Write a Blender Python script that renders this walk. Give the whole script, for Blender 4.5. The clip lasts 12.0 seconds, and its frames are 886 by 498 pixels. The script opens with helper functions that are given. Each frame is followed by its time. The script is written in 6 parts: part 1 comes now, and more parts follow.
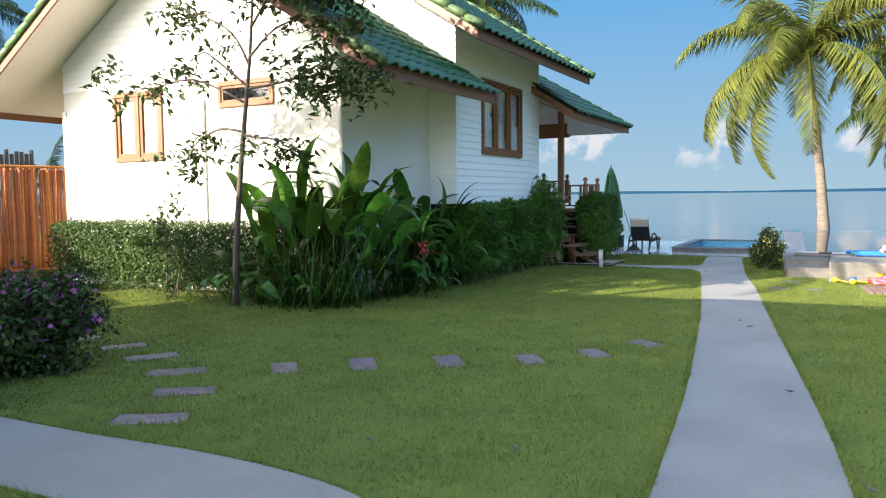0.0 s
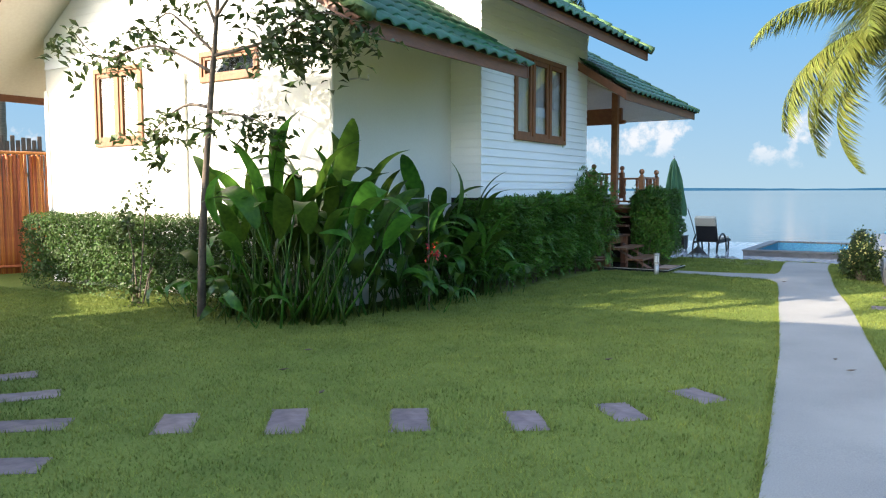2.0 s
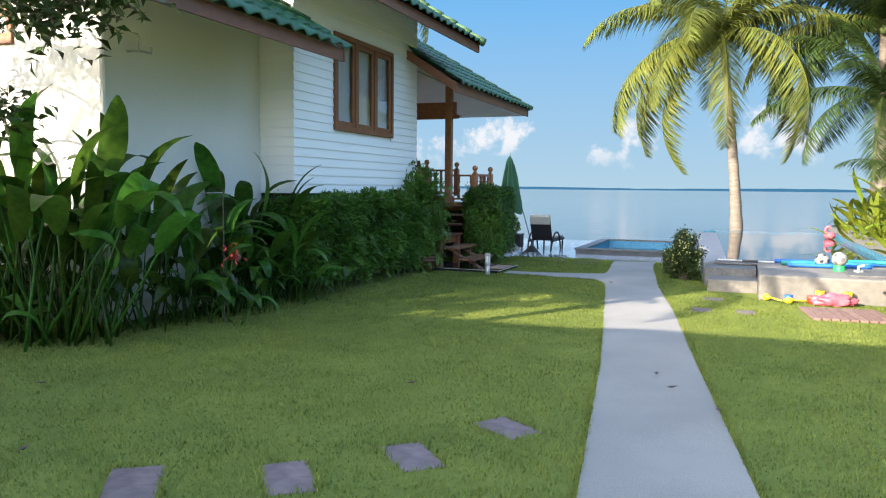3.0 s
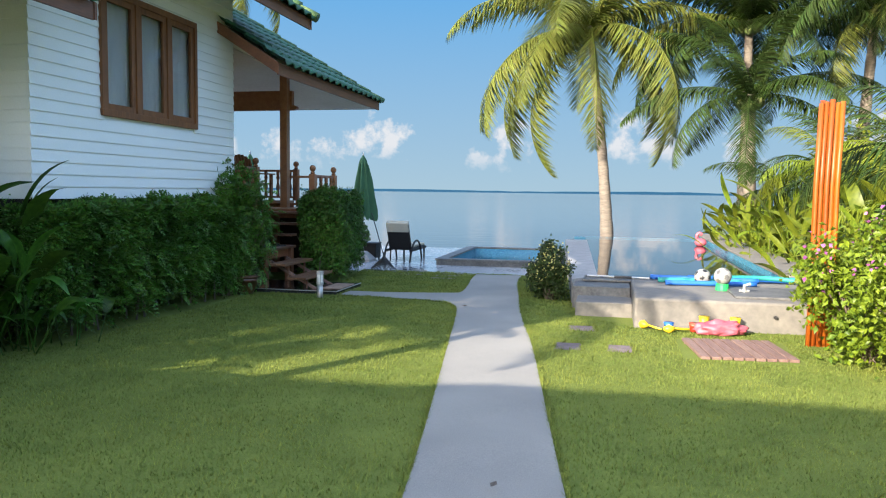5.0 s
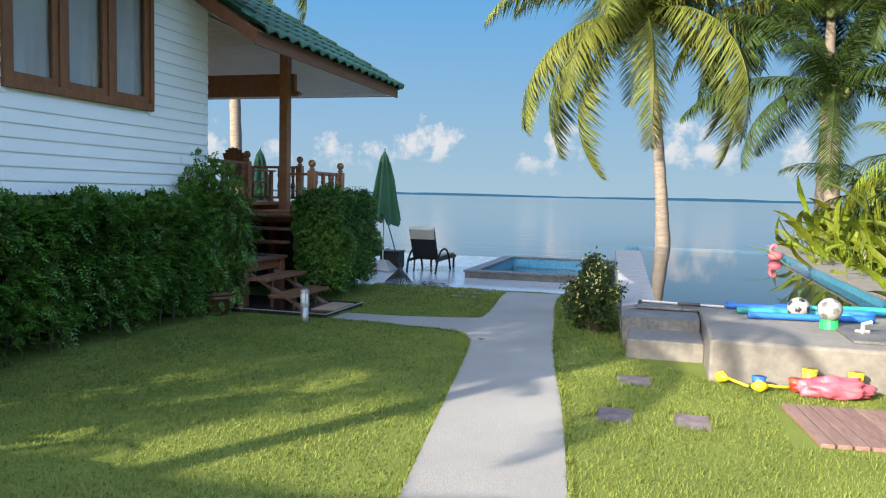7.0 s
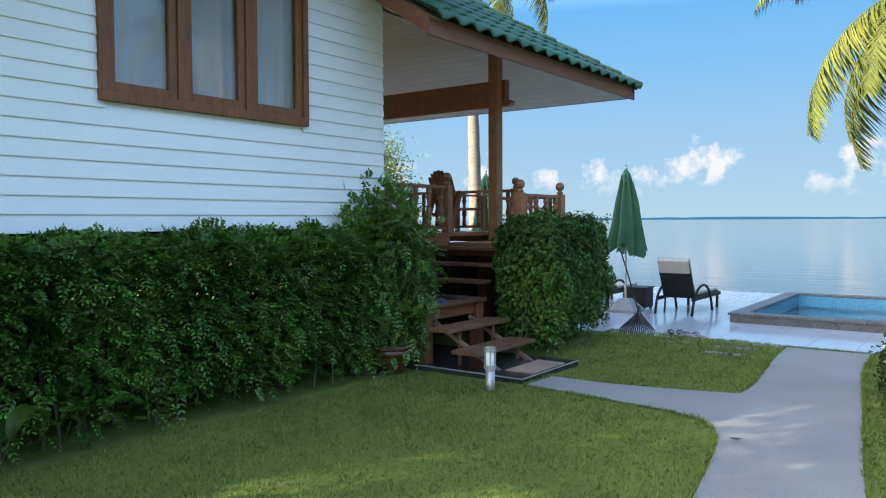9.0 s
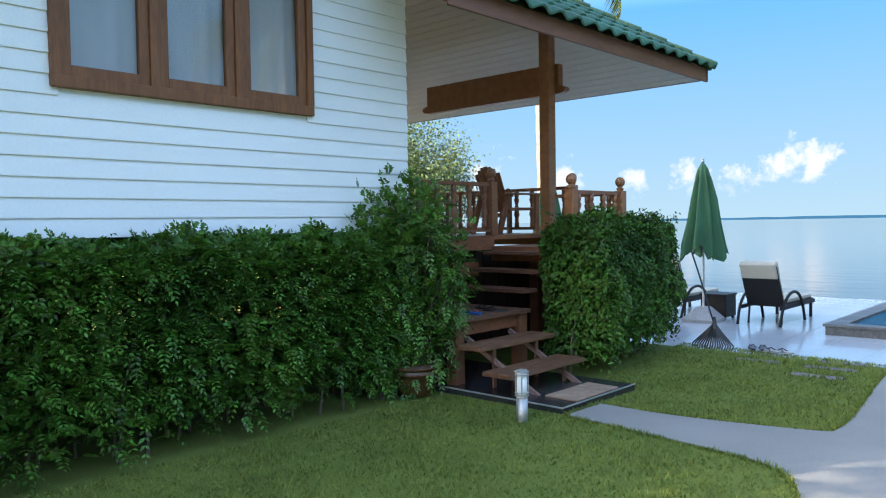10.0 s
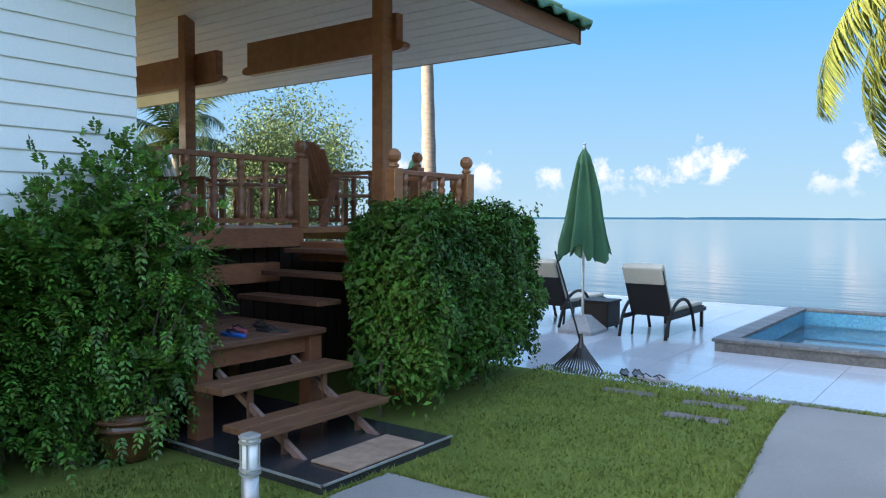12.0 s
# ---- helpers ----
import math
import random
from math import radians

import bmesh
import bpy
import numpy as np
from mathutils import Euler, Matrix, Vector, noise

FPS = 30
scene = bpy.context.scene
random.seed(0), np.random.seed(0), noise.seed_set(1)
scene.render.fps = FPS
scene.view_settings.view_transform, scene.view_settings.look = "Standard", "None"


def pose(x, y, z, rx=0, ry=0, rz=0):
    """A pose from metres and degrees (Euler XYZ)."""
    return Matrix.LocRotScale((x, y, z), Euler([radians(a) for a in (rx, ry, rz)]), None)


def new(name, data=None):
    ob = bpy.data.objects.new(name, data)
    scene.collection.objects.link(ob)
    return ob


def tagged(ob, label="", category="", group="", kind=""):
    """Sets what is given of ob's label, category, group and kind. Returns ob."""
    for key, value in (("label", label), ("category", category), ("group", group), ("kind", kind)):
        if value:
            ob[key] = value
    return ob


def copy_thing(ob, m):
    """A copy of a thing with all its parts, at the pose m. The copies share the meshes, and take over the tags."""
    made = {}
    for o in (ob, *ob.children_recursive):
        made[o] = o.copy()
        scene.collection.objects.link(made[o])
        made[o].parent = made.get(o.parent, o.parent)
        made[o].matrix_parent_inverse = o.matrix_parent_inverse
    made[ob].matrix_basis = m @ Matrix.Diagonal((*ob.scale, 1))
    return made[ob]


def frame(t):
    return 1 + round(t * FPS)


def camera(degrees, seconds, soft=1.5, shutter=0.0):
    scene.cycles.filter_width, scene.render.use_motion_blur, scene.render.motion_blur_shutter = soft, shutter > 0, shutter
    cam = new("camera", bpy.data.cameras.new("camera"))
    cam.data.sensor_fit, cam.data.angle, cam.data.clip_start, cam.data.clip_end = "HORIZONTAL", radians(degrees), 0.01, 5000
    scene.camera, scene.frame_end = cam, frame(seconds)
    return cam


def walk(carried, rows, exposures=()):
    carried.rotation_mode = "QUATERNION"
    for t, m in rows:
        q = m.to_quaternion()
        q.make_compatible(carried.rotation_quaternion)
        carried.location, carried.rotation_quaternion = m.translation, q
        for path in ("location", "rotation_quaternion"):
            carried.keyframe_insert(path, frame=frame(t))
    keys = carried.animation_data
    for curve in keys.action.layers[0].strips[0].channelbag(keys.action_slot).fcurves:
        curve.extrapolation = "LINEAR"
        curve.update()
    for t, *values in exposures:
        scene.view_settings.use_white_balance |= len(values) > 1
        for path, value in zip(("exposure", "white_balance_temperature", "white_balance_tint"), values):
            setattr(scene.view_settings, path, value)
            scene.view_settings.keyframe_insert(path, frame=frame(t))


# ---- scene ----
cam = camera(60.8, 12.0, soft=1.15)
METRES, EYE, TILT, LEAN, TURN = 14.2, 1.5, -0.5, -0.05, 28.0
ROWS = [
    (0.0, 0.0, 0.0, 0.0, -0.04, -3.56, 0.69),
    (0.5, 0.0083, 0.0362, 0.0003, 10.11, -3.19, 0.58),
    (1.0, 0.0167, 0.0749, -0.0005, 13.15, -3.44, 0.61),
    (1.5, 0.0328, 0.1141, -0.0011, 10.67, -3.72, 0.48),
    (2.0, 0.0479, 0.1528, -0.0023, 4.87, -3.9, 0.16),
    (2.5, 0.0667, 0.1928, -0.0028, -1.14, -4.0, -0.17),
    (3.0, 0.082, 0.2266, -0.0025, -6.38, -4.14, -0.46),
    (3.5, 0.0997, 0.2654, -0.0026, -10.51, -4.02, -0.43),
    (5.5, 0.1799, 0.4166, 0.002, -15.59, -3.85, -0.61),
    (6.0, 0.2001, 0.4527, 0.0009, -15.32, -3.76, -0.89),
    (6.5, 0.2167, 0.4918, 0.0, -14.33, -3.76, -1.1),
    (8.5, 0.2746, 0.6549, -0.0005, 3.09, -2.27, -0.38),
    (9.0, 0.2888, 0.6966, -0.0001, 8.45, -1.67, 0.26),
    (9.5, 0.3023, 0.7344, -0.0004, 12.47, -1.47, 0.63),
    (10.0, 0.3116, 0.7743, -0.001, 14.81, -1.39, 0.84),
    (10.5, 0.3234, 0.8151, -0.0021, 16.1, -1.62, 0.73),
    (11.0, 0.3312, 0.8556, -0.002, 15.83, -1.75, 0.51),
    (11.5, 0.3448, 0.8926, -0.0029, 13.81, -1.77, 0.23),
    (12.0, 0.3542, 0.9298, -0.0034, 8.64, -1.83, -0.24),
]
walk(cam, [(t, pose(0, 0, EYE, TILT, LEAN, TURN) @ pose(METRES * x, METRES * y, METRES * z, 90 + pitch, roll, yaw)) for t, x, y, z, yaw, pitch, roll in ROWS], exposures=[(0.0, 2.88), (1.0, 3.12), (2.0, 3.1), (3.0, 3.05), (5.5, 2.84), (6.5, 2.8), (8.5, 2.98), (10.5, 3.36), (12.0, 3.28)])

# ---- world, sun, exposure ----
SUN_TRAVEL, SUN_HEIGHT = radians(30.0), radians(23.5)
sun_dir = Vector((math.sin(SUN_TRAVEL) * math.cos(SUN_HEIGHT), math.cos(SUN_TRAVEL) * math.cos(SUN_HEIGHT), -math.sin(SUN_HEIGHT)))
world = bpy.data.worlds.new("world")
scene.world = world
world.use_nodes = True
wn, wl = world.node_tree.nodes, world.node_tree.links
wn.clear()


def wnode(kind, **values):
    n = wn.new(kind)
    for k, v in values.items():
        n.inputs[k].default_value = v
    return n


w_out, w_bg = wn.new("ShaderNodeOutputWorld"), wn.new("ShaderNodeBackground")
w_sky = wn.new("ShaderNodeTexSky")
w_sky.sky_type, w_sky.sun_disc = "NISHITA", False
w_sky.sun_elevation, w_sky.sun_rotation = SUN_HEIGHT, math.pi + SUN_TRAVEL
w_sky.air_density, w_sky.dust_density, w_sky.ozone_density = 1.0, 1.5, 1.0
w_co = wn.new("ShaderNodeTexCoord")
w_sep = wn.new("ShaderNodeSeparateXYZ")
w_noise = wnode("ShaderNodeTexNoise", Scale=30.0, Detail=10.0, Roughness=0.62)
w_base = wn.new("ShaderNodeMapRange")
w_base.inputs[1].default_value, w_base.inputs[2].default_value = 0.012, 0.060


def wmath(operation, first, second):
    """A math node of the sky; each input a socket or a number."""
    n = wn.new("ShaderNodeMath")
    n.operation = operation
    for socket, v in zip(n.inputs, (first, second)):
        if isinstance(v, (int, float)):
            socket.default_value = v
        else:
            wl.new(v, socket)
    return n.outputs[0]


# heaps of cumulus: degrees to the left of north, height above the horizon, size
heaps = None
for az, el, size in ((18.6, 3.7, 2.1), (16.4, 3.4, 1.8), (21.3, 2.9, 1.5), (24.8, 3.3, 1.7), (28.2, 3.0, 1.5), (7.4, 3.6, 2.0), (10.0, 2.9, 1.3), (-0.6, 4.1, 2.1), (-3.2, 3.6, 2.2), (-8.5, 3.2, 2.0), (33.5, 3.6, 1.8), (40.0, 3.2, 2.2), (50.0, 3.4, 2.4), (62.0, 3.0, 2.2), (-17.0, 3.4, 2.4), (-30.0, 3.4, 2.6)):
    near = wn.new("ShaderNodeVectorMath")
    near.operation = "DISTANCE"
    near.inputs[1].default_value = (-math.sin(radians(az)) * math.cos(radians(el)), math.cos(radians(az)) * math.cos(radians(el)), math.sin(radians(el)))
    wl.new(w_co.outputs["Generated"], near.inputs[0])
    lump = wmath("SUBTRACT", 1.0, wmath("DIVIDE", near.outputs["Value"], radians(size) * 1.1))
    heaps = lump if heaps is None else wmath("MAXIMUM", heaps, lump)
w_ramp = wn.new("ShaderNodeValToRGB")
w_ramp.color_ramp.elements[0].position, w_ramp.color_ramp.elements[1].position = 0.36, 0.70
w_mul = wn.new("ShaderNodeMath")
w_mul.operation = "MULTIPLY"
w_mix = wn.new("ShaderNodeMixRGB")
w_mix.inputs[2].default_value = (0.90, 0.93, 0.98, 1)
w_haze = wn.new("ShaderNodeValToRGB")
w_haze.color_ramp.elements[0].position, w_haze.color_ramp.elements[1].position = 0.26, 0.52
w_haze.color_ramp.elements[0].color, w_haze.color_ramp.elements[1].color = (1, 1, 1, 1), (0, 0, 0, 1)
w_tint = wn.new("ShaderNodeValToRGB")
w_tint.color_ramp.elements[0].position, w_tint.color_ramp.elements[1].position = 0.0, 0.26
w_tint.color_ramp.elements[0].color, w_tint.color_ramp.elements[1].color = (0.46, 0.66, 0.80, 1), (0.16, 0.49, 0.92, 1)
w_hmix = wn.new("ShaderNodeMixRGB")
wl.new(w_sep.outputs["Z"], w_tint.inputs[0])
wl.new(w_tint.outputs[0], w_hmix.inputs[2])
wl.new(w_co.outputs["Generated"], w_sep.inputs[0])
wl.new(w_co.outputs["Generated"], w_noise.inputs["Vector"])
wl.new(wmath("ADD", wmath("MAXIMUM", wmath("MULTIPLY", heaps, 0.6), -0.6), wmath("MULTIPLY", wmath("SUBTRACT", w_noise.outputs[0], 0.44), 2.4)), w_ramp.inputs[0])
wl.new(w_sep.outputs["Z"], w_haze.inputs[0])
wl.new(w_sep.outputs["Z"], w_base.inputs[0])
wl.new(w_ramp.outputs[0], w_mul.inputs[0])
wl.new(w_base.outputs[0], w_mul.inputs[1])
w_dot = wn.new("ShaderNodeVectorMath")
w_dot.operation = "DOT_PRODUCT"
w_dot.inputs[1].default_value = (math.sin(SUN_TRAVEL), math.cos(SUN_TRAVEL), 0)
w_side = wn.new("ShaderNodeMapRange")
w_side.interpolation_type = "SMOOTHSTEP"
w_side.inputs[1].default_value, w_side.inputs[2].default_value = -0.85, -0.40
w_away = wn.new("ShaderNodeMath")
w_away.operation = "MULTIPLY"
wl.new(w_co.outputs["Generated"], w_dot.inputs[0])
wl.new(w_dot.outputs["Value"], w_side.inputs[0])
wl.new(w_side.outputs[0], w_away.inputs[0])
wl.new(w_haze.outputs[0], w_away.inputs[1])
wl.new(w_away.outputs[0], w_hmix.inputs[0])
wl.new(w_sky.outputs[0], w_hmix.inputs[1])
wl.new(w_mul.outputs[0], w_mix.inputs[0])
wl.new(w_hmix.outputs[0], w_mix.inputs[1])
wl.new(w_mix.outputs[0], w_bg.inputs["Color"])
w_bg.inputs["Strength"].default_value = 0.12
wl.new(w_bg.outputs[0], w_out.inputs[0])

sun = new("sun", bpy.data.lights.new("sun", "SUN"))
sun.data.energy, sun.data.angle, sun.data.color = 2.3, radians(0.35), (1.0, 0.88, 0.72)
sun.rotation_euler = sun_dir.to_track_quat("-Z", "Y").to_euler()
sun.location = (-20, -20, 20)


# ---- materials ----
def material(name, base, rough=0.6, metal=0.0, second=None, grain=40.0, blotch=1.5, bump=0.15, bump_scale=None, vary=0.0, island=False, trans=0.0, stretch=None, coat=0.0, spec=0.5):
    """A surface: a base colour that drifts to a second one at two scales, relief, and random shifts from piece to piece."""
    m = bpy.data.materials.new(name)
    m.use_nodes = True
    n, l = m.node_tree.nodes, m.node_tree.links
    b = n["Principled BSDF"]
    b.inputs["Roughness"].default_value, b.inputs["Metallic"].default_value = rough, metal
    b.inputs["Coat Weight"].default_value = coat
    b.inputs["Specular IOR Level"].default_value = spec
    second = second or tuple(c * 0.7 for c in base)
    co = n.new("ShaderNodeTexCoord")
    mp = n.new("ShaderNodeMapping")
    if stretch:
        mp.inputs["Scale"].default_value = stretch
    l.new(co.outputs["Object"], mp.inputs[0])
    fine, big = n.new("ShaderNodeTexNoise"), n.new("ShaderNodeTexNoise")
    fine.inputs["Scale"].default_value, fine.inputs["Detail"].default_value = grain, 5
    big.inputs["Scale"].default_value, big.inputs["Detail"].default_value = blotch, 4
    l.new(mp.outputs[0], fine.inputs["Vector"])
    l.new(mp.outputs[0], big.inputs["Vector"])
    ma = n.new("ShaderNodeMath")
    ma.operation = "MULTIPLY_ADD"
    ma.inputs[1].default_value, ma.inputs[2].default_value = 0.5, 0.0
    mb = n.new("ShaderNodeMath")
    mb.operation = "MULTIPLY_ADD"
    mb.inputs[1].default_value = 0.5
    l.new(fine.outputs[0], ma.inputs[0])
    l.new(big.outputs[0], mb.inputs[0])
    l.new(ma.outputs[0], mb.inputs[2])
    rp = n.new("ShaderNodeValToRGB")
    rp.color_ramp.elements[0].position, rp.color_ramp.elements[1].position = 0.36, 0.64
    rp.color_ramp.elements[0].color, rp.color_ramp.elements[1].color = (*second, 1), (*base, 1)
    l.new(mb.outputs[0], rp.inputs[0])
    colour = rp.outputs[0]
    if vary:
        src = n.new("ShaderNodeNewGeometry").outputs["Random Per Island"] if island else n.new("ShaderNodeObjectInfo").outputs["Random"]
        hs = n.new("ShaderNodeHueSaturation")
        mv = n.new("ShaderNodeMapRange")
        mv.inputs[3].default_value, mv.inputs[4].default_value = 1 - vary, 1 + vary
        l.new(src, mv.inputs[0])
        l.new(mv.outputs[0], hs.inputs["Value"])
        mh = n.new("ShaderNodeMapRange")
        mh.inputs[3].default_value, mh.inputs[4].default_value = 0.5 - vary * 0.05, 0.5 + vary * 0.05
        l.new(src, mh.inputs[0])
        l.new(mh.outputs[0], hs.inputs["Hue"])
        l.new(colour, hs.inputs["Color"])
        colour = hs.outputs[0]
    l.new(colour, b.inputs["Base Color"])
    if bump:
        bp = n.new("ShaderNodeBump")
        bp.inputs["Strength"].default_value, bp.inputs["Distance"].default_value = bump, 0.02
        src = fine
        if bump_scale:
            src = n.new("ShaderNodeTexNoise")
            src.inputs["Scale"].default_value, src.inputs["Detail"].default_value = bump_scale, 4
            l.new(mp.outputs[0], src.inputs["Vector"])
        l.new(src.outputs[0], bp.inputs["Height"])
        l.new(bp.outputs[0], b.inputs["Normal"])
    if trans:
        tr = n.new("ShaderNodeBsdfTranslucent")
        l.new(colour, tr.inputs["Color"])
        mx = n.new("ShaderNodeMixShader")
        mx.inputs[0].default_value = trans
        l.new(b.outputs[0], mx.inputs[1])
        l.new(tr.outputs[0], mx.inputs[2])
        l.new(mx.outputs[0], n["Material Output"].inputs[0])
    return m


def water_material(name, tint, ripple, strength, clear, rough=0.03):
    """Still water: mirror gloss with faint ripples; clear water lets light through to its floor."""
    m = bpy.data.materials.new(name)
    m.use_nodes = True
    n, l = m.node_tree.nodes, m.node_tree.links
    b = n["Principled BSDF"]
    b.inputs["Base Color"].default_value = (*tint, 1)
    b.inputs["Roughness"].default_value, b.inputs["IOR"].default_value = rough, 1.33
    b.inputs["Transmission Weight"].default_value = clear
    co, mp, nz, bp = n.new("ShaderNodeTexCoord"), n.new("ShaderNodeMapping"), n.new("ShaderNodeTexNoise"), n.new("ShaderNodeBump")
    mp.inputs["Scale"].default_value = (0.35, 1.0, 1.0)
    nz.inputs["Scale"].default_value, nz.inputs["Detail"].default_value = ripple, 3
    bp.inputs["Strength"].default_value, bp.inputs["Distance"].default_value = strength, 0.05
    l.new(co.outputs["Object"], mp.inputs[0])
    l.new(mp.outputs[0], nz.inputs["Vector"])
    l.new(nz.outputs[0], bp.inputs["Height"])
    l.new(bp.outputs[0], b.inputs["Normal"])
    return m


M_SOIL = material("lawn_turf", (0.140, 0.168, 0.036), 0.95, second=(0.095, 0.122, 0.026), grain=90, blotch=1.6, bump=0.6, spec=0.1)
M_GRASS = material("grass_blade", (0.182, 0.208, 0.041), 0.65, second=(0.100, 0.138, 0.027), grain=5, blotch=1.1, bump=0, vary=0.26, island=True, trans=0.25, spec=0.15)
M_PATH = material("path_concrete", (0.25, 0.238, 0.212), 0.85, second=(0.165, 0.157, 0.145), grain=120, blotch=0.9, bump=0.25)
M_PALE = material("pool_concrete", (0.165, 0.152, 0.132), 0.85, second=(0.105, 0.098, 0.088), grain=14, blotch=1.1, bump=0.12)
M_DARKSTONE = material("dark_coping", (0.125, 0.122, 0.116), 0.6, second=(0.050, 0.051, 0.053), grain=25, blotch=4, bump=0.3, vary=0.15)
M_SLATE = material("slate", (0.150, 0.112, 0.112), 0.75, second=(0.085, 0.062, 0.064), grain=12, blotch=5, bump=0.5, vary=0.18)
M_WHITE = material("white_board_paint", (0.85, 0.85, 0.83), 0.5, second=(0.79, 0.79, 0.77), grain=60, blotch=0.7, bump=0.06, vary=0.02)
M_CREAM = material("cream_plaster", (0.70, 0.675, 0.61), 0.8, second=(0.65, 0.625, 0.555), grain=50, blotch=0.8, bump=0.08)
M_SOFFIT = material("soffit_board", (0.70, 0.66, 0.59), 0.7, second=(0.62, 0.575, 0.51), grain=20, blotch=1, bump=0.08, vary=0.04)
M_ROOF = material("green_roof_tile", (0.018, 0.115, 0.048), 0.5, second=(0.012, 0.078, 0.034), grain=30, blotch=2, bump=0.15, vary=0.22)
M_VERGE = material("yellowed_verge_tile", (0.10, 0.14, 0.04), 0.6, second=(0.035, 0.10, 0.035), grain=20, blotch=4, bump=0.15, vary=0.2)
M_WOOD = material("window_wood", (0.24, 0.090, 0.029), 0.6, second=(0.15, 0.053, 0.017), grain=10, blotch=3, bump=0.1, stretch=(6, 6, 1))
M_FASCIA = material("fascia_wood", (0.20, 0.075, 0.035), 0.5, second=(0.13, 0.05, 0.025), grain=10, blotch=2, bump=0.1, stretch=(6, 1, 6))
M_STAIN = material("red_stained_wood", (0.31, 0.125, 0.055), 0.45, second=(0.20, 0.072, 0.032), grain=9, blotch=2, bump=0.12, stretch=(5, 1.5, 5), vary=0.15, coat=0.08)
# near-black brown, painted for the dark space under the deck
M_UNDERDECK = material("underdeck_dark_board", (0.045, 0.022, 0.014), 0.7, second=(0.028, 0.014, 0.010), grain=9, blotch=2, bump=0.1, vary=0.2)
M_TREAD = material("worn_tread_wood", (0.165, 0.075, 0.038), 0.5, second=(0.080, 0.034, 0.019), grain=9, blotch=3, bump=0.15, stretch=(8, 1, 8), vary=0.12)
M_DECK = material("grey_brown_deck_wood", (0.20, 0.125, 0.10), 0.75, second=(0.12, 0.068, 0.053), grain=9, blotch=3, bump=0.2, stretch=(8, 1, 8), vary=0.15)
M_BAMBOO = material("orange_bamboo", (0.52, 0.17, 0.045), 0.5, second=(0.33, 0.095, 0.028), grain=8, blotch=2, bump=0.1, stretch=(6, 6, 1), vary=0.3)
M_POST = material("orange_varnished_pole", (0.26, 0.062, 0.006), 0.4, second=(0.17, 0.036, 0.004), grain=8, blotch=2, bump=0.1, stretch=(6, 6, 1), vary=0.15, spec=0.3)
M_TILE = material("pale_patio_tile", (0.50, 0.51, 0.52), 0.10, second=(0.42, 0.43, 0.45), grain=20, blotch=0.5, bump=0.01, vary=0.05, spec=0.7)
M_BLUE = material("blue_mosaic", (0.06, 0.25, 0.35), 0.25, second=(0.03, 0.15, 0.25), grain=26, blotch=30, bump=0.05, vary=0.12)
M_LEAF = material("hedge_leaf", (0.085, 0.175, 0.021), 0.5, second=(0.023, 0.060, 0.010), grain=30, blotch=1.5, bump=0, vary=0.5, island=True, trans=0.18, spec=0.22)
M_SIDELEAF = material("side_hedge_leaf", (0.112, 0.228, 0.028), 0.42, second=(0.026, 0.070, 0.011), grain=30, blotch=1.5, bump=0, vary=0.5, island=True, trans=0.18, spec=0.35)
M_TREELEAF = material("dull_tree_leaf", (0.050, 0.075, 0.018), 0.5, second=(0.028, 0.045, 0.012), grain=30, blotch=1.5, bump=0, vary=0.5, island=True, trans=0.2, spec=0.2)
M_TRIM = material("clipped_hedge_leaf", (0.072, 0.12, 0.026), 0.5, second=(0.034, 0.066, 0.014), grain=30, blotch=1.5, bump=0, vary=0.5, island=True, trans=0.2, spec=0.2)
M_BIG = material("broad_leaf", (0.075, 0.158, 0.018), 0.35, second=(0.022, 0.060, 0.009), grain=14, blotch=2, bump=0.1, vary=0.5, trans=0.45, spec=0.3)
M_BIGY = material("yellowish_broad_leaf", (0.17, 0.20, 0.014), 0.4, second=(0.05, 0.085, 0.010), grain=14, blotch=2, bump=0.1, vary=0.35, trans=0.35, spec=0.22)
M_PALM = material("palm_leaflet", (0.036, 0.060, 0.012), 0.55, second=(0.014, 0.027, 0.006), grain=5, blotch=0.8, bump=0, vary=0.4, island=True, trans=0.3, spec=0.12)
M_PALMY = material("yellowing_palm_leaflet", (0.120, 0.132, 0.024), 0.55, second=(0.058, 0.078, 0.014), grain=5, blotch=0.8, bump=0, vary=0.35, island=True, trans=0.3, spec=0.15)
M_TRUNK = material("palm_trunk", (0.165, 0.14, 0.112), 0.9, second=(0.085, 0.07, 0.057), grain=8, blotch=3, bump=0.7, stretch=(1, 1, 6))
M_BARK = material("thin_bark", (0.12, 0.09, 0.065), 0.85, second=(0.07, 0.052, 0.04), grain=30, blotch=5, bump=0.4)
M_STEM = material("green_stem", (0.12, 0.17, 0.045), 0.6, second=(0.09, 0.08, 0.035), grain=20, blotch=4, bump=0.1, vary=0.25)
# green paled in the colour itself, for haze over the distant tree
M_HAZY_LEAF = material("hazed_shore_leaf", (0.115, 0.150, 0.055), 0.6, second=(0.065, 0.095, 0.035), grain=30, blotch=1.5, bump=0, vary=0.4, island=True, trans=0.25, spec=0.15)
M_MAUVE = material("mauve_bract", (0.40, 0.12, 0.33), 0.6, second=(0.25, 0.06, 0.22), grain=20, blotch=6, bump=0, vary=0.35, island=True, trans=0.3)
M_YELLOWFLOWER = material("cream_yellow_petal", (0.75, 0.66, 0.22), 0.6, grain=20, blotch=6, bump=0, vary=0.2, island=True, trans=0.2)
M_RED = material("red_flower", (0.60, 0.035, 0.03), 0.5, grain=20, blotch=6, bump=0, vary=0.2, island=True, trans=0.2)
M_WICKER = material("dark_wicker", (0.013, 0.011, 0.010), 0.55, second=(0.006, 0.006, 0.006), grain=70, blotch=30, bump=0.6, spec=0.25)
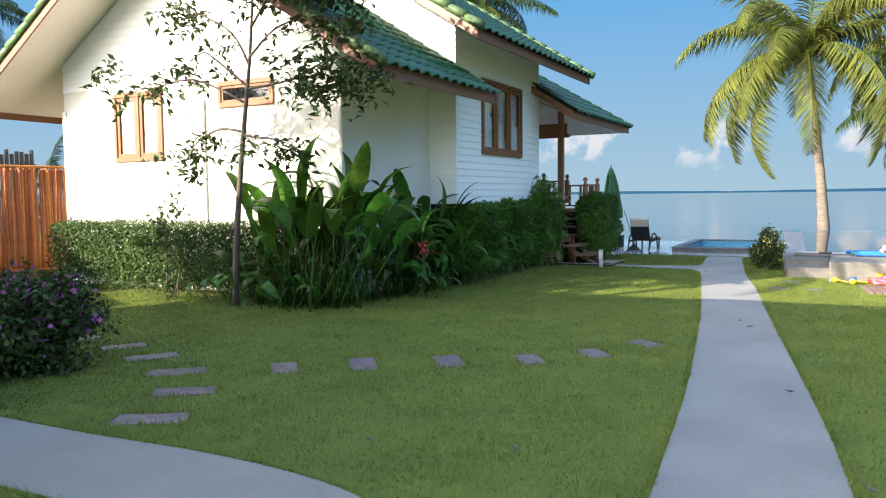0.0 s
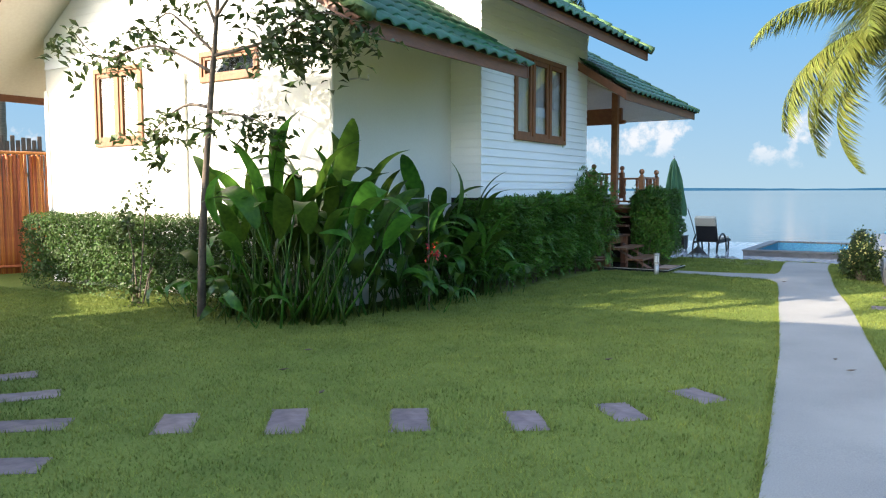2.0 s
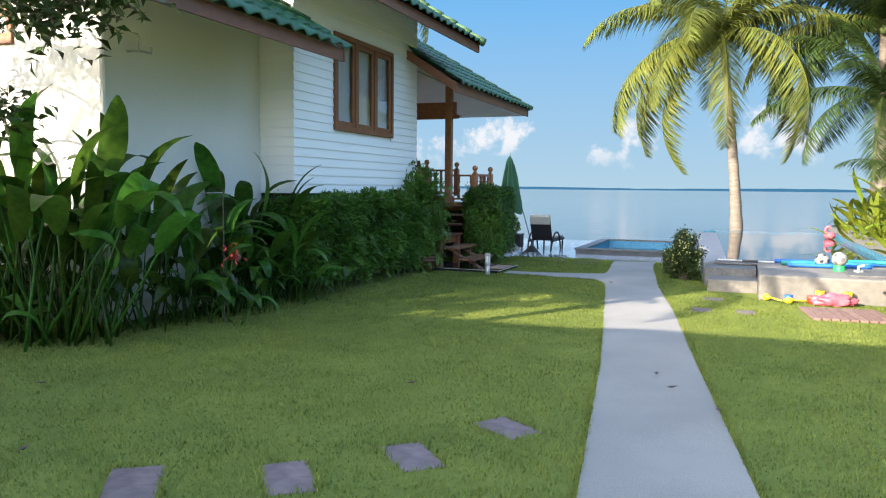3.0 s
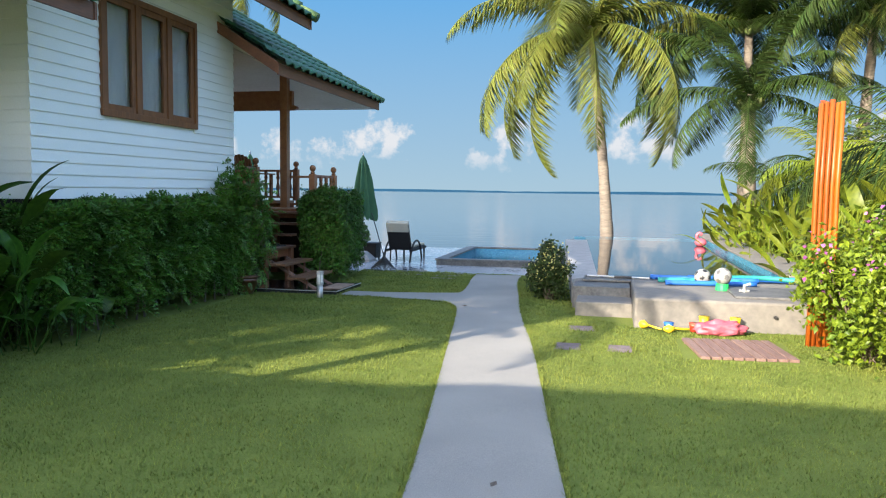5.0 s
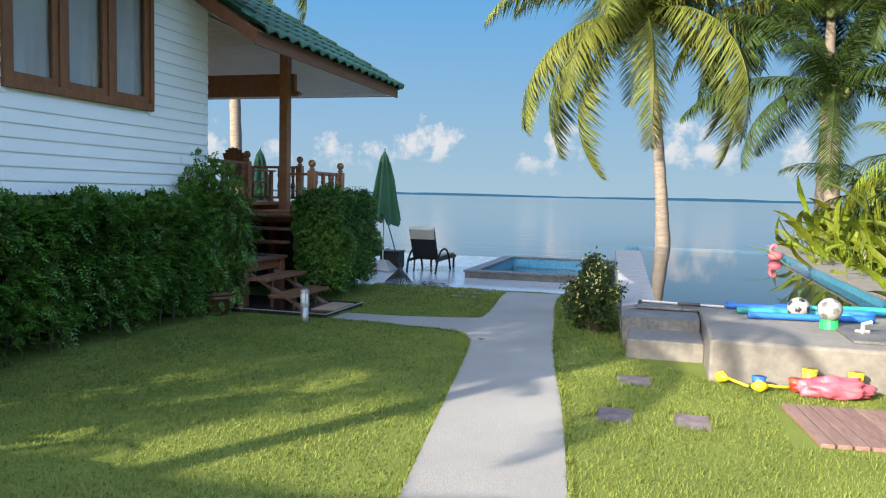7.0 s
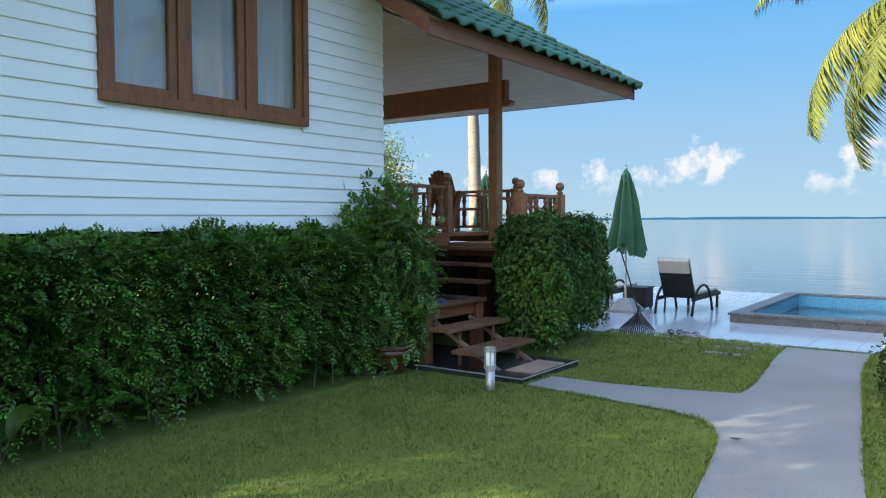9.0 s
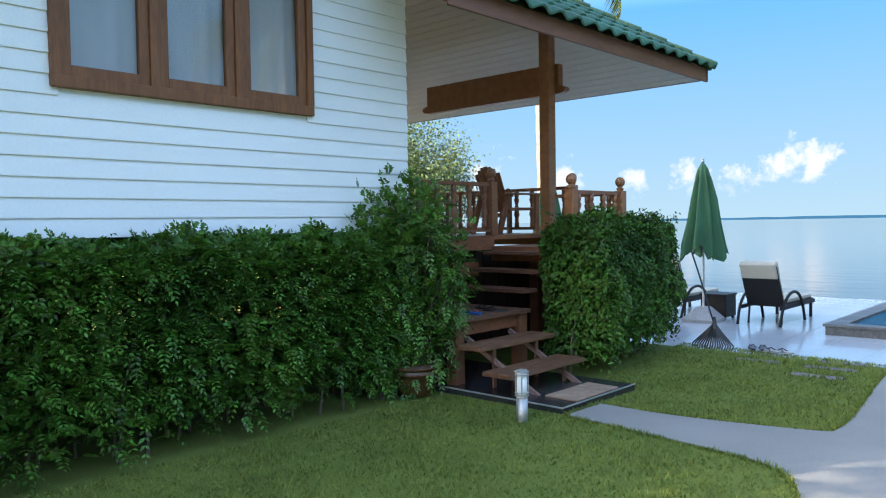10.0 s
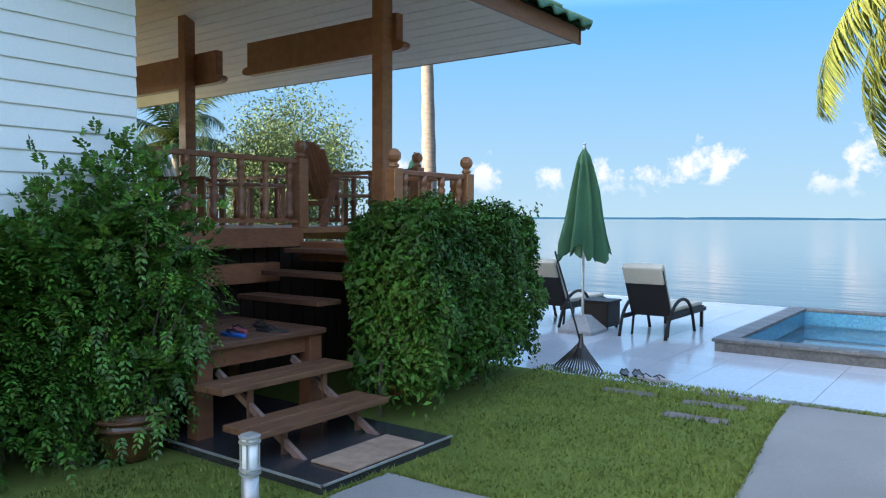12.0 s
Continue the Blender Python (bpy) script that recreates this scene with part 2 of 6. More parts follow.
M_CUSHION = material("beige_cushion", (0.45, 0.41, 0.32), 0.9, second=(0.37, 0.33, 0.26), grain=90, blotch=3, bump=0.2)
M_CANVAS = material("green_canvas", (0.045, 0.13, 0.055), 0.85, second=(0.028, 0.085, 0.036), grain=80, blotch=3, bump=0.15, vary=0.05)
M_GREY = material("grey_concrete_base", (0.32, 0.31, 0.30), 0.9, grain=40, blotch=5, bump=0.3)
M_STEEL = material("weathered_steel", (0.50, 0.50, 0.49), 0.5, metal=0.7, second=(0.40, 0.40, 0.39), grain=60, blotch=8, bump=0.05)
M_BLACK = material("black_plastic", (0.018, 0.018, 0.020), 0.45, grain=60, blotch=8, bump=0.05)
M_BLACKTILE = material("black_polished_pad", (0.035, 0.035, 0.038), 0.18, second=(0.022, 0.022, 0.025), grain=25, blotch=2, bump=0.05)
M_MAT = material("door_mat", (0.33, 0.22, 0.15), 0.95, second=(0.19, 0.12, 0.08), grain=14, blotch=4, bump=0.5)
M_POT = material("brown_glazed_pot", (0.11, 0.055, 0.02), 0.3, second=(0.05, 0.025, 0.012), grain=12, blotch=5, bump=0.05)
M_CURTAIN = material("white_curtain", (0.86, 0.86, 0.85), 0.9, second=(0.76, 0.77, 0.76), grain=6, blotch=2, bump=0.1, stretch=(1, 8, 0.3))
# near-black in place of unlit rooms; also on piers and floor slab
M_DARK = material("unlit_dark", (0.03, 0.028, 0.025), 0.9, grain=20, blotch=2, bump=0)
M_PLAINBLUE = material("blue_foam", (0.012, 0.12, 0.46), 0.6, grain=60, blotch=8, bump=0.05)
M_AQUA = material("aqua_foam", (0.015, 0.24, 0.22), 0.6, grain=60, blotch=8, bump=0.05)
M_PINK = material("pink_plastic", (0.42, 0.085, 0.115), 0.55, grain=60, blotch=8, bump=0.03)
M_YELLOW = material("yellow_plastic", (0.80, 0.55, 0.02), 0.4, grain=60, blotch=8, bump=0.03)
M_BALL = material("white_ball_leather", (0.27, 0.27, 0.26), 0.45, grain=60, blotch=8, bump=0.05)
M_GREEN = material("green_plastic", (0.02, 0.42, 0.10), 0.45, grain=60, blotch=8, bump=0.03)
M_HAZE_SHORE = material("haze_blue_shore", (0.008, 0.030, 0.062), 0.95, second=(0.007, 0.026, 0.054), grain=0.1, blotch=0.01, bump=0, spec=0.0)
M_SEA = water_material("sea_water", (0.022, 0.040, 0.058), 0.9, 0.5, 0.0, 0.08)
M_POOL = water_material("pool_water", (0.85, 0.95, 1.0), 1.2, 0.03, 1.0)
M_GLASS = bpy.data.materials.new("window_glass")
M_GLASS.use_nodes = True
_g = M_GLASS.node_tree.nodes["Principled BSDF"]
_g.inputs["Roughness"].default_value, _g.inputs["Transmission Weight"].default_value, _g.inputs["IOR"].default_value = 0.02, 1.0, 1.5


# ---- mesh tools ----
def ground_z(x, y):
    return 0.0040 * x - 0.00776 * y


def mesh_of(name, bm, mat, smooth=False):
    me = bpy.data.meshes.new(name)
    bm.normal_update()
    bm.to_mesh(me)
    bm.free()
    for m in mat if isinstance(mat, (list, tuple)) else (mat,):
        me.materials.append(m)
    if smooth:
        me.polygons.foreach_set("use_smooth", [True] * len(me.polygons))
    return me


def part(name, bm, mat, parent=None, label="", smooth=False):
    ob = new(name, bm if isinstance(bm, bpy.types.Mesh) else mesh_of(name, bm, mat, smooth))
    ob.parent = parent
    return tagged(ob, label)


def thing(name, label, category, x=0.0, y=0.0, z=0.0, group="", kind="", turn=0.0):
    ob = new(name)
    ob.empty_display_size = 0.2
    ob.location, ob.rotation_euler = (x, y, z), (0, 0, radians(turn))
    return tagged(ob, label, category, group, kind)


def box(bm, x0, x1, y0, y1, z0, z1, bevel=0.0):
    vs = [bm.verts.new(c) for c in ((x0, y0, z0), (x1, y0, z0), (x1, y1, z0), (x0, y1, z0), (x0, y0, z1), (x1, y0, z1), (x1, y1, z1), (x0, y1, z1))]
    fs = [bm.faces.new([vs[i] for i in q]) for q in ((3, 2, 1, 0), (4, 5, 6, 7), (0, 1, 5, 4), (1, 2, 6, 5), (2, 3, 7, 6), (3, 0, 4, 7))]
    if bevel:
        bmesh.ops.bevel(bm, geom=list({e for f in fs for e in f.edges}), offset=bevel, segments=2, affect="EDGES", profile=0.5)


def box_bm(*a, **k):
    bm = bmesh.new()
    box(bm, *a, **k)
    return bm


def tube(bm, points, radii, n=8, cap=True):
    """A round bar through points; radii: one number or one a point."""
    pts = [Vector(q) for q in points]
    if not isinstance(radii, (list, tuple)):
        radii = [radii] * len(pts)
    rings, side = [], None
    for i, q in enumerate(pts):
        d = (pts[min(i + 1, len(pts) - 1)] - pts[max(i - 1, 0)]).normalized()
        if side is None:
            side = d.cross(Vector((0.31, 0.17, 0.93)) if abs(d.z) < 0.9 else Vector((1, 0, 0))).normalized()
        side = (side - d * side.dot(d)).normalized()
        up = d.cross(side)
        rings.append([bm.verts.new(q + (side * math.cos(a) + up * math.sin(a)) * radii[i]) for a in (2 * math.pi * k / n for k in range(n))])
    for a, b in zip(rings, rings[1:]):
        for k in range(n):
            bm.faces.new((a[k], a[(k + 1) % n], b[(k + 1) % n], b[k]))
    if cap:
        bm.faces.new(rings[0][::-1])
        bm.faces.new(rings[-1])


def tube_bm(*a, **k):
    bm = bmesh.new()
    tube(bm, *a, **k)
    return bm


def turned(bm, profile, n=12, x=0.0, y=0.0):
    """A turned shape from (radius, height) pairs."""
    tube(bm, [(x, y, h) for _, h in profile], [max(r, 0.001) for r, _ in profile], n)


def slab(bm, outline, top, depth):
    """A flat slab with the given outline (counter-clockwise); top: a height or a function of x, y."""
    f = top if callable(top) else (lambda x, y: top)
    up = [bm.verts.new((x, y, f(x, y))) for x, y in outline]
    dn = [bm.verts.new((x, y, f(x, y) - depth)) for x, y in outline]
    face = bm.faces.new(up)
    for i in range(len(up)):
        j = (i + 1) % len(up)
        bm.faces.new((up[j], up[i], dn[i], dn[j]))
    bm.normal_update()
    bmesh.ops.triangulate(bm, faces=[face])


def smooth_line(points, n=6):
    """A Catmull-Rom line through points."""
    out, q = [], [points[0], *points, points[-1]]
    for i in range(1, len(q) - 2):
        a, b, c, d = (np.array(v, float) for v in q[i - 1:i + 3])
        for k in range(n):
            t = k / n
            out.append(tuple(0.5 * (2 * b + (c - a) * t + (2 * a - 5 * b + 4 * c - d) * t * t + (3 * b - a - 3 * c + d) * t ** 3)))
    return out + [tuple(points[-1])]


def quick_mesh(name, verts, faces, mat):
    me = bpy.data.meshes.new(name)
    me.vertices.add(len(verts))
    me.vertices.foreach_set("co", np.asarray(verts, np.float32).ravel())
    faces = np.asarray(faces, np.int32)
    k = faces.shape[1]
    me.loops.add(faces.size)
    me.loops.foreach_set("vertex_index", faces.ravel())
    me.polygons.add(len(faces))
    me.polygons.foreach_set("loop_start", np.arange(0, faces.size, k, dtype=np.int32))
    me.update(calc_edges=True)
    me.materials.append(mat)
    return me


def inside(x, y, outline):
    """Which of the points lie inside the outline."""
    o, hit = np.array(outline, float), np.zeros(len(x), bool)
    for (x0, y0), (x1, y1) in zip(o, np.roll(o, -1, 0)):
        c = (y0 > y) != (y1 > y)
        hit ^= c & (x < (x1 - x0) * (y - y0) / (y1 - y0 + 1e-12) + x0)
    return hit


def leaves_mesh(name, places, normals, sizes, mat, rng, slim=0.45, droop=0.3):
    """Small folded leaves, four triangles each, about the given places and facing about the given ways."""
    n = len(places)
    nr = np.asarray(normals, float) + rng.normal(0, 0.55, (n, 3))
    nr /= np.linalg.norm(nr, axis=1, keepdims=True) + 1e-9
    ax = rng.normal(0, 1, (n, 3)) + (0, 0, -droop)
    ax -= nr * (ax * nr).sum(1, keepdims=True)
    ax /= np.linalg.norm(ax, axis=1, keepdims=True) + 1e-9
    sd = np.cross(nr, ax)
    s = np.asarray(sizes, float).reshape(-1, 1)
    p0 = np.asarray(places, float)
    mid = p0 + ax * s * 0.5 + nr * s * 0.06
    v = np.stack([p0, mid + sd * s * slim * 0.5 + nr * s * 0.1, p0 + ax * s - nr * s * 0.08, mid - sd * s * slim * 0.5 + nr * s * 0.1, mid], 1).reshape(-1, 3)
    b = np.arange(n)[:, None] * 5
    f = np.concatenate([b + (0, 4, 1), b + (4, 2, 1), b + (0, 3, 4), b + (4, 3, 2)], 1).reshape(-1, 3)
    return quick_mesh(name, v, f, mat)


def sprays_mesh(name, places, normals, lengths, leaflet, mat, rng, pairs=4):
    """Drooping feathered sprays: leaflets in pairs along a short axis that leaves the surface, and one at its tip."""
    n = len(places)
    ax = np.asarray(normals, float) * 0.9 + rng.normal(0, 0.55, (n, 3)) + (0, 0, 0.25)
    ax /= np.linalg.norm(ax, axis=1, keepdims=True) + 1e-9
    up = np.tile((0.0, 0.0, 1.0), (n, 1)) + rng.normal(0, 0.3, (n, 3))
    sd = np.cross(up, ax)
    sd /= np.linalg.norm(sd, axis=1, keepdims=True) + 1e-9
    up = np.cross(ax, sd)
    L = np.asarray(lengths, float).reshape(-1, 1)
    p0 = np.asarray(places, float)
    verts = []
    for k in range(2 * pairs + 1):
        t = min(1.0, (k // 2 + 1) / (pairs + 0.6))
        root = p0 + ax * L * t - np.array((0, 0, 0.40)) * L * t * t
        s = 0 if k == 2 * pairs else (1 if k % 2 else -1)
        way = sd * s * 0.85 + ax * (0.55 if s else 1.0) - np.array((0, 0, 0.15 + 0.3 * t))
        way /= np.linalg.norm(way, axis=1, keepdims=True) + 1e-9
        cross = np.cross(up, way)
        cross /= np.linalg.norm(cross, axis=1, keepdims=True) + 1e-9
        size = leaflet * rng.uniform(0.75, 1.2, (n, 1)) * (1.15 - 0.35 * t)
        mid = root + way * size * 0.45
        lift = up * size * 0.10
        verts.append(np.stack([root, mid + cross * size * 0.24 + lift, root + way * size, mid - cross * size * 0.24 + lift], 1))
    v = np.stack(verts, 1).reshape(-1, 3)
    b = np.arange(len(v) // 4)[:, None] * 4
    return quick_mesh(name, v, np.concatenate([b + (0, 2, 1), b + (0, 3, 2)], 1).reshape(-1, 3), mat)


# ---- ground, paths, sea ----
SHORE_Y = 29.2
bm = bmesh.new()
slab(bm, [(-120, -90), (90, -90), (90, SHORE_Y - 8), (4.6, SHORE_Y - 8), (4.6, 16.0), (-0.9, 16.0), (-0.9, 20.55), (-14, 20.9), (-14, SHORE_Y + 1), (-120, SHORE_Y + 1)], ground_z, 1.5)
tagged(part("ground", bm, M_SOIL), "short green lawn turf over level garden soil", "lawn", kind="structure")
bm = bmesh.new()
bmesh.ops.create_grid(bm, x_segments=2, y_segments=2, size=4600)
ob = tagged(part("water", bm, M_SEA), "calm pale blue sea reaching the horizon", "sea", kind="structure")
ob.location.z = -0.95
# far low shore on the horizon; the distance haze is put into its blue colour
bm = bmesh.new()
prev = None
for i in range(81):
    x = -3600 + 90 * i
    h = 11 + 7 * noise.noise((i * 0.13, 0, 3)) + 3 * noise.noise((i * 0.9, 0, 1))
    cur = [bm.verts.new((x, 4200, -2)), bm.verts.new((x, 4200, max(2, h))), bm.verts.new((x, 4300, max(2, h))), bm.verts.new((x, 4300, -2))]
    if prev:
        for a in range(3):
            bm.faces.new((prev[a], cur[a], cur[a + 1], prev[a + 1]))
    prev = cur
tagged(part("backdrop", bm, M_HAZE_SHORE), "low shore on the horizon, haze painted in its blue", "shore", kind="structure")

# the garden path: main walk, branch to the stairs of the house, branch to the neighbour's stairs
left_edge = smooth_line([(-0.62, 0.4), (-0.70, 2.4), (-0.83, 3.75), (-1.07, 6.08), (-1.32, 8.0), (-1.60, 10.03), (-1.88, 11.8), (-2.25, 14.1), (-2.50, 15.6), (-2.66, 16.2), (-2.95, 16.55), (-3.7, 16.70), (-4.60, 16.80)], 4)
upper_edge = smooth_line([(-4.60, 17.32), (-3.9, 17.34), (-3.0, 17.55), (-2.86, 17.72), (-2.90, 18.4), (-3.04, 19.6), (-3.12, 20.58)], 4)
right_edge = smooth_line([(-2.20, 20.58), (-2.13, 19.34), (-1.96, 18.0), (-1.62, 15.5), (-1.27, 13.47), (-0.80, 10.23), (-0.40, 7.6), (-0.01, 4.94), (0.16, 3.0), (0.22, 0.4), (0.3, -6.0)], 4)
neighbour = smooth_line([(-0.6, -6.0), (-0.6, -2.0), (-0.62, 0.2), (-0.75, 1.0), (-1.1, 1.5), (-1.9, 2.2), (-3.0, 2.38), (-4.41, 2.35), (-5.4, 2.38)], 4) + smooth_line([(-5.4, 3.17), (-4.4, 3.19), (-3.2, 3.25), (-2.24, 3.13), (-1.65, 2.75), (-1.2, 2.05), (-0.88, 1.55), (-0.72, 2.2), (-0.83, 3.75)], 4)
PATH = left_edge[9:] + upper_edge + right_edge + neighbour[:-1]
bm = bmesh.new()
slab(bm, PATH[::-1], lambda x, y: ground_z(x, y) + 0.012, 0.12)
bmesh.ops.recalc_face_normals(bm, faces=bm.faces)
tagged(part("path", bm, M_PATH), "pale grey concrete garden path between lawns", "path", kind="structure")

# ---- patio, spa basin, pool ----
PATIO_Z, RIM_Z = -0.30, -0.14
bm = bmesh.new()
slab(bm, [(-14.0, 20.55), (-1.55, 20.62), (-1.62, 23.62), (-4.52, 23.62), (-4.52, 27.82), (-1.72, 27.82), (-1.75, 29.3), (-14.0, 29.3)], PATIO_Z - 0.012, 0.9)
patio = tagged(part("patio", bm, M_GREY), "wet pale tiled patio beside the sea", "patio", kind="structure")
tile_mesh = mesh_of("patio_tile", box_bm(0, 0.594, 0, 0.594, -0.012, 0.0), M_TILE)
for i in range(16):
    for j in range(14):
        x, y = -10.9 + 0.6 * i, 20.72 + 0.6 * j
        beside_spa = 23.2 < y < 27.7
        if x + 0.6 < -1.72 and not (beside_spa and x > -4.6 and y > 23.6):
            ob = part("patio_tile", tile_mesh, None, patio)
            ob.location = (x, y, PATIO_Z)
            if beside_spa and y > 23.6 and x + 0.6 > -4.5:
                ob.scale.x = (-4.5 - x) / 0.594
# step at the end of the path
tagged(part("kerb_step", box_bm(-3.2, -2.1, 20.58, 20.72, PATIO_Z, -0.16), M_DARKSTONE), "dark stone edging where the path meets the patio", "edging", kind="structure")


def coping(parent, x0, x1, y0, y1, z, along, step=0.42, t=0.04, mat=M_DARKSTONE):
    """Coping stones in a row."""
    a0, a1 = (x0, x1) if along == "x" else (y0, y1)
    n = max(1, round((a1 - a0) / step))
    w = (a1 - a0) / n
    me = mesh_of("coping_stone", box_bm(*((0, w - 0.006, 0, y1 - y0) if along == "x" else (0, x1 - x0, 0, w - 0.006)), -t, 0, bevel=0.006), mat)
    for k in range(n):
        part("coping_stone", me, None, parent).location = (x0 + k * w, y0, z) if along == "x" else (x0, y0 + k * w, z)


SPA = (-4.62, -1.80, 23.55, 27.9)
spa = thing("spa_pool", "small raised spa pool with grey stone coping and blue mosaic", "pool")
sx0, sx1, sy0, sy1 = SPA
bm = bmesh.new()
for q in ((sx0, sx0 + 0.2, sy0, sy1), (sx1 - 0.2, sx1, sy0, sy1), (sx0 + 0.2, sx1 - 0.2, sy0, sy0 + 0.2), (sx0 + 0.2, sx1 - 0.2, sy1 - 0.2, sy1)):
    box(bm, *q, PATIO_Z - 0.6, RIM_Z - 0.04)
part("spa_wall", bm, M_DARKSTONE, spa)
bm = bmesh.new()
ix0, ix1, iy0, iy1 = sx0 + 0.205, sx1 - 0.205, sy0 + 0.205, sy1 - 0.205
for q in ((ix0, ix0 + 0.02, iy0, iy1, -0.8, RIM_Z - 0.045), (ix1 - 0.02, ix1, iy0, iy1, -0.8, RIM_Z - 0.045), (ix0, ix1, iy1 - 0.02, iy1, -0.8, RIM_Z - 0.045), (ix0, ix1, iy0, iy0 + 0.02, -0.8, RIM_Z - 0.045), (ix0, ix1, iy0, iy1, -0.85, -0.8)):
    box(bm, *q)
part("mosaic_lining", bm, M_BLUE, spa, "blue mosaic lining")
for k in range(9):
    x = ix0 + 0.18 + k * (ix1 - ix0 - 0.36) / 8
    part("band_tile", box_bm(x - 0.07, x + 0.07, iy1 - 0.026, iy1 - 0.021, RIM_Z - 0.26, RIM_Z - 0.1), M_BLUE, spa)
coping(spa, sx0 - 0.03, sx1, sy0 - 0.03, sy0 + 0.24, RIM_Z, "x")
coping(spa, sx0 - 0.03, sx0 + 0.24, sy0 + 0.25, sy1, RIM_Z, "y")
coping(spa, sx0 + 0.25, sx1, sy1 - 0.24, sy1, RIM_Z, "x")
part("spa_water", box_bm(ix0 + 0.02, ix1 - 0.02, iy0 + 0.02, iy1 - 0.02, -0.7, RIM_Z - 0.27), M_POOL, spa, "still clear water")

POOL_Z = 0.22
pool = thing("swimming_pool", "raised infinity pool with concrete sides and mirror-still water", "pool")
bm = bmesh.new()
slab(bm, [(-1.06, 16.95), (-0.70, 17.55), (-1.15, 26.6), (-1.72, 26.6)], POOL_Z, 1.4)
part("side_wall", bm, M_GREY, pool, "sloping grey concrete wall")
part("front_wall", box_bm(-0.70, 3.1, 17.15, 17.6, -0.6, POOL_Z - 0.03), M_DARKSTONE, pool, "dark stone front wall")
coping(pool, -0.9, 3.1, 17.05, 17.62, POOL_Z, "x", 0.5, 0.03)
part("face_wall", box_bm(-1.02, -0.24, 16.45, 17.15, -0.6, POOL_Z - 0.04), M_DARKSTONE, pool, "mottled dark stone face")
part("ledge", box_bm(-0.95, -0.22, 15.78, 16.45, -0.6, 0.06, bevel=0.015), M_PALE, pool, "stained concrete ledge")
part("plinth", box_bm(-0.22, 3.2, 15.03, 17.05, -0.6, 0.245, bevel=0.03), M_PALE, pool, "weathered pale concrete plinth")
part("hatch", box_bm(0.95, 1.9, 15.3, 16.3, 0.245, 0.275, bevel=0.008), M_DARKSTONE, pool, "dark hatch cover")
part("floor_slab", box_bm(-1.2, 3.0, 17.6, 29.0, -1.4, -1.3), M_BLUE, pool)
part("right_wall", box_bm(1.95, 2.6, 17.63, 29.3, -1.3, 0.285), M_BLUE, pool, "blue mosaic inner wall")
coping(pool, 1.94, 2.65, 17.64, 29.3, 0.32, "y", 0.6, 0.04, M_PALE)
part("end_wall", box_bm(-1.6, 2.32, 29.0, 29.2, -1.3, POOL_Z - 0.06), M_BLUE, pool)
bm = bmesh.new()
slab(bm, [(-0.72, 17.6), (1.95, 17.6), (1.95, 29.22), (-1.3, 29.22), (-1.15, 26.6)], POOL_Z - 0.05, 1.2)
part("pool_water", bm, M_POOL, pool, "mirror-still pool water")

# ---- the bungalow ----
RX, SLOPE = -10.2, 0.64            # ridge line and roof pitch
BAY_X, BACK_X, BACK_Y, BAY_Y, FRONT_Y, BASE_Z = -6.36, -6.93, 9.70, 12.56, 16.83, 1.34
REAR = (8.62, 12.50, 4.70, 3.30)    # rear verge y, front y, half width, eave height
MID = (11.45, 17.66, 4.83, 4.27)
PORCH = (16.35, 21.35, 4.85, 3.36)
house = thing("bungalow", "white boarded bungalow with green tiled roofs and brown eaves", "house")


def gable_wall(name, y0, y1, half, base, eave_half, eave_z, mat, label):
    """A wall that closes a gable: its top follows the roof's underside."""
    bm = bmesh.new()
    zs = eave_z + (eave_half - half) * SLOPE - 0.16
    outline = [(RX - half, base), (RX + half, base), (RX + half, zs), (RX, eave_z + eave_half * SLOPE - 0.16), (RX - half, zs)]
    f = bm.faces.new([bm.verts.new((x, y0, z)) for x, z in outline])
    e = bmesh.ops.extrude_face_region(bm, geom=[f])
    bmesh.ops.translate(bm, vec=(0, y1 - y0, 0), verts=[v for v in e["geom"] if isinstance(v, bmesh.types.BMVert)])
    bmesh.ops.recalc_face_normals(bm, faces=bm.faces)
    return part(name, bm, mat, house, label)


def panel_with_hole(bm, axis, at, thick, a0, a1, z0, z1, holes):
    """A wall across axis 'x' or 'y' at a place, with holes (a0, a1, z0, z1) that go through."""
    cuts_a = sorted({a0, a1, *(h[0] for h in holes), *(h[1] for h in holes)})
    cuts_z = sorted({z0, z1, *(h[2] for h in holes), *(h[3] for h in holes)})
    for p0, p1 in zip(cuts_a, cuts_a[1:]):
        for q0, q1 in zip(cuts_z, cuts_z[1:]):
            if not any(h[0] <= p0 and p1 <= h[1] and h[2] <= q0 and q1 <= h[3] for h in holes):
                if axis == "y":
                    box(bm, p0, p1, at, at + thick, q0, q1)
                else:
                    box(bm, at - thick, at, p0, p1, q0, q1)
    bmesh.ops.remove_doubles(bm, verts=bm.verts, dist=0.0005)


WIN_A = (-12.03, -10.82, 2.20, 3.42)
VENT = (-9.42, -8.26, 3.04, 3.44)
WIN_B = (13.66, 15.69, 2.33, 3.78)
bm = bmesh.new()
panel_with_hole(bm, "y", BACK_Y, 0.15, -13.49, BACK_X, -0.3, 3.62, [WIN_A, VENT])
back_wall = part("wall", bm, M_CREAM, house, "smooth cream back wall")
bm = bmesh.new()
f = bm.faces.new([bm.verts.new((x, BACK_Y, z)) for x, z in ((-13.49, 3.62), (BACK_X, 3.62), (BACK_X, 4.1), (RX, 6.15), (-13.49, 4.1))])
e = bmesh.ops.extrude_face_region(bm, geom=[f])
bmesh.ops.translate(bm, vec=(0, 0.15, 0), verts=[v for v in e["geom"] if isinstance(v, bmesh.types.BMVert)])
bmesh.ops.recalc_face_normals(bm, faces=bm.faces)
gable = part("wall", bm, M_WHITE, house, "white boarded gable")
